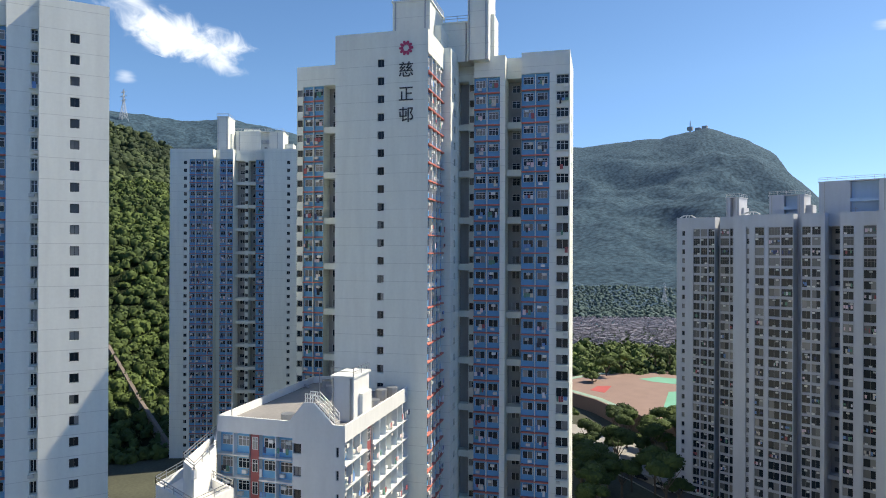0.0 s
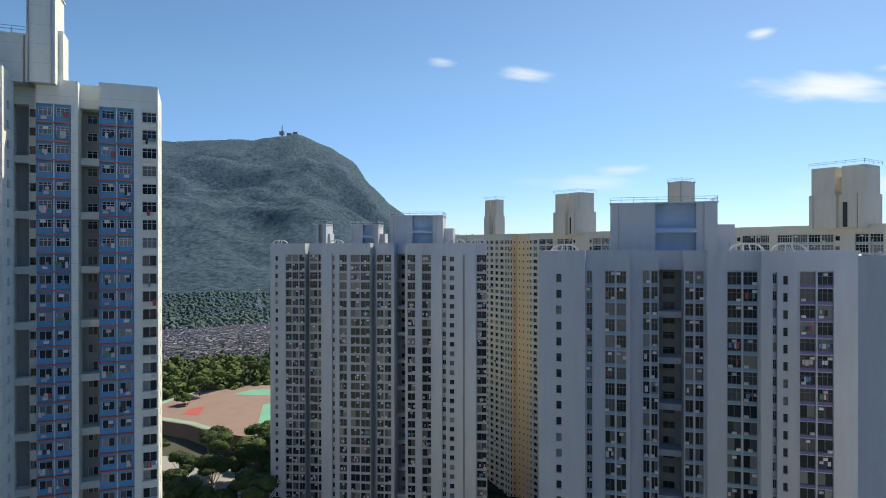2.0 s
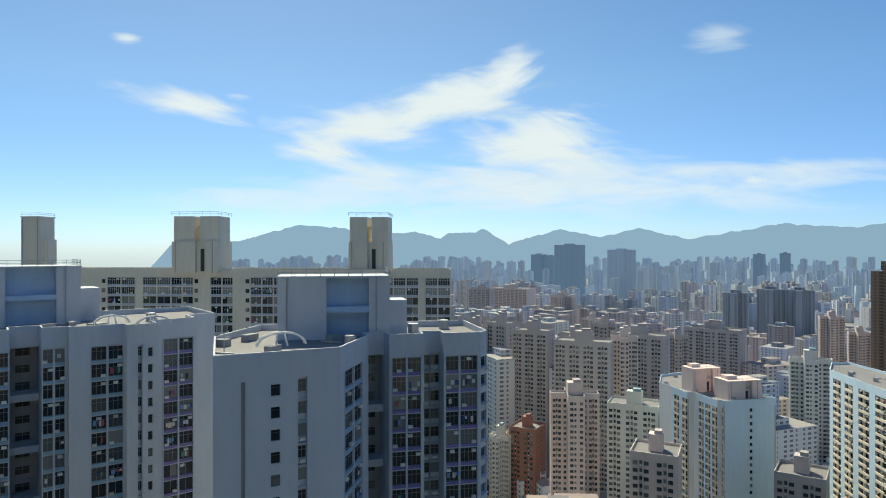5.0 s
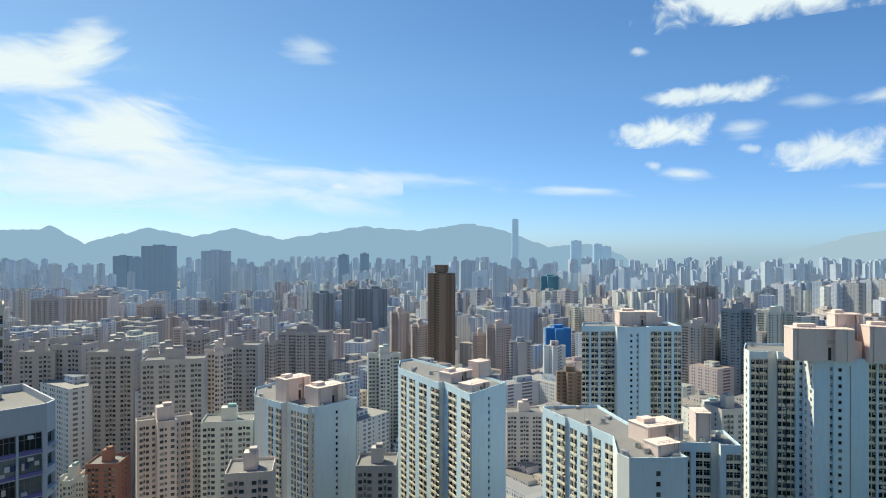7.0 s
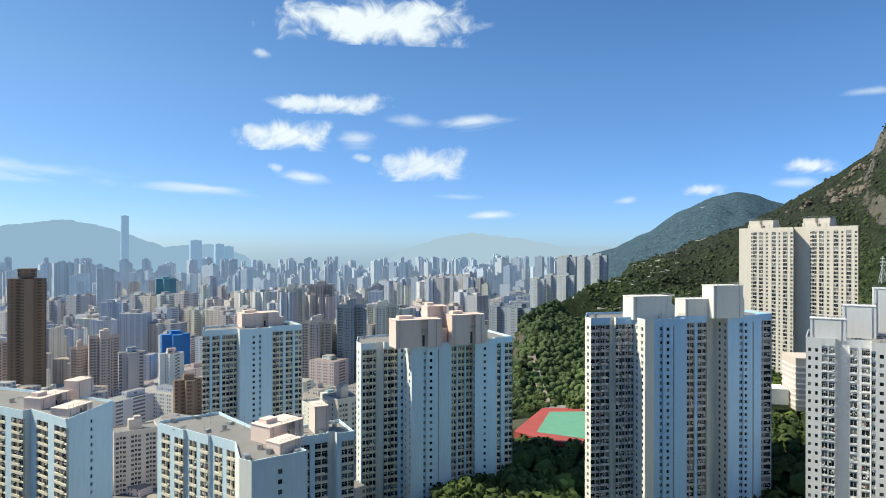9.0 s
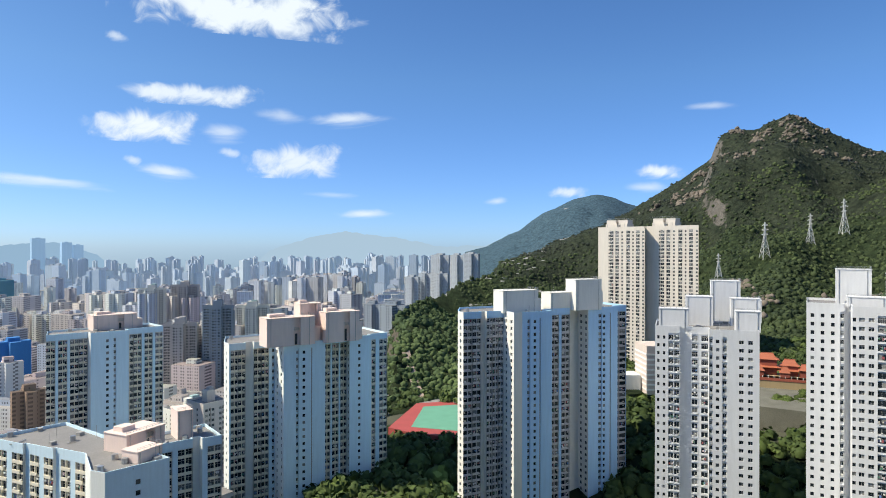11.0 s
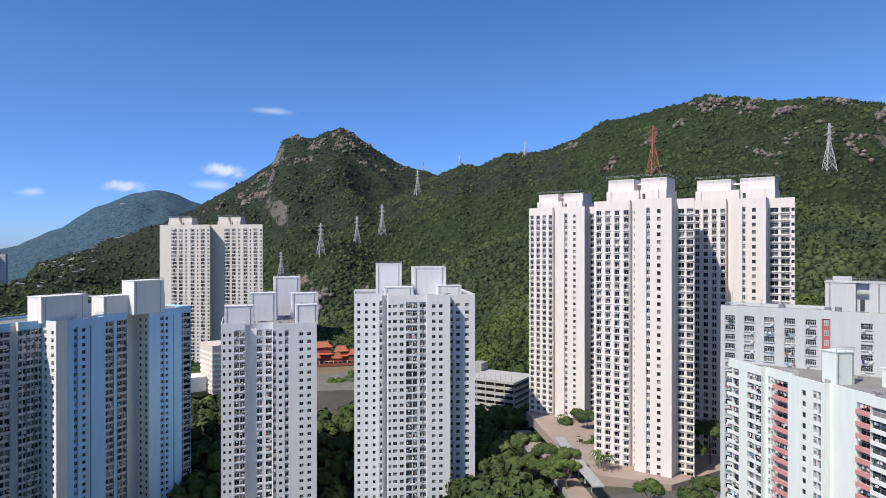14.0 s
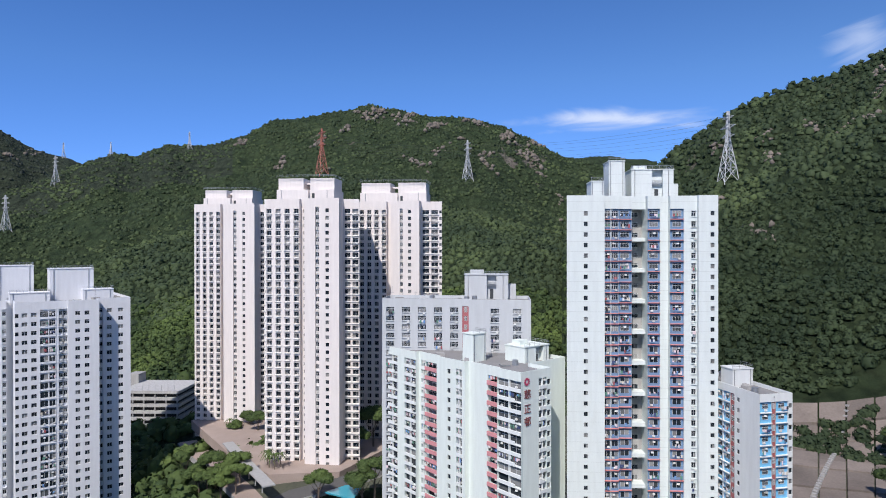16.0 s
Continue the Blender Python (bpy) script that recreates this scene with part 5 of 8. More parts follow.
def town(name, r0, r1, count, mat, label, heights, seed, spread=(-136, -20), near=0):
    prng = random.Random(seed)
    b = Builder()
    made = 0
    for _ in range(count * 4):
        if made >= count:
            break
        r = math.sqrt(prng.uniform(r0 * r0, r1 * r1))
        be = prng.uniform(*spread)
        x, y = -math.sin(radians(be)) * r, math.cos(radians(be)) * r
        z = float(ground_height(x, y))
        if z > (-20 if r < 700 else -50) and r < 1500 or z > -70 and r > 1500:
            continue
        if not free_of_towers(x, y, 25):
            continue
        # estates and low blocks come in patches
        patch = math.sin(x * 0.006 + 1) * math.sin(y * 0.0057 + 2) + 0.5 * math.sin(x * 0.013 + y * 0.011)
        lo, hi = heights
        h = lo + (hi - lo) * min(1, max(0, 0.45 + 0.5 * patch + prng.gauss(0, 0.16)))
        tall = h > (lo + hi) / 2
        w = prng.uniform(22, 36) if tall else prng.uniform(20, 60)
        d = prng.uniform(18, 32) if tall else prng.uniform(14, 28)
        turn = 0.35 + math.floor(math.sin(x * 0.0021) * 2 + math.sin(y * 0.0023) * 2) * 0.4 + prng.choice((0, math.pi / 2))
        one = r < near
        k = Builder((x, y, z - 6)) if one else b
        town_block(k, x, y, z - 6, h + 6, w, d, turn, mat, tall and prng.random() < 0.6, prng)
        made += 1
        if one:
            high = h > 30
            tagged(k.part("town_tower" if high else "town_house"), "weathered concrete tower block in the old town" if high else "low flat-roofed concrete house in the old town", "tower block" if high else "house", "buildings of the old town")
    if b.f:
        tagged(b.part(name), label, "city", kind="stuff")


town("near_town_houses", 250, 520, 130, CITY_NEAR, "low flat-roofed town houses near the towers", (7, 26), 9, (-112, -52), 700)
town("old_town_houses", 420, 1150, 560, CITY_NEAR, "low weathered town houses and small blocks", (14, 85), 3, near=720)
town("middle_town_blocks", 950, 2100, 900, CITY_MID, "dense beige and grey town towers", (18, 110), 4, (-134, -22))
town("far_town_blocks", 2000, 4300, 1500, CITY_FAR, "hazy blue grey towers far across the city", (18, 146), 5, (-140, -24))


def landmark(name, x, y, top, w, d, turn, mat, label, crown=None, cross=True):
    z = float(ground_height(x, y)) - 6
    o = (x, y, z)
    ob = root(name, o, label, "tower")
    b = Builder(o)
    town_block(b, x, y, z, top - z - 4, w, d, turn, mat, cross, random.Random(1))
    b.part("wall", ob)
    if crown:
        c = Builder(o)
        c.box((x, y, top + 1), (w * 0.5, d * 0.5, 8), crown, turn)
        c.part("crown", ob)
    return ob


BROWN = city_paint("dark_brown_tile", [(0.30, 0.21, 0.15), (0.27, 0.19, 0.14)], 0.0, dark=0.5)
DARKBLUE = city_paint("haze_blue_glass", [(0.10, 0.16, 0.24), (0.14, 0.2, 0.28)], 0.35, dark=0.8, blue=(0.2, 0.32, 0.48))
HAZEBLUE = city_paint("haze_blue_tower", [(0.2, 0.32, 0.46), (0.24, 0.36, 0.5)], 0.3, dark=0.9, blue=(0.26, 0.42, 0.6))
# these far towers glow in haze blue, though nothing in them is lit
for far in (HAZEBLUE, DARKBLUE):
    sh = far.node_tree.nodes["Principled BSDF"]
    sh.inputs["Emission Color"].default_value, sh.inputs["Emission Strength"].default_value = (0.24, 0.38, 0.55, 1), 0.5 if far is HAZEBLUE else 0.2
SLATE = city_paint("slate_blue_block", [(0.30, 0.34, 0.39), (0.34, 0.38, 0.42)], 0.1, dark=0.4)
PALE = city_paint("haze_tinted_foot_block", [(0.50, 0.52, 0.54), (0.56, 0.57, 0.57)], 0.25, dark=0.5)
NET = material("bright_blue_netting", (0.03, 0.20, 0.50), rough=0.9, grain=0.2)
TEAL = material("teal_netting", (0.12, 0.30, 0.38), rough=0.9, grain=0.2)
landmark("brown_tower", 688, 130, 76, 30, 27, -1.39, BROWN, "slim dark brown residential tower above the town", BROWN, True)
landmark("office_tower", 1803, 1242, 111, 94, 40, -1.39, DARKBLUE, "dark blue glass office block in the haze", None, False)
landmark("tall_landmark_tower", 4467, 322, 308, 43, 39, -1.39, HAZEBLUE, "very tall slim tower across the city, tinted haze blue", None, False)
landmark("grey_tower", 2019, 1173, 95, 99, 40, -1.39, CITY_FAR, "hazy grey block beyond the town", None, True)
landmark("slate_tower", 1005, 338, 37, 37, 33, -1.39, SLATE, "slate blue residential tower in town", None, True)
landmark("slate_tower", 1012, 301, 37, 37, 33, -1.39, SLATE, "slate blue residential tower in town", None, True)
landmark("slate_tower", 996, 385, 30, 35, 32, -1.39, SLATE, "slate blue residential tower in town", None, True)
landmark("netted_tower", 833, 5, 1, 32, 29, -1.39, NET, "unfinished tower wrapped in bright blue netting", None, True)
landmark("white_tower", 1899, 183, 50, 40, 36, -1.39, CITY_FAR, "slim white tower in the haze", None, True)
landmark("teal_tower", 1521, 29, 38, 41, 37, -1.39, TEAL, "tower wrapped in teal netting", None, True)
landmark("slate_tower", 662, -168, 39, 31, 28, -1.39, SLATE, "dark slate residential tower in town", None, True)
landmark("white_tower", 995, -155, 37, 28, 25, -1.39, CITY_MID, "white residential tower in the town", None, True)
landmark("white_tower", 1033, -193, 30, 35, 31, -1.39, CITY_MID, "white residential tower in the town", None, True)
landmark("white_tower", 1017, -216, 27, 26, 23, -1.39, CITY_MID, "white residential tower in the town", None, True)
landmark("white_tower", 609, 7, 12, 20, 18, -1.39, CITY_NEAR, "white stepped residential block", None, True)
landmark("white_tower", 643, 41, 10, 21, 19, -1.39, CITY_NEAR, "pink white residential tower", None, True)
landmark("brown_tower", 530, -6, 3, 21, 19, -1.39, BROWN, "short brown block in the town", None, True)
landmark("white_tower", 1371, -905, 85, 51, 45, -2.57, PALE, "pale tower at the foot of the hill", None, True)
landmark("white_tower", 1287, -899, 86, 36, 32, -2.57, PALE, "pale tower at the foot of the hill", None, True)
landmark("white_tower", 1212, -887, 90, 38, 35, -2.57, PALE, "pale tower at the foot of the hill", None, True)
landmark("white_tower", 1103, -660, 45, 31, 28, -2.57, PALE, "pale tower at the foot of the hill", None, True)
landmark("white_tower", 1107, -693, 51, 28, 25, -2.57, PALE, "pale tower at the foot of the hill", None, True)
landmark("white_tower", 1052, -693, 53, 37, 33, -2.57, PALE, "pale tower at the foot of the hill", None, True)
landmark("slate_tower", 614, -344, 40, 32, 29, -2.57, SLATE, "dark slate residential tower in town", None, True)
landmark("slate_tower", 656, -340, 38, 22, 19, -2.57, SLATE, "dark slate residential tower in town", None, True)
landmark("white_tower", 1644, -631, 14, 60, 54, -1.39, CITY_MID, "white residential tower in the town", None, True)
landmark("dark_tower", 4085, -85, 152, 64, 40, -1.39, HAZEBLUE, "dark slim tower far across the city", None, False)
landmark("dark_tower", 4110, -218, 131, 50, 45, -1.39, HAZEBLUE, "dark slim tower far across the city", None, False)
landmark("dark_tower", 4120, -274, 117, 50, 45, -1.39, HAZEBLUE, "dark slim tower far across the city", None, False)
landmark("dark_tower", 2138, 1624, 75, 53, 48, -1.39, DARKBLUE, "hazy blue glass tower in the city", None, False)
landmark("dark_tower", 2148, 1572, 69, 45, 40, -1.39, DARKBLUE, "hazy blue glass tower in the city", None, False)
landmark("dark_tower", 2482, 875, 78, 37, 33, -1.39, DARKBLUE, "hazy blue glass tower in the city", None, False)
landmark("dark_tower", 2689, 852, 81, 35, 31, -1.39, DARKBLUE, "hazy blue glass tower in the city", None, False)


# ---- older estate blocks between the towers and the town ----
STYLE["old"] = dict(wall=paint("weathered_grey_beige", (0.52, 0.48, 0.46)), accent=paint("brown_grey_spandrel", (0.40, 0.37, 0.36)), lip=paint("dull_ledge", (0.64, 0.60, 0.56)), top=2.6, wash=0.0)
STYLE["palepink"] = dict(wall=paint("pale_pink_grey", (0.72, 0.61, 0.56)), accent=paint("rose_grey_spandrel", (0.58, 0.49, 0.46)), lip=paint("rose_ledge", (0.5, 0.44, 0.42)), top=2.6, wash=0.0)
STYLE["slate"] = dict(wall=paint("slate_blue_paint", (0.30, 0.35, 0.40)), accent=paint("slate_spandrel", (0.16, 0.20, 0.25)), lip=paint("slate_ledge", (0.3, 0.34, 0.38)), top=2.6, wash=0.0)
STYLE["limewhite"] = dict(wall=paint("lime_white_paint", (0.74, 0.73, 0.66)), accent=paint("teal_spandrel", (0.30, 0.44, 0.44)), lip=paint("lime_ledge", (0.6, 0.6, 0.56)), top=2.6, wash=0.0)
STYLE["brick"] = dict(wall=paint("red_brown_tile", (0.36, 0.17, 0.13)), accent=paint("brown_spandrel", (0.3, 0.15, 0.12)), lip=paint("terracotta_ledge", (0.45, 0.25, 0.2)), top=2.0, wash=0.0)


def cross_ring(w, d):
    """A cruciform plan with window bays on the wings."""
    a, c = w / 2, d / 2
    i, j = w * 0.17, d * 0.17
    P = [(-a, -j), (-i, -j), (-i, -c), (i, -c), (i, -j), (a, -j), (a, j), (i, j), (i, c), (-i, c), (-i, j), (-a, j)]
    codes = ["b2 v4 n2 v4 b2 v4", "b2 v4 n2 v4 b1", "b1 v4 w2 b2 v4 b1", "b1 v4 n2 v4 b2", "v4 b2 v4 n2 v4 b2", "b1 v4 b2 w2 v4 b1"] * 2
    return [(x, y, k) for (x, y), k in zip(P, codes)]


def slab_ring(w, d):
    bays = " ".join(["b1 v4 n2 v4 b2"] * max(2, int(w / 8)))
    return [(-w / 2, -d / 2, bays), (w / 2, -d / 2, "b2 w3 v4 b2"), (w / 2, d / 2, bays), (-w / 2, d / 2, "b2 w3 v4 b2")]


PROTOTYPES = {}


for k in ("old", "palepink", "slate", "limewhite", "brick"):
    STYLE[k]["frame"] = FRAME_GREY


def mid_block(kind, style, x, y, top, w, d, turn, label, group="older blocks in the valley"):
    """A block of the valley; alike ones share their meshes."""
    if style in ("old", "palepink") and math.hypot(x, y) < 650:
        top += 7
    h = round((top - float(ground_height(x, y)) + 8) / 8) * 8.0
    key = (kind, style, h, w, d)
    m = pose(x, y, top - h, 0, 0, turn)
    ca, sa = math.cos(radians(turn)), math.sin(radians(turn))
    spot = [(x + ca * u - sa * v, y + sa * u + ca * v) for u, v in ((-w / 2, -d / 2), (w / 2, -d / 2), (w / 2, d / 2), (-w / 2, d / 2))]
    if key in PROTOTYPES:
        FOOTPRINTS.append((spot, x, y, math.hypot(w, d) / 2))
        return copy_thing(PROTOTYPES[key], m)
    ring = cross_ring(w, d) if kind == "cross" else slab_ring(w, d)
    t = Tower("apartment_block", ring, h, 0.0, style, label, group, GLASS_FAR, 0)
    b = Builder((t.root.location))
    o = t.root.location
    b.box((o.x, o.y, h + 2), (w * 0.3, d * 0.3, 6), t.s["wall"])
    b.box((o.x + w * 0.05, o.y, h + 5.6), (w * 0.16, d * 0.2, 1.5), t.s["accent"])
    b.part("lift_house", t.root)
    t.root.matrix_basis = m
    PROTOTYPES[key] = t.root
    FOOTPRINTS[-1] = (spot, x, y, math.hypot(w, d) / 2)
    return t.root


mid_block("slab", "old", 342, 345, 35, 24, 16, -75, "weathered grey beige tower block in the valley")
mid_block("slab", "old", 334, 309, 31, 20, 16, -67, "weathered grey beige tower block in the valley")
mid_block("slab", "old", 342, 293, 34, 20, 16, -85, "weathered grey beige tower block in the valley")
mid_block("slab", "old", 331, 256, 33, 24, 16, -71, "weathered grey beige tower block in the valley")
mid_block("slab", "old", 319, 210, 32, 32, 16, -65, "weathered grey beige tower block in the valley")
mid_block("cross", "palepink", 349, 201, 32, 16, 16, -59, "pale pink grey block in the valley")
mid_block("slab", "old", 442, 465, 26, 28, 16, -79, "weathered grey beige tower block in the valley")
mid_block("cross", "old", 528, 225, 20, 28, 24, -67, "weathered grey beige tower block in the valley")
mid_block("cross", "old", 404, 398, 22, 16, 16, -59, "weathered grey beige tower block in the valley")
mid_block("cross", "old", 390, 361, 28, 28, 24, -64, "weathered grey beige tower block in the valley")
mid_block("cross", "old", 421, 359, 26, 24, 20, -49, "weathered grey beige tower block in the valley")
mid_block("cross", "old", 374, 288, 30, 28, 24, -59, "weathered grey beige tower block in the valley")
mid_block("cross", "old", 361, 244, 28, 24, 20, -54, "weathered grey beige tower block in the valley")
mid_block("cross", "old", 411, 252, 31, 16, 16, -69, "weathered grey beige tower block in the valley")
mid_block("slab", "old", 397, 217, 28, 36, 16, -79, "weathered grey beige tower block in the valley")
mid_block("cross", "old", 486, 233, 17, 16, 16, -59, "weathered grey beige tower block in the valley")
mid_block("slab", "old", 528, 221, 20, 44, 20, -84, "weathered grey beige tower block in the valley")
mid_block("cross", "palepink", 271, 184, 13, 24, 20, -49, "pale pink grey block in the valley")
mid_block("slab", "limewhite", 286, 159, 17, 24, 16, -69, "lime white block with teal bays in the valley")
mid_block("slab", "brick", 293, 231, -10, 16, 16, -74, "red brown tiled block in the valley")
mid_block("cross", "limewhite", 281, 241, -15, 12, 16, -74, "lime white block with teal bays in the valley")
mid_block("slab", "palepink", 213, 110, 14, 16, 16, -69, "pale pink grey block in the valley")
mid_block("cross", "limewhite", 454, 129, 22, 24, 20, -69, "lime white block with teal bays in the valley")
mid_block("cross", "palepink", 776, 200, 20, 24, 20, -59, "pale pink grey block in the valley")
mid_block("cross", "palepink", 742, 167, 9, 20, 16, -59, "pale pink grey block in the valley")
mid_block("cross", "palepink", 719, 70, 13, 28, 24, -79, "pale pink grey block in the valley")
mid_block("cross", "palepink", 735, 94, 1, 16, 16, -79, "pale pink grey block in the valley")
mid_block("slab", "palepink", 676, -136, 20, 36, 16, -79, "pale pink grey block in the valley")
mid_block("cross", "old", 861, -255, 18, 36, 32, -69, "weathered grey beige tower block in the valley")
mid_block("cross", "old", 661, -132, 25, 32, 28, -115, "weathered grey beige tower block in the valley")
mid_block("cross", "slate", 643, -163, 42, 28, 24, -115, "dark slate block in the valley")
mid_block("cross", "limewhite", 784, -240, 28, 40, 36, -115, "lime white block with teal bays in the valley")
mid_block("cross", "limewhite", 1001, -161, 40, 36, 32, -115, "lime white block with teal bays in the valley")
mid_block("cross", "old", 1030, -212, 42, 40, 36, -115, "weathered grey beige tower block in the valley")
mid_block("slab", "limewhite", 445, -96, -6, 32, 16, -74, "lime white block with teal bays in the valley")
mid_block("slab", "palepink", 423, 25, -14, 24, 16, -79, "pale pink grey block in the valley")
mid_block("slab", "old", 251, 74, 6, 16, 16, -79, "weathered grey beige tower block in the valley")
mid_block("slab", "old", 351, -84, 11, 16, 16, -71, "weathered grey beige tower block in the valley")
mid_block("slab", "old", 783, 713, 28, 40, 16, -79, "weathered grey beige tower block in the valley")
mid_block("slab", "palepink", 881, 731, 24, 80, 36, -79, "pale pink grey block in the valley")
mid_block("cross", "palepink", 719, 507, 29, 32, 28, -79, "pale pink grey block in the valley")
mid_block("cross", "old", 769, 511, 9, 24, 20, -79, "weathered grey beige tower block in the valley")
mid_block("slab", "palepink", 636, 407, 13, 20, 16, -79, "pale pink grey block in the valley")

# ---- woods ----
def leaf_material(name, dark, light):
    m = bpy.data.materials.new(name)
    m.use_nodes = True
    N, L = m.node_tree.nodes, m.node_tree.links
    b = N["Principled BSDF"]
    b.inputs["Roughness"].default_value = 0.75
    b.inputs["Specular IOR Level"].default_value = 0.2
    g = N.new("ShaderNodeNewGeometry")
    n = N.new("ShaderNodeTexNoise")
    n.inputs["Scale"].default_value, n.inputs["Detail"].default_value = 0.03, 4
    L.new(g.outputs["Position"], n.inputs["Vector"])
    ad = N.new("ShaderNodeMath")
    ad.operation = "MULTIPLY_ADD"
    ad.inputs[1].default_value = 0.42
    L.new(g.outputs["Random Per Island"], ad.inputs[0])
    sc = N.new("ShaderNodeMath")
    sc.operation = "MULTIPLY_ADD"
    sc.inputs[1].default_value, sc.inputs[2].default_value = 1.6, -0.55
    L.new(n.outputs[0], sc.inputs[0])
    # broad drifts of paler and darker growth
    wide = N.new("ShaderNodeTexNoise")
    wide.inputs["Scale"].default_value, wide.inputs["Detail"].default_value = 0.0075, 3
    L.new(g.outputs["Position"], wide.inputs["Vector"])
    drift = N.new("ShaderNodeMath")
    drift.operation = "MULTIPLY_ADD"
    drift.inputs[1].default_value, drift.inputs[2].default_value = 1.3, -0.62
    L.new(wide.outputs[0], drift.inputs[0])
    both = N.new("ShaderNodeMath")
    both.operation = "ADD"
    L.new(sc.outputs[0], both.inputs[0])
    L.new(drift.outputs[0], both.inputs[1])
    L.new(both.outputs[0], ad.inputs[2])
    r = N.new("ShaderNodeValToRGB")
    r.color_ramp.elements[0].color, r.color_ramp.elements[1].color = (*dark, 1), (*light, 1)
    mid = r.color_ramp.elements.new(0.55)
    mid.color = (*[(p * 0.6 + q * 0.4) for p, q in zip(dark, light)], 1)
    L.new(ad.outputs[0], r.inputs[0])
    L.new(r.outputs[0], b.inputs["Base Color"])
    return m


LEAF = leaf_material("broad_leaf_green", (0.027, 0.048, 0.018), (0.110, 0.156, 0.042))
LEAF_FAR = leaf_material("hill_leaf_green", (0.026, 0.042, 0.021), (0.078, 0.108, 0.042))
# brighter leaf copy: the sun on the western flank is put into the colour
LEAF_FLANK = leaf_material("sunlit_leaf_green", (0.038, 0.066, 0.030), (0.110, 0.158, 0.060))
# leaf green darkened: the cloud shadow on the northern hill is put into the colour
LEAF_NORTH = leaf_material("cloud_shaded_leaf_green", (0.019, 0.033, 0.016), (0.056, 0.080, 0.034))
# blue of the haze in front of the eastern slope put into the leaves
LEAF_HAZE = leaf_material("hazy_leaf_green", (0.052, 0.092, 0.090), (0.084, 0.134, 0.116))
# scrub green greyed to carry the haze before the peak
LEAF_PEAK = leaf_material("haze_greyed_scrub_green", (0.028, 0.037, 0.030), (0.056, 0.067, 0.050))
BARK = material("grey_brown_bark", (0.13, 0.10, 0.075), rough=0.95, grain=0.3, bump=0.5)


def crown_template(seed, tufts, core=2, flat=0.75, heart=0.74, leaf=0.2):
    """A canopy of radius 1: an uneven dark core under many loose leaf tufts. Returns triangles."""
    r = np.random.RandomState(seed)
    bm = bmesh.new()
    bmesh.ops.create_icosphere(bm, subdivisions=core, radius=heart)
    for v in bm.verts:
        k = 1 + 0.28 * noise.noise(v.co * 2.1 + Vector((seed * 7.3, 0, 0)))
        v.co = Vector((v.co.x * k, v.co.y * k, v.co.z * k * flat))
    low = [v for v in bm.verts if v.co.z < -0.45 * flat]
    bmesh.ops.delete(bm, geom=low, context="VERTS")
    bmesh.ops.triangulate(bm, faces=bm.faces)
    bm.verts.index_update()
    V = [tuple(v.co) for v in bm.verts]
    F = [tuple(v.index for v in f.verts) for f in bm.faces]
    bm.free()
    for _ in range(tufts):
        u = r.normal(size=3)
        u /= np.linalg.norm(u)
        if u[2] < -0.35:
            u[2] = -u[2]
        bulge = 1 + 0.22 * noise.noise(Vector(u) * 2.6 + Vector((seed * 3.1, 4, 0)))
        p = u * (heart * bulge + 0.16 * r.rand()) * (1, 1, flat)
        n = u + 0.35 * r.normal(size=3)
        n /= np.linalg.norm(n)
        a = np.cross(n, r.normal(size=3))
        a /= np.linalg.norm(a)
        c = np.cross(n, a)
        s = leaf * (0.6 + 0.8 * r.rand())
        i = len(V)
        V += [tuple(p - a * s), tuple(p + c * s * 0.8 - n * s * 0.3), tuple(p + a * s), tuple(p - c * s * 0.8 - n * s * 0.3)]
        F += [(i, i + 1, i + 2), (i, i + 2, i + 3)]
    return np.array(V), np.array(F)


def join_copies(name, templates, places, mat):
    """One mesh of many turned and scaled copies. places: x, y, z, radius, turn, which."""
    Vs, Fs, n = [], [], 0
    for x, y, z, rad, turn, which, tall in places:
        v, f = templates[which % len(templates)]
        c, s = math.cos(turn), math.sin(turn)
        R = np.array(((c, -s, 0), (s, c, 0), (0, 0, tall)))
        Vs.append(v @ R.T * rad + (x, y, z))
        Fs.append(f + n)
        n += len(v)
    V, F = np.concatenate(Vs), np.concatenate(Fs)
    me = bpy.data.meshes.new(name)
    me.vertices.add(len(V))
    me.vertices.foreach_set("co", V.ravel())
    me.loops.add(len(F) * 3)
    me.loops.foreach_set("vertex_index", F.ravel().astype(np.int32))
    me.polygons.add(len(F))
    me.polygons.foreach_set("loop_start", np.arange(0, len(F) * 3, 3, dtype=np.int32))
    me.materials.append(mat)
    me.update(calc_edges=True)
    return new(name, me)


RICH = [crown_template(k + 50, 42, 1, 0.85, 0.74, 0.2) for k in range(8)]
CROWNS = [crown_template(k, 22, 1, 0.85, 0.76, 0.24) for k in range(8)]
CLUMPS = [crown_template(k + 20, 6, 1, 0.8, 0.84, 0.3) for k in range(8)]
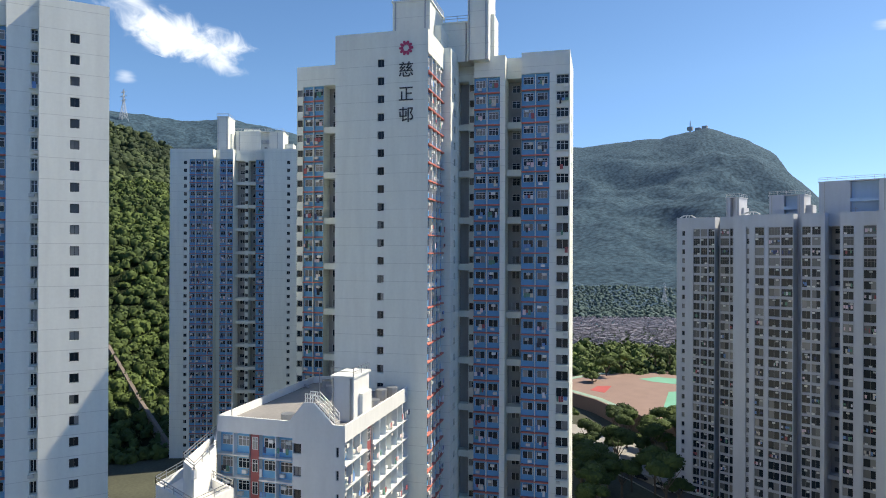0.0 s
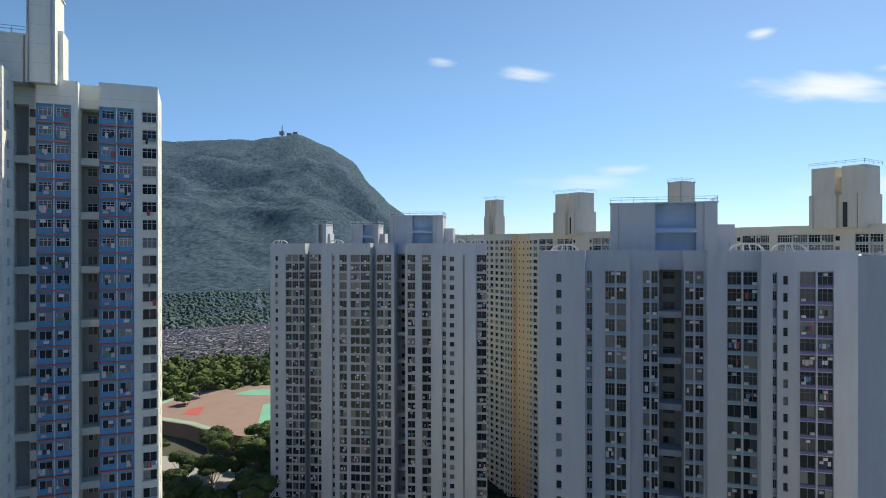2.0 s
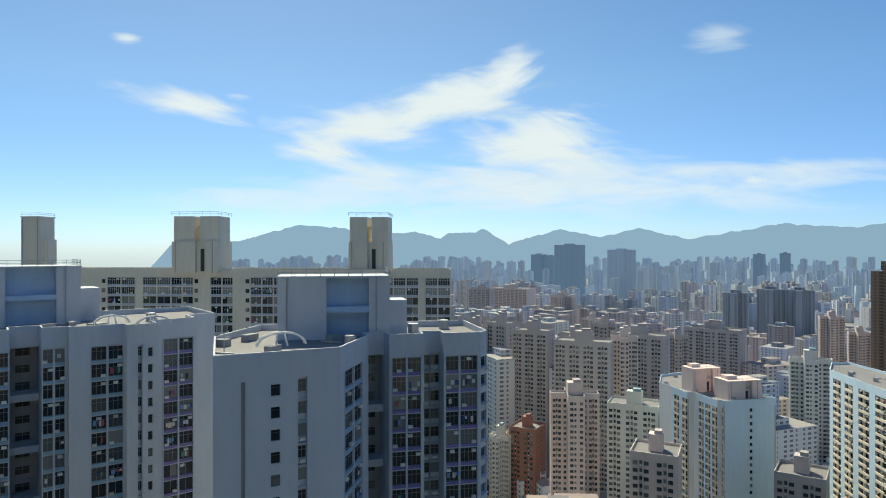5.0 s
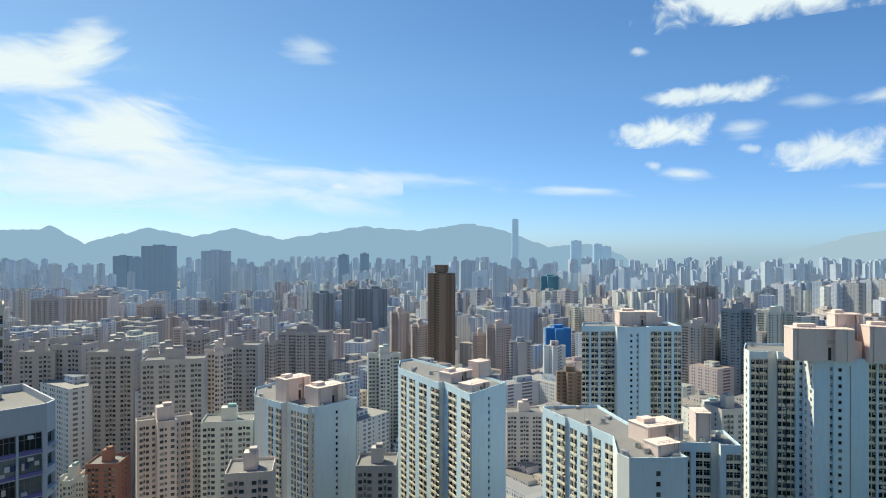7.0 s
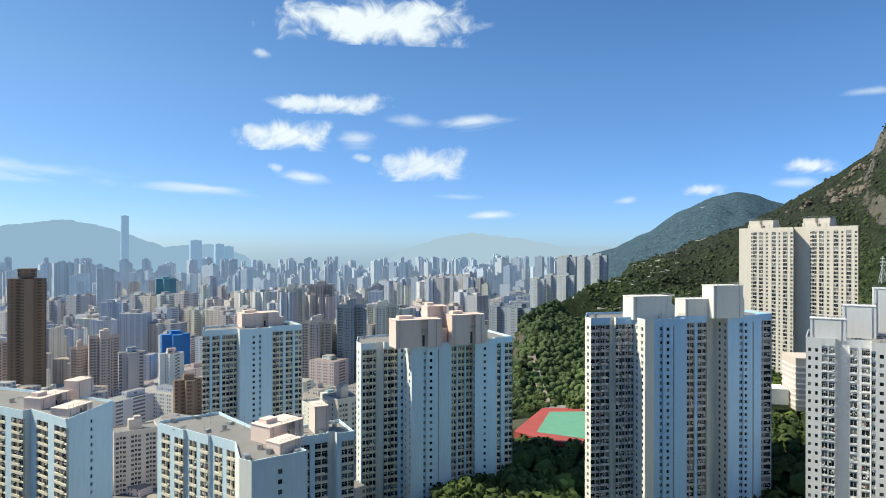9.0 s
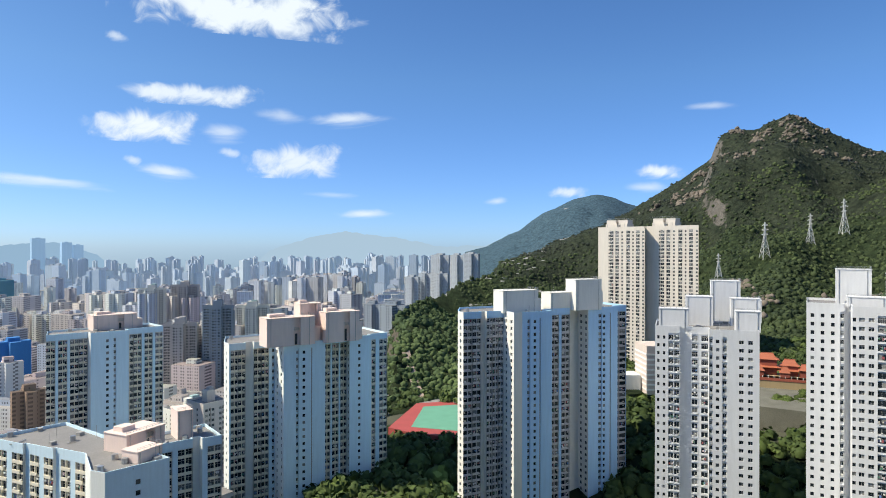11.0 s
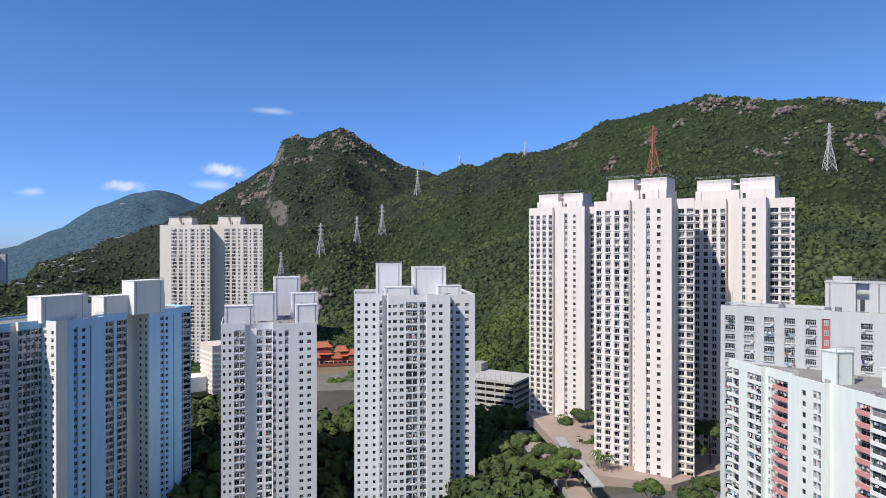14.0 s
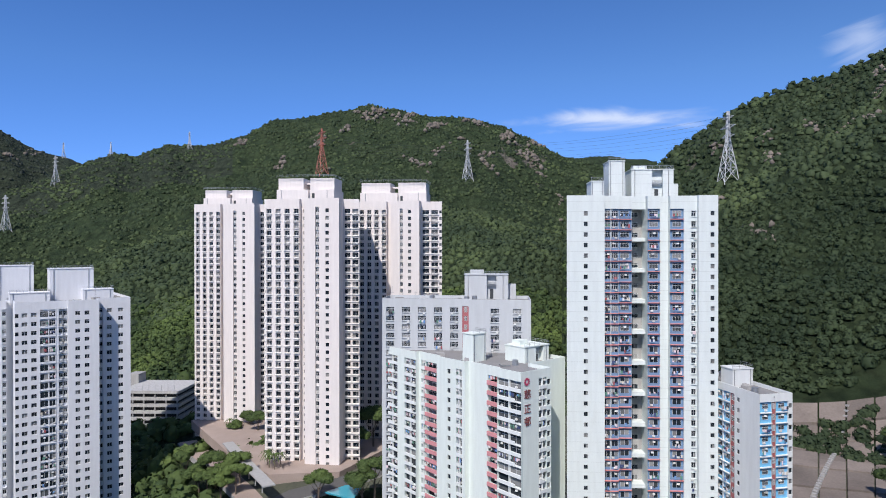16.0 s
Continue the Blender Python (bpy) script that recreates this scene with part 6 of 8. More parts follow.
# open ground in the woods: x, y, radius
CLEARINGS = [(326, -189, 20), (314, -197, 20), (301, -205, 20), (344, -216, 20), (331, -225, 20), (341, -204, 20), (310, -218, 20), (-148, 240, 24), (-138, 256, 24), (-124, 270, 24), (-112, 282, 24), (-124, 230, 24), (-108, 246, 24), (-95, 258, 24), (-149, 287, 24), (-133, 302, 24), (-119, 316, 24), (-121, 200, 9), (-107, 195, 9), (-95, 191, 9), (-86, 187, 9), (59, -301, 13), (48, -276, 13), (38, -250, 13), (29, -234, 13), (22, -217, 13), (11, -222, 13), (4, -229, 13), (-4, -230, 13), (-13, -241, 13), (17, -249, 13), (27, -251, 13), (9, -269, 13), (39, -291, 13), (51, -307, 13), (-5, -267, 13), (-17, -272, 13), (32, -289, 13), (87, -361, 34), (96, -356, 26), (77, -359, 26), (202, -378, 30), (183, -337, 26), (180, -359, 20), (273, -347, 26), (-159, -191, 11), (-170, -189, 11), (-181, -182, 11), (-185, -223, 11), (-200, -228, 11), (-222, -268, 11), (-238, -265, 11), (-259, -261, 11), (-253, -243, 11), (-279, 451, 26), (-248, 425, 26), (-224, 407, 26), (-205, 404, 26), (-188, 402, 26), (-197, 439, 26)]


def open_ground(x, y):
    return any((x - c[0]) ** 2 + (y - c[1]) ** 2 < c[2] ** 2 for c in CLEARINGS)


def scatter(zones, seed):
    """Tree places on a loose grid inside zones of bearing and distance."""
    prng = random.Random(seed)
    out = []
    for b0, b1, r0, r1, step, gaps, size in zones:
        r = r0
        while r < r1:
            db = math.degrees(step / r)
            be = b0
            while be < b1:
                rr, bb = r + prng.uniform(-0.5, 0.5) * step, be + prng.uniform(-0.5, 0.5) * db
                x, y = -math.sin(radians(bb)) * rr, math.cos(radians(bb)) * rr
                thin = math.sin(x * 0.021 + 2 * math.sin(y * 0.013)) * math.sin(y * 0.019 + 1.7 * math.sin(x * 0.016))
                if prng.random() > gaps + 0.5 * thin * gaps and free_of_towers(x, y, 3.5) and not open_ground(x, y):
                    out.append((x, y, rr, step * size * prng.uniform(0.6, 1.15) * (1.35 if prng.random() < 0.1 else 1.0), prng.random() * 6.28, prng.randrange(8), prng.uniform(0.85, 1.25)))
                be += db
            r += step * 0.9
    return out


def plant(name, zones, mat, label, seed, templates):
    pts = scatter(zones, seed)
    z = ground_height([p[0] for p in pts], [p[1] for p in pts])
    places = [(p[0], p[1], float(h) + p[3] * (0.35 if p[2] < 420 else 0.05), p[3], p[4], p[5], p[6]) for p, h in zip(pts, z)]
    return tagged(join_copies(name, templates, places, mat), label, "woodland", kind="stuff")


plant("northern_wood", [(-262, -207, 318, 425, 4.2, 0.04, 0.85), (-262, -207, 425, 520, 4.5, 0.05, 0.82)], LEAF_NORTH, "dense green wood on the northern hill, cloud shade in its colour", 17, RICH)
plant("northern_crest_wood", [(-262, -217, 522, 760, 5.6, 0.12, 0.74)], LEAF_NORTH, "green scrub and trees on the northern crest, cloud shade in their colour", 20, CLUMPS)
plant("near_wood", [(-207, -176, 318, 425, 4.2, 0.04, 0.85), (52, 100, 245, 330, 4.2, 0.05, 0.85)], LEAF, "dense broadleaf trees at the foot of the hill", 16, RICH)
plant("hillside_wood", [(-207, -176, 425, 520, 4.5, 0.05, 0.82), (-176, -130, 430, 560, 4.6, 0.05, 0.82), (52, 100, 330, 480, 4.6, 0.05, 0.82)], LEAF, "dense green broadleaf wood on the hillside", 11, CROWNS)
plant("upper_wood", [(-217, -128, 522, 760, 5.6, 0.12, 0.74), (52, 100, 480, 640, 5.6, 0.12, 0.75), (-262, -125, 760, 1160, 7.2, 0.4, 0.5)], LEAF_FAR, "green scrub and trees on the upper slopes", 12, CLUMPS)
plant("flank_wood", [(-130, -108, 430, 760, 5.2, 0.06, 0.75)], LEAF_FLANK, "green wood on the western flank, sunlight in its colour", 18, CLUMPS)
plant("peak_scrub", [(-172, -128, 1160, 1620, 9.5, 0.5, 0.36)], LEAF_PEAK, "scrub on the rocky peak, greyed with painted haze", 15, CLUMPS)
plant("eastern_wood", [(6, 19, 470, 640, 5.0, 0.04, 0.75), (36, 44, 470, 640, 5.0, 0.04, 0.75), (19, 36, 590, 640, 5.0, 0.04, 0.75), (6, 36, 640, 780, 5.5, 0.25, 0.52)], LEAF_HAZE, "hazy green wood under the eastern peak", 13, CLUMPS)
plant("valley_wood", [(-178, -112, 205, 440, 6.4, 0.10, 0.85), (14, 44, 345, 425, 6.0, 0.15, 0.75), (-110, -58, 330, 620, 16.0, 0.80, 0.6), (-78, -71, 380, 520, 8.0, 0.35, 0.7), (-99, -94, 380, 640, 9.0, 0.5, 0.6)], LEAF, "dark green trees between the towers", 14, CROWNS)


ROCK = material("weathered_granite", (0.17, 0.145, 0.12), rough=0.95, grain=0.35, stain=0.5, scale=0.6, vary=0.35)


def boulder_template(seed):
    """An angular rock of radius 1."""
    bm = bmesh.new()
    bmesh.ops.create_icosphere(bm, subdivisions=1, radius=1.0)
    for v in bm.verts:
        k = 1 + 0.55 * noise.noise(v.co * 1.3 + Vector((seed * 5.1, 2, 0)))
        v.co = Vector((v.co.x * k * 1.2, v.co.y * k * 1.2, v.co.z * k))
    bm.verts.index_update()
    V, F = np.array([tuple(v.co) for v in bm.verts]), np.array([[v.index for v in f.verts] for f in bm.faces])
    bm.free()
    return V, F


def outcrops(name, zones, label, seed):
    """Patches of bare rock that break through the scrub: bearing, distance, spread, count, size."""
    r = random.Random(seed)
    pts = []
    for b0, b1, r0, r1, patches, count, size in zones:
        for _ in range(patches):
            be, rr = r.uniform(b0, b1), r.uniform(r0, r1)
            tilt = r.uniform(-0.5, 0.5)
            for _ in range(int(count * r.uniform(0.4, 1.6))):
                dr, ds = r.gauss(0, 1) * size * 4.5, r.gauss(0, 1) * size * 2.2
                rk, bk = rr + dr, be + math.degrees((ds + tilt * dr) / rr)
                pts.append((-math.sin(radians(bk)) * rk, math.cos(radians(bk)) * rk, size * r.uniform(0.5, 1.5)))
    z = ground_height([p[0] for p in pts], [p[1] for p in pts])
    places = [(p[0], p[1], float(h) + p[2] * 0.45, p[2], r.random() * 6.28, r.randrange(6), r.uniform(0.7, 1.5)) for p, h in zip(pts, z)]
    return tagged(join_copies(name, [boulder_template(k) for k in range(6)], places, ROCK), label, "rocks", kind="stuff")


outcrops("rock_outcrops", [(-222, -172, 880, 1130, 34, 16, 2.3), (-200, -180, 1000, 1130, 10, 18, 2.6), (-240, -212, 430, 700, 26, 12, 1.6), (-160, -140, 1200, 1580, 46, 16, 2.6),
                           (-153, -147, 1480, 1590, 12, 24, 2.4), (-160, -146, 640, 760, 5, 18, 2.4), (64, 92, 420, 600, 5, 8, 1.6)], "bare brown grey granite outcrops on the slopes", 61)


def limb_ring(p, r, n=7):
    return [(p[0] + r * math.cos(6.2832 * i / n), p[1] + r * math.sin(6.2832 * i / n), p[2]) for i in range(n)]


def tree(name, seed, height, spread, label):
    """A tapered trunk with limbs and a crown of loose leaf clumps."""
    r = random.Random(seed)
    ob = root(name, (0, 0, 0), label, "tree", "trees of the estate")
    b = Builder()
    z = height * 0.5
    b.hexa(limb_ring((0, 0, 0), 0.32), limb_ring((0.1, 0.05, z), 0.2), BARK)
    for i in range(5):
        a = i * 1.256 + r.random()
        p, q = Vector((0.08, 0.04, z * (0.6 + 0.08 * i))), Vector((math.cos(a) * spread * 0.55, math.sin(a) * spread * 0.55, height * (0.68 + 0.05 * i)))
        b.hexa(limb_ring(p, 0.13, 5), limb_ring(q, 0.05, 5), BARK)
    b.part("trunk", ob)
    places = []
    for i in range(11):
        a, k = r.random() * 6.28, math.sqrt(r.random()) * spread * 0.62
        rad = spread * r.uniform(0.32, 0.5)
        places.append((math.cos(a) * k, math.sin(a) * k, height * 0.62 + (1 - k / spread) * height * 0.3 * r.uniform(0.6, 1.1), rad, r.random() * 6, r.randrange(5), r.uniform(0.7, 1.0)))
    cr = join_copies("crown", [crown_template(seed * 5 + k, 190, 2, 0.8, 0.76, 0.11) for k in range(3)], places, LEAF)
    cr.parent = ob
    return ob


def palm(name, label):
    ob = root(name, (0, 0, 0), label, "palm", "palms on the plaza")
    b = Builder()
    b.hexa(limb_ring((0, 0, 0), 0.22), limb_ring((0.15, 0, 8), 0.14), BARK)
    b.part("trunk", ob)
    f = Builder()
    for i in range(13):
        a = i * 2.4
        d, s = Vector((math.cos(a), math.sin(a), 0)), Vector((-math.sin(a), math.cos(a), 0))
        prev = Vector((0.15, 0, 8))
        up = 0.9 - 0.1 * (i % 5)
        for k in range(1, 5):
            nxt = Vector((0.15, 0, 8)) + d * (0.8 * k) + Vector((0, 0, up * k - 0.26 * k * k))
            w0, w1 = 0.34 * (1 - (k - 1) / 5), 0.34 * (1 - k / 5)
            f.face([prev - s * w0, nxt - s * w1, nxt + s * w1, prev + s * w0], LEAF)
            prev = nxt
    f.part("crown", ob)
    return ob


TREES = [tree("tree", 31, 11.0, 5.2, "broad green estate tree with a spreading crown"), tree("tree", 32, 13.0, 5.8, "tall leafy green estate tree"), tree("tree", 33, 8.5, 4.6, "round bushy green estate tree")]
PALM = palm("palm_tree", "slender palm tree with a feathery crown")


def stand(model, x, y, k, turn):
    z = float(ground_height(x, y))
    ob = copy_thing(model, pose(x, y, z - 0.2, 0, 0, turn))
    ob.scale = (k, k, k)
    return ob


prng = random.Random(41)
NEAR_TREES = [(197, -343), (188, -340), (188, -352), (179, -348), (179, -361), (195, -346), (186, -345), (182, -357), (-124, 232), (-107, 234), (-124, 224), (-110, 224), (-97, 222), (-90, 221), (-142, 221), (-100, 229), (-104, 190), (-94, 200), (-113, 186), (-108, 175), (-102, 174), (-93, 179), (-87, 182), (47, -242), (42, -236), (53, -255), (36, -227), (31, -237), (-111, 210), (-111, 201), (-103, 204), (-98, 204), (-99, 216), (-90, 203), (-102, 170), (-96, 164), (-96, 157), (-96, 170), (-93, 173), (-88, 149), (-77, 168), (-77, 176), (-105, 215), (-119, 197), (-164, 276), (-167, 294), (-165, 306), (-161, 316), (-156, 326), (-150, 331), (40, -295), (35, -299), (30, -289), (-7, -255), (-10, -248), (-18, -257), (3, -213), (-11, -208), (-15, -210), (35, -235), (40, -241), (31, -226), (46, -242), (-197, -193), (-231, -225), (-207, -196)]
for i, (x, y) in enumerate(NEAR_TREES):
    stand(TREES[i % 3], x, y, prng.uniform(0.95, 1.45), prng.random() * 360)
PALMS = [(21, -239), (19, -237), (17, -239), (22, -242), (44, -302), (43, -308)]
for x, y in PALMS:
    stand(PALM, x, y, prng.uniform(0.85, 1.15), prng.random() * 360)
for model in (*TREES, PALM):
    model.location = (0, 0, -60)

# ---- roads, courts and small works ----
ASPHALT = material("asphalt", (0.09, 0.088, 0.085), rough=0.9, grain=0.15, stain=0.25)
PAVING = material("pink_grey_paving", (0.34, 0.27, 0.23), rough=0.85, grain=0.15, stain=0.3)
COURT_RED = material("red_court_paint", (0.40, 0.075, 0.07), rough=0.8, grain=0.1, stain=0.2)
COURT_GREEN = material("green_court_paint", (0.13, 0.36, 0.25), rough=0.8, grain=0.1, stain=0.2)
TRACK_BROWN = material("brown_track", (0.25, 0.17, 0.14), rough=0.9, grain=0.15, stain=0.25)
BORDER = material("pale_green_border", (0.24, 0.36, 0.28), rough=0.85, grain=0.15, stain=0.3)
YARD_PALE = material("pale_concrete_yard", (0.30, 0.29, 0.27), rough=0.9, grain=0.15, stain=0.35)
LINE = material("white_line_paint", (0.75, 0.75, 0.72), rough=0.7)
SLOPE = material("sprayed_slope_concrete", (0.19, 0.158, 0.135), rough=0.95, grain=0.3, stain=0.55, scale=0.5, vary=0.22)
YARD = material("bare_grey_yard", (0.17, 0.17, 0.14), rough=0.95, grain=0.3, stain=0.5)
GRAVE = material("pale_grave_stone", (0.30, 0.28, 0.30), rough=0.8, vary=0.4)
TILE_RED = material("glazed_orange_roof_tile", (0.42, 0.13, 0.07), rough=0.5, grain=0.15)
WATER = material("pool_water", (0.06, 0.33, 0.42), rough=0.1, grain=0.1)
SEA = material("harbour_water", (0.35, 0.48, 0.58), rough=0.25, grain=0.05)


def over_ground(x, y, lift=0.0):
    return float(ground_height(x, y)) + lift


def ribbon(name, pts, width, mat, label, category, lift=0.35, thick=0.5):
    """A road or path along a line, laid on the ground with a solid edge."""
    P = [Vector(p) for p in pts]
    fine = []
    for a, b in zip(P, P[1:]):
        n = max(1, int((b - a).length / 8))
        fine += [a.lerp(b, i / n) for i in range(n)]
    fine.append(P[-1])
    b = Builder()
    rows = []
    for i, p in enumerate(fine):
        d = (fine[min(i + 1, len(fine) - 1)] - fine[max(i - 1, 0)]).normalized()
        s = Vector((d.y, -d.x)) * width / 2
        z = max(over_ground(*p), over_ground(*(p + s)), over_ground(*(p - s))) + lift
        rows.append(((p - s).to_3d() + Vector((0, 0, z)), (p + s).to_3d() + Vector((0, 0, z))))
    dn = Vector((0, 0, -thick - 3))
    for (a, c), (e, g) in zip(rows, rows[1:]):
        b.face([a, c, g, e], mat)
        b.face([c, c + dn, g + dn, g], CONCRETE)
        b.face([a + dn, a, e, e + dn], CONCRETE)
    return tagged(b.part(name), label, category, kind="structure")


def pad(name, ring, z, mat, label, category, deep=4.0):
    b = Builder((ring[0][0], ring[0][1], z))
    b.hexa([(x, y, z - deep) for x, y in ring], [(x, y, z) for x, y in ring], mat)
    return tagged(b.part(name), label, category, kind="structure")



def covered_walk(pts, z):
    """A flat white walkway roof on posts."""
    ob = root("covered_walkway", (pts[0][0], pts[0][1], z), "white flat-roofed covered walkway on posts", "walkway")
    b = Builder((pts[0][0], pts[0][1], z))
    P = [Vector(p) for p in pts]
    rows = []
    for i, p in enumerate(P):
        d = (P[min(i + 1, len(P) - 1)] - P[max(i - 1, 0)]).normalized()
        s = Vector((d.y, -d.x)) * 2.0
        rows.append((p - s, p + s))
    for (a, c), (e, g) in zip(rows, rows[1:]):
        b.hexa([(q.x, q.y, z) for q in (a, c, g, e)], [(q.x, q.y, z + 0.4) for q in (a, c, g, e)], CONCRETE)
    b.part("canopy", ob)
    for a, c in zip(P, P[1:]):
        n = int((c - a).length / 6)
        for i in range(n):
            q = a.lerp(c, i / max(1, n))
            k = Builder((pts[0][0], pts[0][1], z))
            k.box((q.x, q.y, z - 2.2), (0.35, 0.35, 4.4), CONCRETE)
            k.part("post", ob)


DECK = material("stained_deck_concrete", (0.48, 0.475, 0.46), grain=0.15, stain=0.45, streak=True)


def car_park(x, y, z, turn):
    """A multi-storey car park: slabs, parapets, columns and a stair tower."""
    t = radians(turn)
    ob = root("car_park", (x, y, z), "grey concrete multi-storey car park with open decks", "car park")
    o = (x, y, z)
    c, s = math.cos(t), math.sin(t)
    # added near-black block that stands in for the shade inside the decks
    inner = Builder(o)
    inner.box((x, y, z + 9), (26, 22, 18), material("deck_shade_black", (0.03, 0.03, 0.03)), t)
    inner.part("core", ob)
    for i in range(6):
        k = Builder(o)
        k.box((x, y, z + i * 3.3 + 1.2), (30, 26, 1.35), DECK, t)
        k.part("deck", ob)
    for i in range(6):
        for v in (-12.6, 12.6):
            k = Builder(o)
            u = -14 + i * 5.6
            k.box((x + c * u - s * v, y + s * u + c * v, z + 8), (0.6, 0.6, 17), CONCRETE, t)
            k.part("column", ob)
    k = Builder(o)
    u, v = -17.5, 9
    k.box((x + c * u - s * v, y + s * u + c * v, z + 11), (6, 8, 24), CONCRETE, t)
    k.part("stair_tower", ob)
    k = Builder(o)
    u, v = -24, 2
    k.box((x + c * u - s * v, y + s * u + c * v, z + 6), (9, 18, 13), DECK, t)
    k.part("annexe", ob)
    r = Builder(o)
    for j in range(9):
        u, v = -13 + j * 3.2, -12.7
        p = (x + c * u - s * v, y + s * u + c * v, z + 18.4)
        r.beam(p, (p[0], p[1], p[2] + 3), 0.12, METAL)
    r.part("fence", ob)


def hip_roof(b, x, y, z, w, d, h, t, mat):
    """A swept Chinese roof: eaves that flare up at the corners."""
    c, s = math.cos(t), math.sin(t)

    def at(u, v, k):
        return (x + c * u - s * v, y + s * u + c * v, k)

    eave = [(-w / 2, -d / 2), (w / 2, -d / 2), (w / 2, d / 2), (-w / 2, d / 2)]
    low = [at(u, v, z + 0.5) for u, v in eave]
    mid = [at(u * 0.7, v * 0.6, z + h * 0.4) for u, v in eave]
    top = [at(u * 0.5, v * 0.12, z + h) for u, v in eave]
    b.hexa([(p[0], p[1], p[2] - 0.4) for p in low], mid, mat)
    b.hexa(mid, top, mat)
    b.box((x, y, z + h + 0.2), (w * 0.54, 0.5, 0.5), mat, t)


def temple(x, y, z, turn):
    t = radians(turn)
    ob = root("temple", (x, y, z), "red walled temple with swept orange tile roofs", "temple")
    o = (x, y, z)
    c, s = math.cos(t), math.sin(t)
    red = paint("temple_red_wall", (0.34, 0.09, 0.06))
    b = Builder(o)
    b.box((x, y, z - 2), (36, 18, 6), paint("temple_terrace", (0.40, 0.30, 0.17)), t)
    b.box((x + s * 6, y - c * 6, z + 0.2), (37, 6.5, 1.6), red, t)
    b.part("terrace", ob)
    for u, v, w, d, h, k in ((-9, 4, 13, 8, 9, 10.5), (3, 3, 11, 7, 6, 8.0), (11, 0, 8, 6, 4, 6.0), (-14, -3, 7, 5, 3, 5.0), (0, -4, 6, 4, 2.5, 4.5)):
        q = (x + c * u - s * v, y + s * u + c * v)
        b = Builder(o)
        b.box((q[0], q[1], z + 1 + h / 2), (w * 0.8, d * 0.8, h), red, t)
        b.part("hall", ob)
        b = Builder(o)
        hip_roof(b, q[0], q[1], z + 1 + h, w, d, 3.4, t, TILE_RED)
        b.part("roof", ob)
        if h > 5:
            b = Builder(o)
            hip_roof(b, q[0], q[1], z + 1 + h * 0.5, w * 1.25, d * 1.35, 2.0, t, TILE_RED)
            b.part("lower_roof", ob)
    b = Builder(o)
    for i in range(13):
        u, v = -18 + i * 3, -9
        q = (x + c * u - s * v, y + s * u + c * v)
        b.box((q[0], q[1], z + 1.6), (0.3, 0.3, 1.4), WHITE, t)
    b.part("balustrade", ob)


def podium(x, y, z, turn):
    """The pale lower block at the foot of the cream twins."""
    t = radians(turn)
    ob = root("podium_block", (x, y, z), "pale pink podium block with white terraces", "building")
    o = (x, y, z)
    c, s = math.cos(t), math.sin(t)
    b = Builder(o)
    b.box((x, y, z + 11), (14, 22, 30), PINK_PALE, t)
    b.part("wall", ob)
    for i in range(8):
        k = Builder(o)
        k.box((x, y, z - 1 + i * 3.1), (14.6, 22.6, 0.9), WHITE, t)
        k.part("ledge", ob)
    k = Builder(o)
    u, v = -16, 4
    k.box((x + c * u - s * v, y + s * u + c * v, z + 2), (16, 14, 9), WHITE, t)
    k.part("annexe", ob)


PINK_PALE = paint("pale_pink_wall", (0.66, 0.56, 0.50))


def slope_panels(ring):
    """A sprayed concrete slope in panels, with ribs and a stepped drain."""
    P = [Vector(p) for p in ring]
    ob = tagged(new("slope_works"), "brown grey concrete slope in panels with a stepped drain", "slope", kind="structure")
    ob.location = (P[0].x, P[0].y, 14)
    n, m = 4, 10
    for i in range(n):
        for j in range(m):
            b = Builder(ob.location)
            q = []
            for di, dj in ((0, 0), (1, 0), (1, 1), (0, 1)):
                u, v = (i + 0.03 + 0.94 * di) / n, (j + 0.03 + 0.94 * dj) / m
                p = P[0].lerp(P[1], u).lerp(P[3].lerp(P[2], u), v)
                q.append((p.x, p.y, over_ground(p.x, p.y) + 0.9 + 0.5 * (j % 2) + 0.15 * ((i * 7 + j * 3) % 3)))
            b.hexa([(x, y, z - 3) for x, y, z in q], q, SLOPE)
            b.part("slope_panel", ob)
    b = Builder(ob.location)
    for j in range(40):
        v = j / 40
        p = P[0].lerp(P[3], v)
        r = P[1].lerp(P[2], v)
        a = p.lerp(r, 0.12 + 0.4 * v)
        z = over_ground(a.x, a.y) + 1.6
        b.box((a.x, a.y, z), (1.3, 1.6, 0.8), CONCRETE, 0.3 + 0.2 * (j % 2))
    b.part("stepped_drain", ob)


def graves(x, y, bearings=(-9.0, 6.5), depth=(-52, 120)):
    """Terraces of small pale graves on the slope."""
    prng = random.Random(77)
    b = Builder((x, y, 0))
    be0, r0 = bearing_of(x, y), math.hypot(x, y)
    for i in range(5200):
        be, r = be0 + prng.uniform(*bearings), r0 + prng.uniform(*depth)
        px, py = -math.sin(radians(be)) * r, math.cos(radians(be)) * r
        k = prng.uniform(0.6, 1.8)
        b.box((px, py, over_ground(px, py) + k * 0.35), (k, k * 0.7, k * 0.9), GRAVE, radians(be), False)
    ob = b.part("grave_terraces")
    return tagged(ob, "terraces of small pale grey graves on the slope", "cemetery", kind="stuff")


def retaining_wall(pts):
    b = Builder((pts[0][0], pts[0][1], 0))
    for p, q in zip(pts, pts[1:]):
        p, q = Vector(p), Vector(q)
        d = (q - p).normalized()
        s = Vector((d.y, -d.x)) * 0.6
        ring = [p - s, p + s, q + s, q - s]
        b.hexa([(k.x, k.y, -6) for k in ring], [(k.x, k.y, over_ground(k.x, k.y) + 4) for k in ring], SLOPE)
    return tagged(b.part("retaining_wall"), "tan sprayed concrete retaining wall under the wood", "wall", kind="structure")


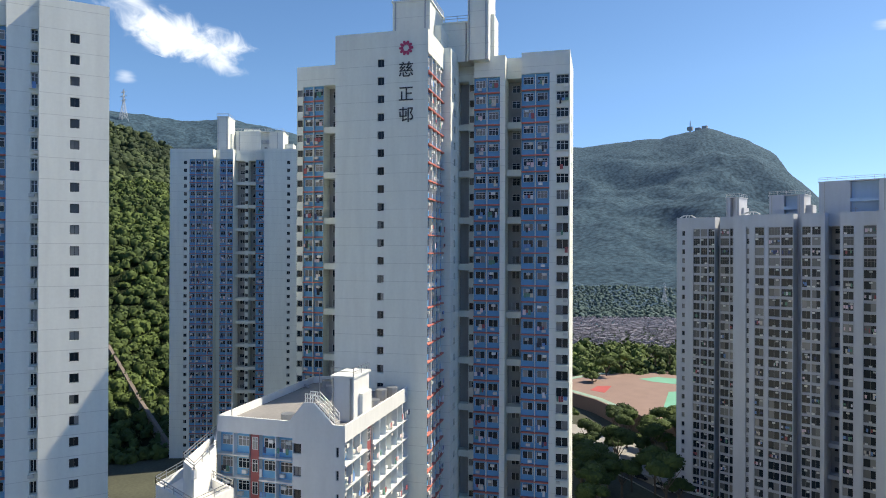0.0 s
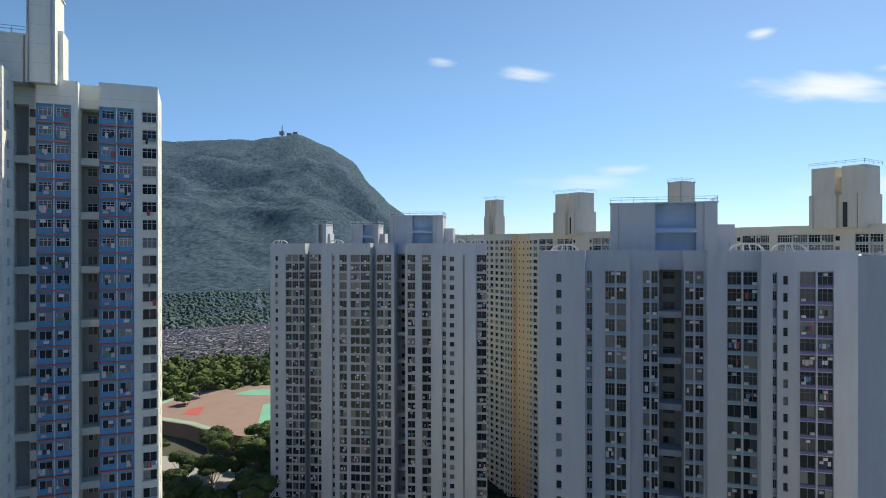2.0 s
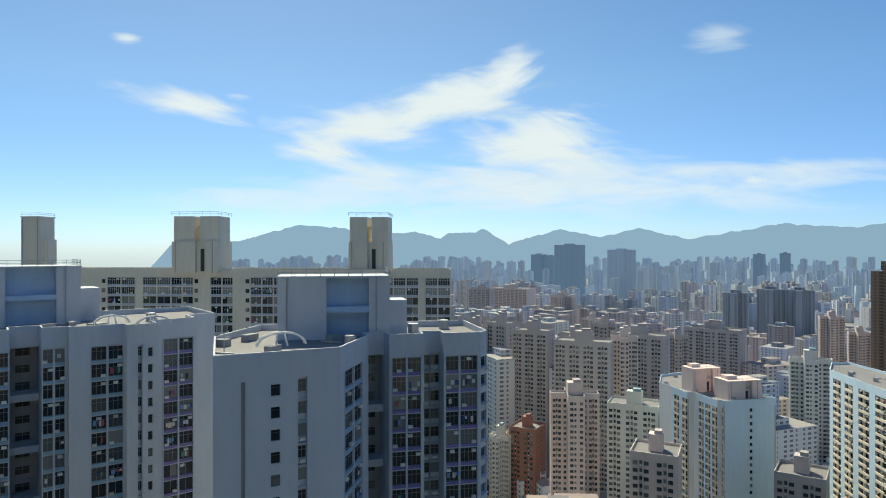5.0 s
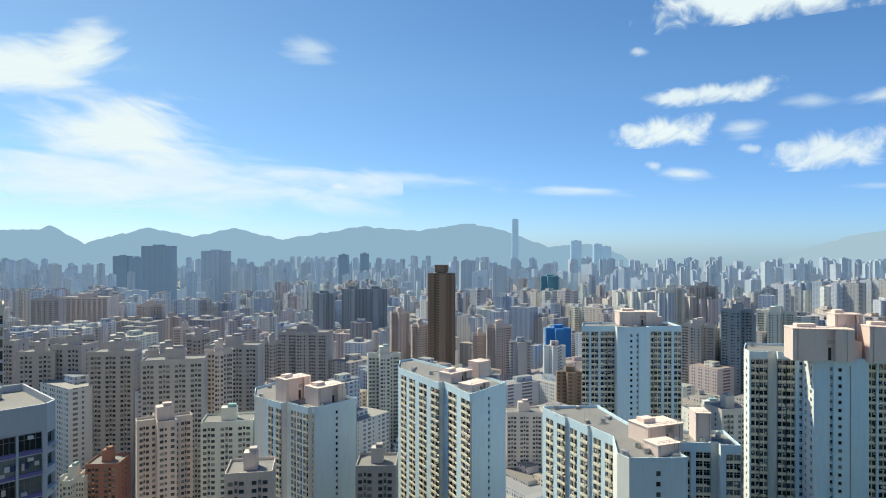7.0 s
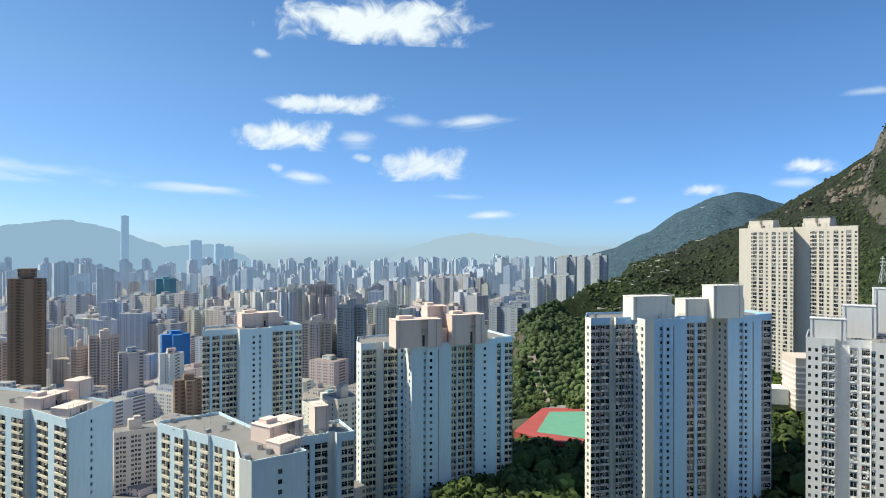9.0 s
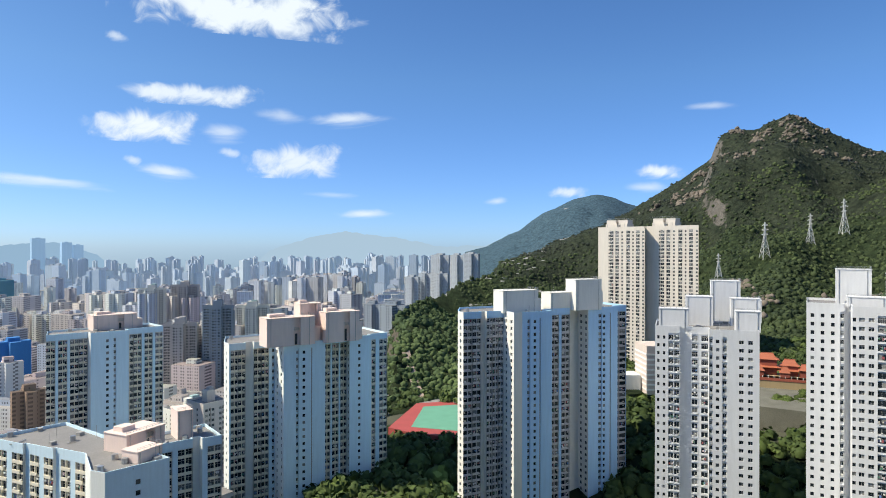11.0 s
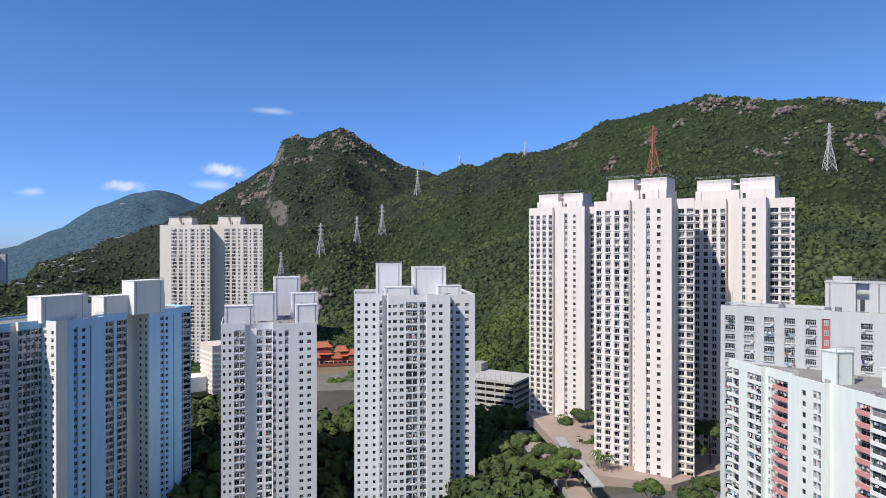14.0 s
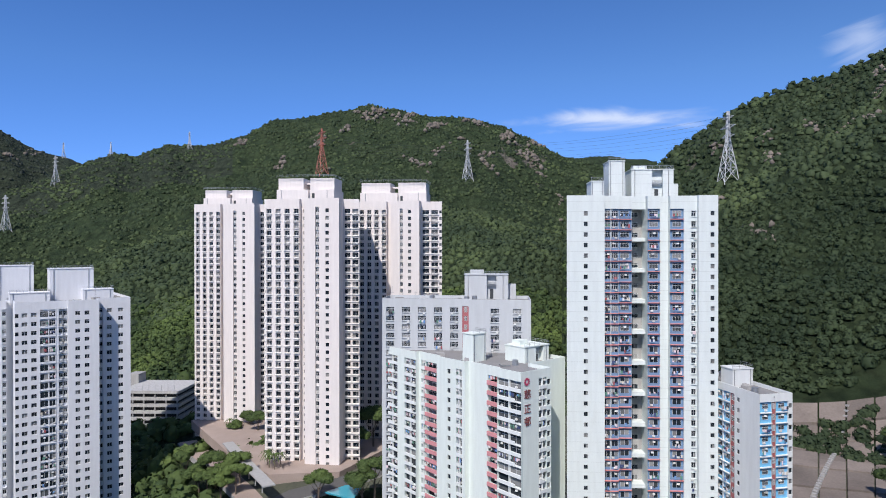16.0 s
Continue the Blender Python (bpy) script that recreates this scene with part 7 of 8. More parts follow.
CAR_PAINT = [material("car_paint", c, rough=0.25, metal=0.2) for c in ((0.75, 0.75, 0.74), (0.05, 0.05, 0.06), (0.4, 0.41, 0.42), (0.08, 0.1, 0.2))]
TYRE = material("tyre_rubber", (0.02, 0.02, 0.02), rough=0.9)
CAR_MODELS = {}


def car(x, y, turn, i):
    """A parked saloon: body, glasshouse and four wheels."""
    k = i % 4
    z = over_ground(x, y) + 0.9
    if k in CAR_MODELS:
        return copy_thing(CAR_MODELS[k], pose(x, y, z, 0, 0, turn))
    ob = root("car", (0, 0, 0), ("white", "black", "silver grey", "dark blue")[k] + " saloon car parked on the road", "car", "parked cars")
    b = Builder()
    side = [(-2.2, 0.35), (2.2, 0.35), (2.25, 0.75), (1.3, 0.95), (-1.8, 0.98), (-2.2, 0.8)]
    ring = [(u, v) for u, v in side]
    n = len(ring)
    b.v = [(u, -0.85, w) for u, w in ring] + [(u, 0.85, w) for u, w in ring]
    b.f = [tuple(range(n)), tuple(range(2 * n - 1, n - 1, -1))] + [(a, a + n, (a + 1) % n + n, (a + 1) % n) for a in range(n)]
    b.m = [b.slot(CAR_PAINT[k])] * len(b.f)
    b.part("body", ob)
    g = Builder()
    g.hexa([(-1.6, -0.78, 0.96), (1.0, -0.78, 0.94), (1.0, 0.78, 0.94), (-1.6, 0.78, 0.96)], [(-1.1, -0.62, 1.45), (0.35, -0.62, 1.45), (0.35, 0.62, 1.45), (-1.1, 0.62, 1.45)], GLASS)
    g.part("glasshouse", ob)
    for u in (-1.35, 1.35):
        for v in (-0.78, 0.78):
            w = Builder()
            q = [(u + 0.33 * math.cos(6.2832 * j / 10), 0.33 + 0.33 * math.sin(6.2832 * j / 10)) for j in range(10)]
            w.v = [(a, v - 0.1, c) for a, c in q] + [(a, v + 0.1, c) for a, c in q]
            w.f = [tuple(range(10)), tuple(range(19, 9, -1))] + [(j, j + 10, (j + 1) % 10 + 10, (j + 1) % 10) for j in range(10)]
            w.m = [w.slot(TYRE)] * len(w.f)
            w.part("wheel", ob)
    ob.matrix_basis = pose(x, y, z, 0, 0, turn)
    CAR_MODELS[k] = ob
    return ob


pad("sports_court", [(299.2, -180.8), (271.2, -204.2), (342.0, -257.5), (357.5, -217.3), (317.9, -174.5)], -3.3, COURT_RED, "red and green painted sports court among trees", "sports court")
pad("court_field", [(280.9, -211.5), (334.2, -251.6), (347.1, -216.1), (311.5, -185.6)], -3.20, COURT_GREEN, "green painted playing field of the court", "sports court", 0.3)
ribbon("road", [(421.6, -246.3), (374.3, -229.4), (341.9, -218.2)], 6, PAVING, "worn path beside the sports court", "path")
pad("running_track", [(-171.1, 252.1), (-144.6, 245.0), (-127.5, 235.5), (-79.5, 226.6), (-60.0, 330.0), (-135.1, 347.7), (-153.5, 344.5), (-165.8, 336.2), (-170.2, 314.4), (-177.0, 290.4), (-181.2, 267.0)], 6.6, TRACK_BROWN, "brown running track with green infield", "sports field", 8)
pad("infield", [(-128.1, 281.4), (-112.3, 240.0), (-79.7, 241.0), (-98.2, 295.5), (-123.2, 289.0)], 6.65, COURT_GREEN, "green painted infield of the track", "sports field", 0.3)
pad("infield", [(-152.0, 299.3), (-144.1, 297.8), (-101.8, 306.2), (-107.3, 322.6), (-147.1, 310.3)], 6.65, COURT_GREEN, "green painted infield of the track", "sports field", 0.3)
pad("green_border", [(-177.0, 264.8), (-173.2, 288.5), (-166.8, 311.0), (-162.4, 333.0), (-152.0, 340.5), (-153.0, 343.5), (-164.8, 335.8), (-169.6, 314.0), (-176.2, 290.4), (-180.4, 267.4)], 6.65, BORDER, "pale green border strip of the track", "sports field", 0.3)
pad("green_border", [(-170.0, 253.0), (-144.6, 246.0), (-128.0, 237.0), (-127.0, 239.6), (-144.0, 249.0), (-168.0, 256.0)], 6.65, BORDER, "pale green border strip of the track", "sports field", 0.3)
pad("red_bay", [(-157.8, 269.3), (-153.0, 274.4), (-148.0, 259.3), (-155.7, 259.3)], 6.65, COURT_RED, "red painted corner of the track", "sports field", 0.3)
pad("car_yard", [(-146.0, 224.0), (-138.0, 202.0), (-84.0, 186.0), (-78.0, 206.0), (-120.0, 222.0)], 0.6, YARD_PALE, "pale concrete yard with parked cars below the track", "yard", 5)
ribbon("road", [(-127.9, 203.1), (-110.4, 196.6), (-95.2, 191.0), (-78.2, 183.3)], 9, ASPHALT, "grey road with parked cars below the track", "road")
ribbon("road", [(-87.3, 149.7), (-86.9, 167.5), (-78.8, 179.0)], 8, PAVING, "pale slip road below the track", "road")
pad("plaza", [(62.3, -311.4), (37.8, -258.4), (20.5, -231.9), (-4.0, -230.3), (-24.6, -255.6), (-29.0, -301.8), (5.5, -324.0), (48.5, -323.1)], 17.2, PAVING, "pink grey paved plaza round the rose white towers", "plaza")
ribbon("road", [(62.7, -304.0), (42.1, -259.2), (28.7, -228.0), (19.0, -204.6)], 8, PAVING, "pink grey estate road below the plaza", "road", 0.4)
ribbon("road", [(22.3, -211.9), (11.2, -219.6), (-3.9, -224.2), (-24.7, -235.5)], 9, ASPHALT, "grey estate road before the plaza", "road", 0.5)
covered_walk([(38.7, -260.6), (27.3, -232.0), (18.5, -210.8)], 20.6)
pad("swimming_pool", [(0.9, -211.8), (-5.6, -216.6), (-11.2, -215.6), (-8.0, -204.2)], 17.3, WATER, "blue pool beside the road", "pool", 0.5)
car_park(84.3, -348.3, 8.0, 168.0)
temple(202.4, -377.7, 22.0, -147.5)
pad("bare_yard", [(183.5, -318.4), (163.0, -328.0), (203.9, -410.4), (227.8, -395.2)], 17.0, YARD, "bare grey brown yard below the temple", "yard", 20)
podium(263.8, -335.0, 12.0, -122.5)
slope_panels([(-144.5, -179.2), (-179.7, -172.8), (-262.9, -252.8), (-220.7, -273.7)])
graves(-229.8, 417.5)
retaining_wall([(-290.3, 95.6), (-254.0, 95.8), (-228.5, 96.0)])
ribbon("street", [(697.7, 224.5), (582.4, 171.8), (487.8, 133.7), (396.8, 103.1)], 14, ASPHALT, "grey street between the blocks of the town", "road", 0.5)
ribbon("street", [(654.2, 53.8), (676.8, 20.1), (713.8, -9.5)], 12, ASPHALT, "grey street between the blocks of the town", "road", 0.5)
ribbon("street", [(563.3, -91.5), (609.7, -133.0), (639.8, -174.5)], 12, ASPHALT, "grey street between the blocks of the town", "road", 0.5)
CARS = [(-119.3, 197.0, 2), (-119.0, 205.1, 7), (-116.0, 200.8, 188), (-110.1, 195.2, 180), (-109.6, 199.6, 179), (-105.7, 196.2, 185), (-105.6, 196.0, 188), (-99.0, 191.0, 190), (-99.3, 196.3, 184), (-94.7, 189.3, -2), (-96.0, 195.1, 188), (-92.9, 194.8, 188), (-87.2, 186.4, 5), (-88.7, 191.7, 8), (-84.1, 185.3, -1), (-82.8, 188.7, 181)]
for i, (x, y, t) in enumerate(CARS):
    car(x, y, t, i)


# ---- pylons ----
def pylon(x, y, z, h, turn, red=False):
    """A lattice transmission tower with three pairs of arms."""
    ob = root("pylon", (x, y, z), "red and white lattice pylon on the hill" if red else "grey steel lattice pylon on the hill", "pylon", "pylons")
    m = PYLON_RED if red else PYLON_GREY
    c, s = math.cos(turn), math.sin(turn)

    def at(u, v, w):
        return (x + c * u - s * v, y + s * u + c * v, z + w)

    body, arms = Builder((x, y, z)), Builder((x, y, z))
    wide, waist = h * 0.11, h * 0.022
    levels = [0, 0.22, 0.4, 0.54, 0.64, 0.74, 0.84, 0.93, 1.0]

    def half(k):
        return wide + (waist - wide) * min(1, k / 0.6) if k < 0.6 else waist * (1 - 0.5 * (k - 0.6) / 0.4)

    t = max(0.32, h * 0.0085)
    for a, b in zip(levels, levels[1:]):
        A, B = half(a), half(b)
        for i, (p, q) in enumerate(((1, 1), (1, -1), (-1, -1), (-1, 1))):
            p2, q2 = ((1, -1), (-1, -1), (-1, 1), (1, 1))[i]
            body.beam(at(p * A, q * A, a * h - (2 if a == 0 else 0)), at(p * B, q * B, b * h), t, m)
            body.beam(at(p * A, q * A, a * h), at(p2 * B, q2 * B, b * h), t * 0.7, m)
            body.beam(at(p2 * A, q2 * A, a * h), at(p * B, q * B, b * h), t * 0.7, m)
            body.beam(at(p * B, q * B, b * h), at(p2 * B, q2 * B, b * h), t * 0.6, m)
    body.part("mast", ob)
    for k, L in ((0.64, 0.17), (0.77, 0.2), (0.9, 0.15)):
        for sg in (-1, 1):
            arm = Builder((x, y, z))
            for v in (-1, 1):
                arm.beam(at(0, v * waist, k * h), at(sg * L * h, 0, k * h + h * 0.012), t * 0.8, m)
                arm.beam(at(0, v * waist, (k + 0.05) * h), at(sg * L * h, 0, k * h + h * 0.012), t * 0.7, m)
            arm.part("cross_arm", ob)
    return ob


PYLON_GREY = material("pale_galvanised_lattice", (0.55, 0.56, 0.57), rough=0.6, metal=0.2)
PYLON_RED = material("red_white_pylon_paint", (0.42, 0.16, 0.12), rough=0.6, metal=0.3)
WIRE = material("power_line", (0.08, 0.08, 0.085), rough=0.6, metal=0.6)
PYLONS = [(406, -715, 88, 41, False), (402, -809, 104, 38, False), (386, -859, 116, 45, False), (426, -656, 66, 27, False), (387, -1007, 187, 43, False), (555, -1485, 287, 34, False), (339, -1092, 244, 21, False), (223, -1105, 259, 28, False), (7, -810, 186, 59, True), (-187, -846, 187, 55, False), (-334, -489, 151, 61, False), (-1557, 547, 367, 72, False), (-282, 609, 19, 20, False)]
for x, y, z, h, red in PYLONS:
    pylon(x, y, z, h, math.atan2(y, x) + 0.5, red)
WIRES = [(0, 1), (1, 2), (8, 9), (9, 10), (3, 0)]


def power_line(a, b, sag, w=0.12):
    """Six conductors hung between two pylons."""
    b1 = Builder(a[:3])
    d = Vector((b[0] - a[0], b[1] - a[1], 0)).normalized()
    s = Vector((d.y, -d.x, 0))
    for k, L in ((0.64, 0.17), (0.77, 0.2), (0.9, 0.15)):
        for sg in (-1, 1):
            pts = []
            for i in range(11):
                t = i / 10
                p = Vector(a[:3]).lerp(Vector(b[:3]), t) + Vector((0, 0, (a[3] * (1 - t) + b[3] * t) * k - sag * 4 * t * (1 - t))) + s * sg * L * (a[3] * (1 - t) + b[3] * t)
                pts.append(p)
            for p, q in zip(pts, pts[1:]):
                b1.beam(p, q, w, WIRE)
    return tagged(b1.part("power_line"), "dark overhead power lines between pylons", "power line", "power lines", "stuff")


for i, j in WIRES:
    power_line(PYLONS[i], PYLONS[j], 9)

# ---- signs, roof arches, masts ----
SIGN_BLACK = material("dark_sign_enamel", (0.03, 0.03, 0.035), rough=0.4)
SIGN_BROWN = material("brown_sign_enamel", (0.20, 0.05, 0.05), rough=0.4)
SIGN_RED = material("crimson_sign_enamel", (0.48, 0.05, 0.12), rough=0.4)


def letter(tower, text, x, y, z, turn, size, mat):
    """One raised character on a wall."""
    cu = bpy.data.curves.new("letter", "FONT")
    cu.body, cu.size, cu.extrude, cu.align_x, cu.align_y = text, size, 0.06, "CENTER", "CENTER"
    tmp = bpy.data.objects.new("letter", cu)
    me = bpy.data.meshes.new_from_object(tmp)
    bpy.data.objects.remove(tmp)
    me.materials.clear()
    me.materials.append(mat)
    ob = new("sign_letter", me)
    ob.parent = tower.root
    t = radians(turn)
    n = Vector((math.sin(t), -math.cos(t), 0)) * 0.1
    ob.matrix_basis = Matrix.Translation(Vector((x, y, z)) + n - tower.root.location) @ pose(0, 0, 0, 90, 0, turn)
    return tagged(ob, "raised dark character on the wall")


def emblem(tower, x, y, z, turn, r):
    """A round flower emblem of plain petals."""
    t = radians(turn)
    n = Vector((math.sin(t), -math.cos(t), 0)) * 0.06
    ob = new("sign_emblem")
    ob.parent = tower.root
    ob.matrix_basis = Matrix.Translation(Vector((x, y, z)) + n - tower.root.location) @ pose(0, 0, 0, 0, 0, turn)
    for i in range(10):
        b = Builder()
        c, s = math.cos(i * math.tau / 10), math.sin(i * math.tau / 10)
        ring = []
        for k in range(8):
            q = k * math.tau / 8
            u, v = r * (0.68 + 0.32 * math.cos(q)), r * 0.2 * math.sin(q)
            ring.append((c * u - s * v, s * u + c * v))
        b.hexa([(p, 0, q) for p, q in ring], [(p, -0.08, q) for p, q in ring], SIGN_RED)
        b.part("petal", ob)
    return tagged(ob, "round red flower emblem")


def arch_rib(tower, x, y, w, turn):
    """A low curved concrete arch with struts on a roof edge."""
    t = radians(turn)
    c, s = math.cos(t), math.sin(t)
    z = tower.top
    b = Builder(tower.root.location)
    for off in (0.0, 0.9):
        prev = None
        for i in range(13):
            a = math.pi * i / 12
            u, h = -math.cos(a) * w / 2, math.sin(a) * w * 0.26
            p = Vector((x + c * u - s * off, y + s * u + c * off, z - 0.1 + h))
            if prev is not None:
                b.beam(prev, p, 0.22, WHITE)
            prev = p
    for u in (-0.12, 0.12):
        b.beam((x + c * u * w, y + s * u * w, z - 0.2), (x + c * u * w * 0.6 - s * 0.9, y + s * u * w * 0.6 + c * 0.9, z + w * 0.25), 0.2, WHITE)
    b.part("roof_arch", tower.root, "white curved arch")


def mast(x, y, top):
    z = over_ground(x, y)
    ob = root("transmitter_mast", (x, y, z), "slim transmitter mast on the peak", "mast", "masts on the peak")
    b = Builder((x, y, z))
    b.hexa(limb_ring((x, y, z - 10), 4.0, 6), limb_ring((x, y, top), 1.2, 6), METAL)
    b.part("pole", ob)
    b = Builder((x, y, z))
    b.box((x, y, z + (top - z) * 0.25), (16, 12, 12), CONCRETE)
    b.part("hut", ob)


def annexe_roof(ring, z):
    """A low white annexe with a raised parapet."""
    c = (sum(p[0] for p in ring) / 4, sum(p[1] for p in ring) / 4)
    ob = root("annexe", (c[0], c[1], 0), "low white annexe with a parapet roof", "building")
    b = Builder((c[0], c[1], 0))
    b.hexa([(x, y, -4) for x, y in ring], [(x, y, z) for x, y in ring], WHITE)
    b.part("wall", ob)
    b = Builder((c[0], c[1], 0))
    n = len(ring)
    for i in range(n):
        p, q = Vector(ring[i]), Vector(ring[(i + 1) % n])
        d = (q - p).normalized()
        s = Vector((-d.y, d.x)) * 0.3
        k = [p, q, q + s, p + s]
        b.hexa([(v.x, v.y, z) for v in k], [(v.x, v.y, z + 1.0) for v in k], WHITE)
    b.part("parapet", ob)
    b = Builder((c[0], c[1], 0))
    railing(b, [*ring, ring[0]], z + 1.0, 0.8)
    b.part("railing", ob)


def roof_clutter(tower, seed, count=16):
    """Pipes, vents, tanks and aerials on a roof."""
    r = random.Random(seed)
    roof = next(k for k in tower.root.children if k.name.startswith("roof"))
    poly = max(roof.data.polygons, key=lambda k: k.area)
    pts = [roof.data.vertices[i].co for i in poly.vertices]
    o = tower.root.location
    z = tower.top - 1.0
    cen = Vector((sum(p.x for p in pts) / len(pts), sum(p.y for p in pts) / len(pts)))

    def inside(u, v):
        hit = False
        for i in range(len(pts)):
            a, e = pts[i], pts[i - 1]
            if (a.y > v) != (e.y > v) and u < (e.x - a.x) * (v - a.y) / (e.y - a.y) + a.x:
                hit = not hit
        return hit

    lo = Vector((min(p.x for p in pts), min(p.y for p in pts)))
    hi = Vector((max(p.x for p in pts), max(p.y for p in pts)))
    made = 0
    for _ in range(count * 12):
        if made >= count:
            break
        u, v = r.uniform(lo.x, hi.x), r.uniform(lo.y, hi.y)
        if not (inside(u, v) and inside(u + 1.2, v) and inside(u - 1.2, v) and inside(u, v + 1.2) and inside(u, v - 1.2)):
            continue
        made += 1
        b = Builder(o)
        x, y = u + o.x, v + o.y
        k = made % 4
        if k == 0:
            b.hexa(limb_ring((x, y, z), 0.9, 10), limb_ring((x, y, z + 1.5), 0.85, 10), METAL)
            b.part("water_tank", tower.root)
        elif k == 1:
            b.box((x, y, z + 0.5), (r.uniform(1, 2.6), r.uniform(1, 2), 1.0), CONCRETE, r.random())
            b.part("plant_box", tower.root)
        elif k == 2:
            b.beam((x, y, z), (x, y, z + r.uniform(2.5, 4.5)), 0.09, METAL)
            b.beam((x - 0.6, y, z + 2.3), (x + 0.6, y, z + 2.3), 0.06, METAL)
            b.part("aerial", tower.root)
        else:
            a = r.random() * 3
            b.beam((x, y, z + 0.3), (x + 3 * math.cos(a), y + 3 * math.sin(a), z + 0.3), 0.22, METAL)
            b.part("pipe", tower.root)


def stair_gable(tower, a, b, peak, rise):
    """A gabled wall on the parapet with a railed stair behind it, between plan points a and b."""
    A, B = Vector(a), Vector(b)
    d = (B - A).normalized()
    n = Vector((-d.y, d.x))
    L = (B - A).length
    z, o = tower.top, tower.root.location
    line = [(0.0, 0.0), (L * peak * 0.7, rise), (L * peak * 1.15, rise), (L * 0.86, 0.0)]

    def at(u, v, h):
        q = A + d * u + n * v
        return (q.x, q.y, z + h)

    b1 = Builder(o)
    ring = [(u, h) for u, h in line]
    front, back = [at(u, 0.0, h) for u, h in ring], [at(u, 0.3, h) for u, h in ring]
    b1.hexa(front, back, tower.s["wall"])
    b1.part("gable", tower.root)
    for v in (0.35, 1.7):
        for (u0, h0), (u1, h1) in zip(line[1:], line[2:]):
            for k in (0.45, 0.95):
                r1 = Builder(o)
                r1.beam(at(u0, v, h0 + k), at(u1, v, h1 + k), 0.09, WHITE)
                r1.part("stair_rail", tower.root)
            for i in range(5):
                q = i / 4
                u, h = u0 + (u1 - u0) * q, h0 + (h1 - h0) * q
                p1 = Builder(o)
                p1.beam(at(u, v, h - 0.1), at(u, v, h + 0.95), 0.07, WHITE)
                p1.part("railing_post", tower.root)
    s1 = Builder(o)
    for i in range(12):
        q = i / 12
        u, h = line[2][0] + (line[3][0] - line[2][0]) * q, rise * (1 - q)
        p = A + d * (u + 0.15) + n * 1.0
        s1.box((p.x, p.y, z + h / 2 - 0.55), (0.32, 1.2, h + 1.0), CONCRETE, math.atan2(d.y, d.x))
    s1.part("stair", tower.root)


stair_gable(low_d, (-66.61, 42.36), (-60.60, 45.55), 0.42, 2.4)
letter(tower_b, "慈", -71.22, 65.60, 98.52, 30.0, 2.5, SIGN_BLACK)
letter(tower_b, "正", -71.22, 65.60, 94.84, 30.0, 2.5, SIGN_BLACK)
letter(tower_b, "邨", -71.22, 65.60, 91.67, 30.0, 2.5, SIGN_BLACK)
emblem(tower_b, -71.22, 65.60, 101.95, 30.0, 1.15)
letter(low_l, "慈", -50.32, -156.96, 59.46, -150.3, 2.6, SIGN_BROWN)
letter(low_l, "正", -50.32, -156.96, 55.69, -150.3, 2.6, SIGN_BROWN)
letter(low_l, "邨", -50.32, -156.96, 52.36, -150.3, 2.6, SIGN_BROWN)
emblem(low_l, -50.13, -156.86, 62.82, -150.3, 1.1)
arch_rib(tower_f2, 4.1, 113.1, 4.6, -7.7)
arch_rib(tower_f2, 34.1, 113.0, 5.2, -7.7)
arch_rib(tower_f2, 38.7, 107.3, 5.1, -7.7)
arch_rib(tower_f3, 43.0, 74.4, 6.3, -17.7)
arch_rib(tower_f1, -25.8, 194.1, 5.7, 2.7)
arch_rib(tower_f1, -18.4, 191.8, 4.7, 2.7)
arch_rib(tower_f1, -84.0, 197.3, 4.8, 2.7)
arch_rib(tower_f1, -62.1, 188.7, 4.5, 2.7)
mast(-889, 2111, 505)
mast(-866, 2120, 473)
mast(-847, 2128, 475)
annexe_roof([(-63.7, 29.3), (-65.6, 34.7), (-76.5, 34.3), (-73.0, 29.2)], 44.0)
annexe_roof([(-65.8, 30.3), (-71.4, 35.6), (-77.5, 38.6), (-69.5, 30.8)], 47.0)
for i, tw in enumerate((low_d, tower_f2, tower_f3, low_l, low_n, low_k, tower_g1, tower_g2, tower_g3, tower_g4, tower_g5, tower_h1, tower_h3, tower_h4, tower_f1, tower_g3b)):
    roof_clutter(tw, 100 + i, 22 if tw in (low_d, low_l, tower_f3, tower_g3) else 12)

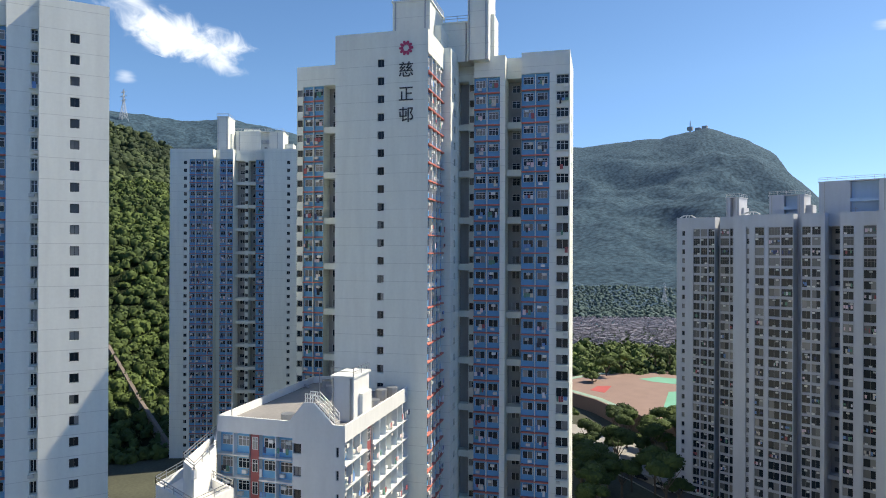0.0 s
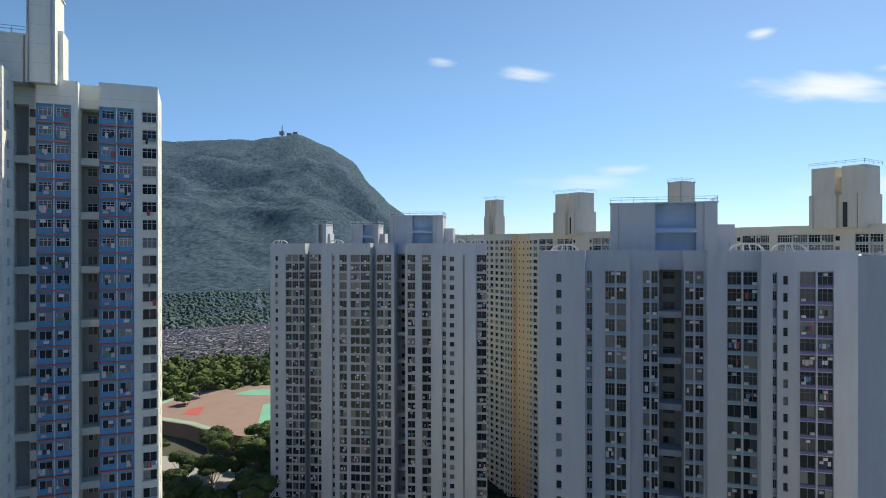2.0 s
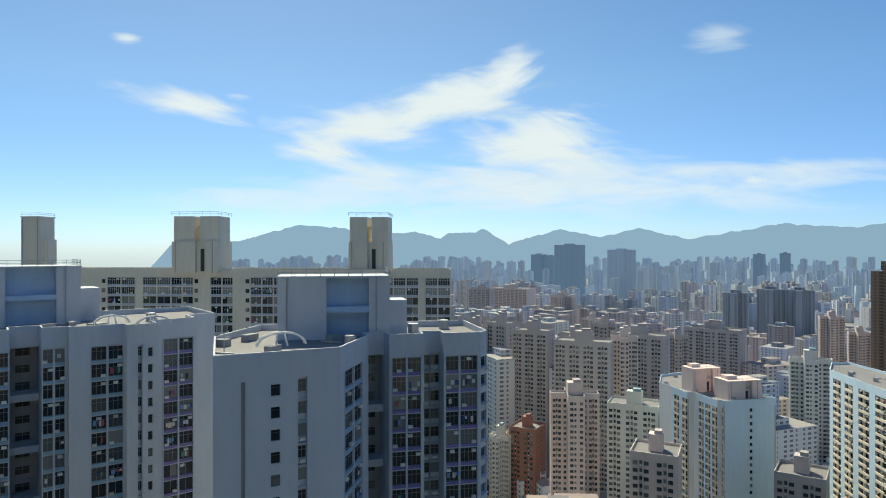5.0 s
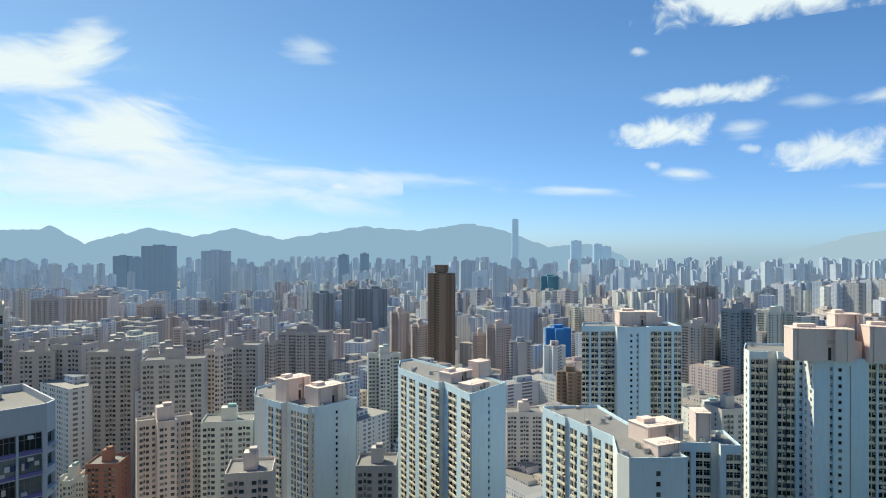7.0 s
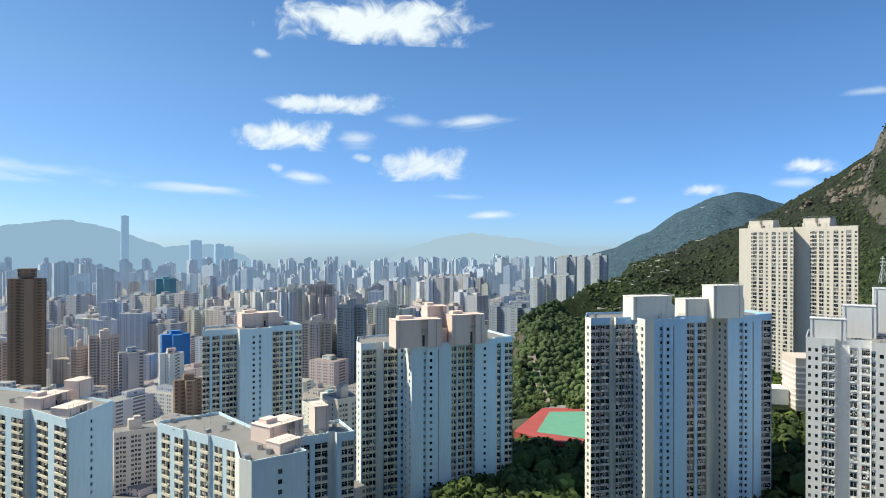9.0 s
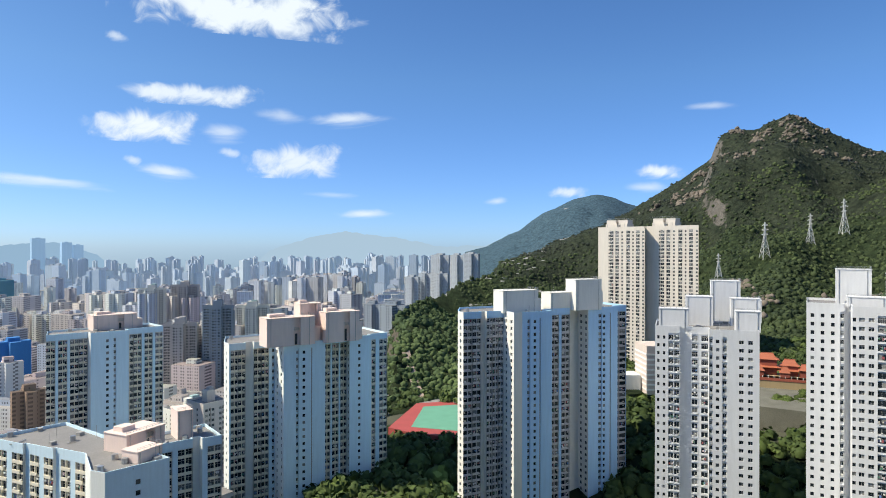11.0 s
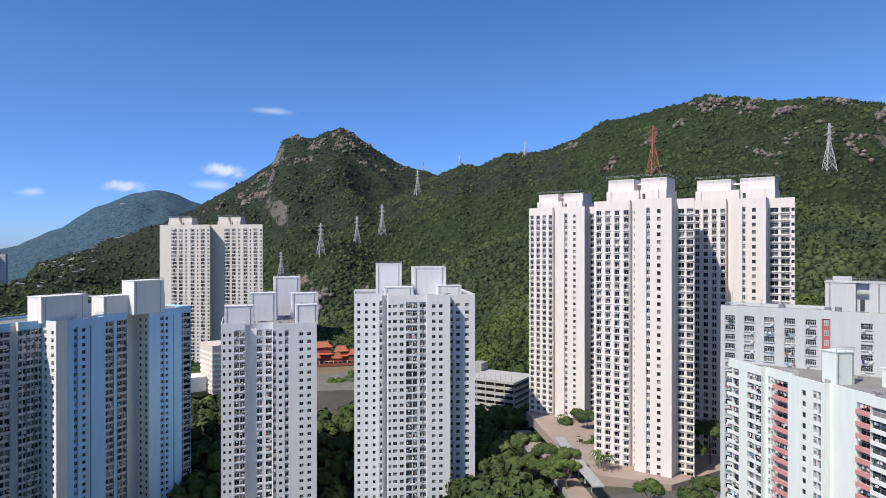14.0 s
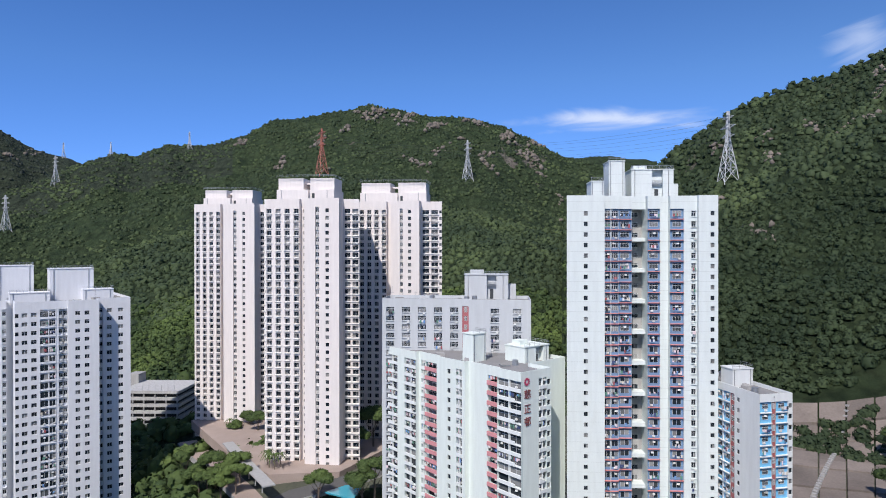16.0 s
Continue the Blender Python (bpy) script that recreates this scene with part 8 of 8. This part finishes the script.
# ---- clouds: thin sheets of vapour far off ----
def cloud_material(name, seed, wisp, density):
    m = bpy.data.materials.new(name)
    m.use_nodes = True
    N, L = m.node_tree.nodes, m.node_tree.links
    N.remove(N["Principled BSDF"])
    co = N.new("ShaderNodeTexCoord")
    mp = N.new("ShaderNodeMapping")
    mp.inputs["Location"].default_value = (seed * 3.1, seed * 1.7, seed)
    mp.inputs["Scale"].default_value = (1, 1, 1)
    L.new(co.outputs["Object"], mp.inputs[0])
    n = N.new("ShaderNodeTexNoise")
    n.inputs["Scale"].default_value, n.inputs["Detail"].default_value, n.inputs["Roughness"].default_value = 0.0040 if wisp else 0.0055, 10, 0.58
    n.inputs["Distortion"].default_value = 0.6
    mp.inputs["Scale"].default_value = (0.28, 1, 1.5) if wisp else (0.85, 1, 1.1)
    L.new(mp.outputs[0], n.inputs["Vector"])
    # distance from the middle, 0 to 1 at the rim
    uv = N.new("ShaderNodeSeparateXYZ")
    L.new(co.outputs["UV"], uv.inputs[0])

    def op(kind, a, b=None, v=None):
        k = N.new("ShaderNodeMath")
        k.operation = kind
        L.new(a, k.inputs[0])
        if b is not None:
            L.new(b, k.inputs[1])
        elif v is not None:
            k.inputs[1].default_value = v
        return k.outputs[0]

    dx = op("SUBTRACT", uv.outputs[0], v=0.5)
    dy = op("SUBTRACT", uv.outputs[1], v=0.5 if wisp else 0.4)
    rr = op("ADD", op("MULTIPLY", dx, dx), op("MULTIPLY", dy, dy))
    rim = op("SUBTRACT", op("MULTIPLY", op("SQRT", rr), v=-2.0), v=-1.0)
    val = op("ADD", op("MULTIPLY", rim, v=1.25 if wisp else 1.35), op("MULTIPLY", op("SUBTRACT", n.outputs[0], v=0.5), v=2.4))
    r = N.new("ShaderNodeMapRange")
    r.interpolation_type = "SMOOTHSTEP"
    r.inputs[1].default_value, r.inputs[2].default_value = 0.18, 1.15 if wisp else 1.05
    r.inputs[4].default_value = density
    L.new(val, r.inputs[0])
    em, tr, mx, out = N.new("ShaderNodeEmission"), N.new("ShaderNodeBsdfTransparent"), N.new("ShaderNodeMixShader"), N["Material Output"]
    em.inputs[0].default_value = (0.73, 0.84, 1.07, 1)
    em.inputs[1].default_value = 0.95
    L.new(r.outputs[0], mx.inputs[0])
    L.new(tr.outputs[0], mx.inputs[1])
    L.new(em.outputs[0], mx.inputs[2])
    L.new(mx.outputs[0], out.inputs[0])
    return m


def cloud(bearing, elev, width, height, tilt, wisp, density, seed):
    """width, height and elev in metres at the sheet's distance; tilt in degrees."""
    D = 4650 + seed * 6
    a = radians(bearing)
    n, k = 12, 6
    b = Builder()
    V, F, UV = [], [], []
    for j in range(k + 1):
        for i in range(n + 1):
            s, t = i / n - 0.5, j / k - 0.5
            V.append((s * width, 60 * (s * s + t * t), t * height))
            UV.append((i / n, j / k))
    for j in range(k):
        for i in range(n):
            q = j * (n + 1) + i
            F.append((q, q + 1, q + n + 2, q + n + 1))
    me = bpy.data.meshes.new("cloud")
    me.from_pydata(V, [], F)
    lay = me.uv_layers.new()
    for p in me.polygons:
        for li, vi in zip(p.loop_indices, p.vertices):
            lay.data[li].uv = UV[vi]
    me.materials.append(cloud_material("cloud_vapour", seed, wisp, density))
    ob = new("cloud", me)
    ob.visible_shadow = False
    ob.matrix_basis = Matrix.Translation((-math.sin(a) * D, math.cos(a) * D, elev)) @ pose(0, 0, 0, 0, 0, bearing) @ pose(0, 0, 0, 0, tilt, 0)
    return tagged(ob, "thin white wispy cloud" if wisp else "small white heaped cloud", "cloud", "clouds", "structure")


cloud(66.4, 1544, 1107, 420, 14, False, 1.00, 1)
cloud(70.1, 1793, 664, 273, 20, True, 0.90, 43)
cloud(70.5, 1203, 185, 111, 0, True, 0.50, 2)
cloud(-43.6, 1174, 1946, 449, -13, True, 1.00, 7)
cloud(-37.5, 1000, 1571, 432, 2, True, 1.00, 10)
cloud(-49.8, 1364, 779, 425, -25, True, 1.00, 11)
cloud(-33.9, 805, 1045, 322, 14, True, 1.00, 12)
cloud(-52.3, 869, 972, 486, -6, True, 1.00, 17)
cloud(-38.4, 641, 1302, 355, 6, True, 0.80, 18)
cloud(-22.9, 1090, 1241, 248, 11, True, 1.00, 6)
cloud(-17.8, 1500, 294, 118, 0, True, 0.80, 15)
cloud(1.3, 1344, 667, 133, 10, True, 0.70, 5)
cloud(8.8, 1439, 333, 89, 6, True, 0.50, 3)
cloud(-26.4, 1162, 287, 66, 0, True, 0.40, 4)
cloud(-35.7, 507, 3587, 359, -2, True, 0.60, 13)
cloud(-7.0, 629, 654, 106, 0, True, 0.50, 8)
cloud(-4.6, 544, 1299, 162, 3, True, 0.45, 9)
cloud(-54.1, 885, 1603, 725, 14, True, 1.00, 19)
cloud(-46.7, 1232, 1201, 530, 0, True, 1.00, 14)
cloud(-50.9, 1556, 574, 344, -20, True, 0.70, 44)
cloud(-57.5, 610, 4292, 585, 3, True, 0.75, 16)
cloud(-51.3, 487, 3075, 423, 2, True, 0.50, 45)
cloud(-67.7, 1552, 621, 290, 6, True, 0.50, 20)
cloud(-76.2, 619, 2366, 169, 2, True, 0.50, 21)
cloud(-90.8, 510, 1413, 108, 3, True, 0.45, 22)
cloud(-70.3, 564, 251, 92, 0, False, 0.70, 23)
cloud(-106.7, 1850, 1910, 447, 0, False, 1.00, 24)
cloud(-96.5, 1525, 197, 114, 0, False, 0.60, 25)
cloud(-102.6, 1199, 1073, 199, 0, False, 0.90, 26)
cloud(-98.8, 1212, 238, 182, 0, False, 0.80, 46)
cloud(-98.6, 968, 812, 294, 0, False, 1.00, 27)
cloud(-104.8, 919, 485, 202, 0, True, 0.60, 28)
cloud(-110.7, 777, 792, 333, 0, False, 0.90, 29)
cloud(-100.4, 621, 629, 157, 6, True, 0.80, 30)
cloud(-97.7, 710, 178, 108, 0, False, 0.60, 34)
cloud(-115.4, 1065, 891, 170, -5, True, 0.75, 31)
cloud(-109.5, 1080, 548, 185, 0, True, 0.50, 42)
cloud(-105.2, 794, 244, 114, 0, False, 0.60, 32)
cloud(-116.9, 354, 640, 119, -3, True, 0.80, 33)
cloud(-142.3, 673, 449, 163, 0, False, 0.95, 35)
cloud(-134.7, 534, 423, 135, -4, False, 0.75, 36)
cloud(-141.6, 542, 493, 140, 0, True, 0.60, 37)
cloud(-128.5, 456, 276, 103, -8, True, 0.60, 38)
cloud(-146.5, 1107, 518, 104, 0, True, 0.50, 39)
cloud(-92.0, 541, 1117, 97, 3, True, 0.60, 47)
cloud(-113.9, 504, 604, 86, 0, True, 0.35, 48)
cloud(154.6, 1043, 2008, 251, 2, True, 0.95, 40)
cloud(136.3, 1422, 651, 434, -18, True, 0.50, 41)
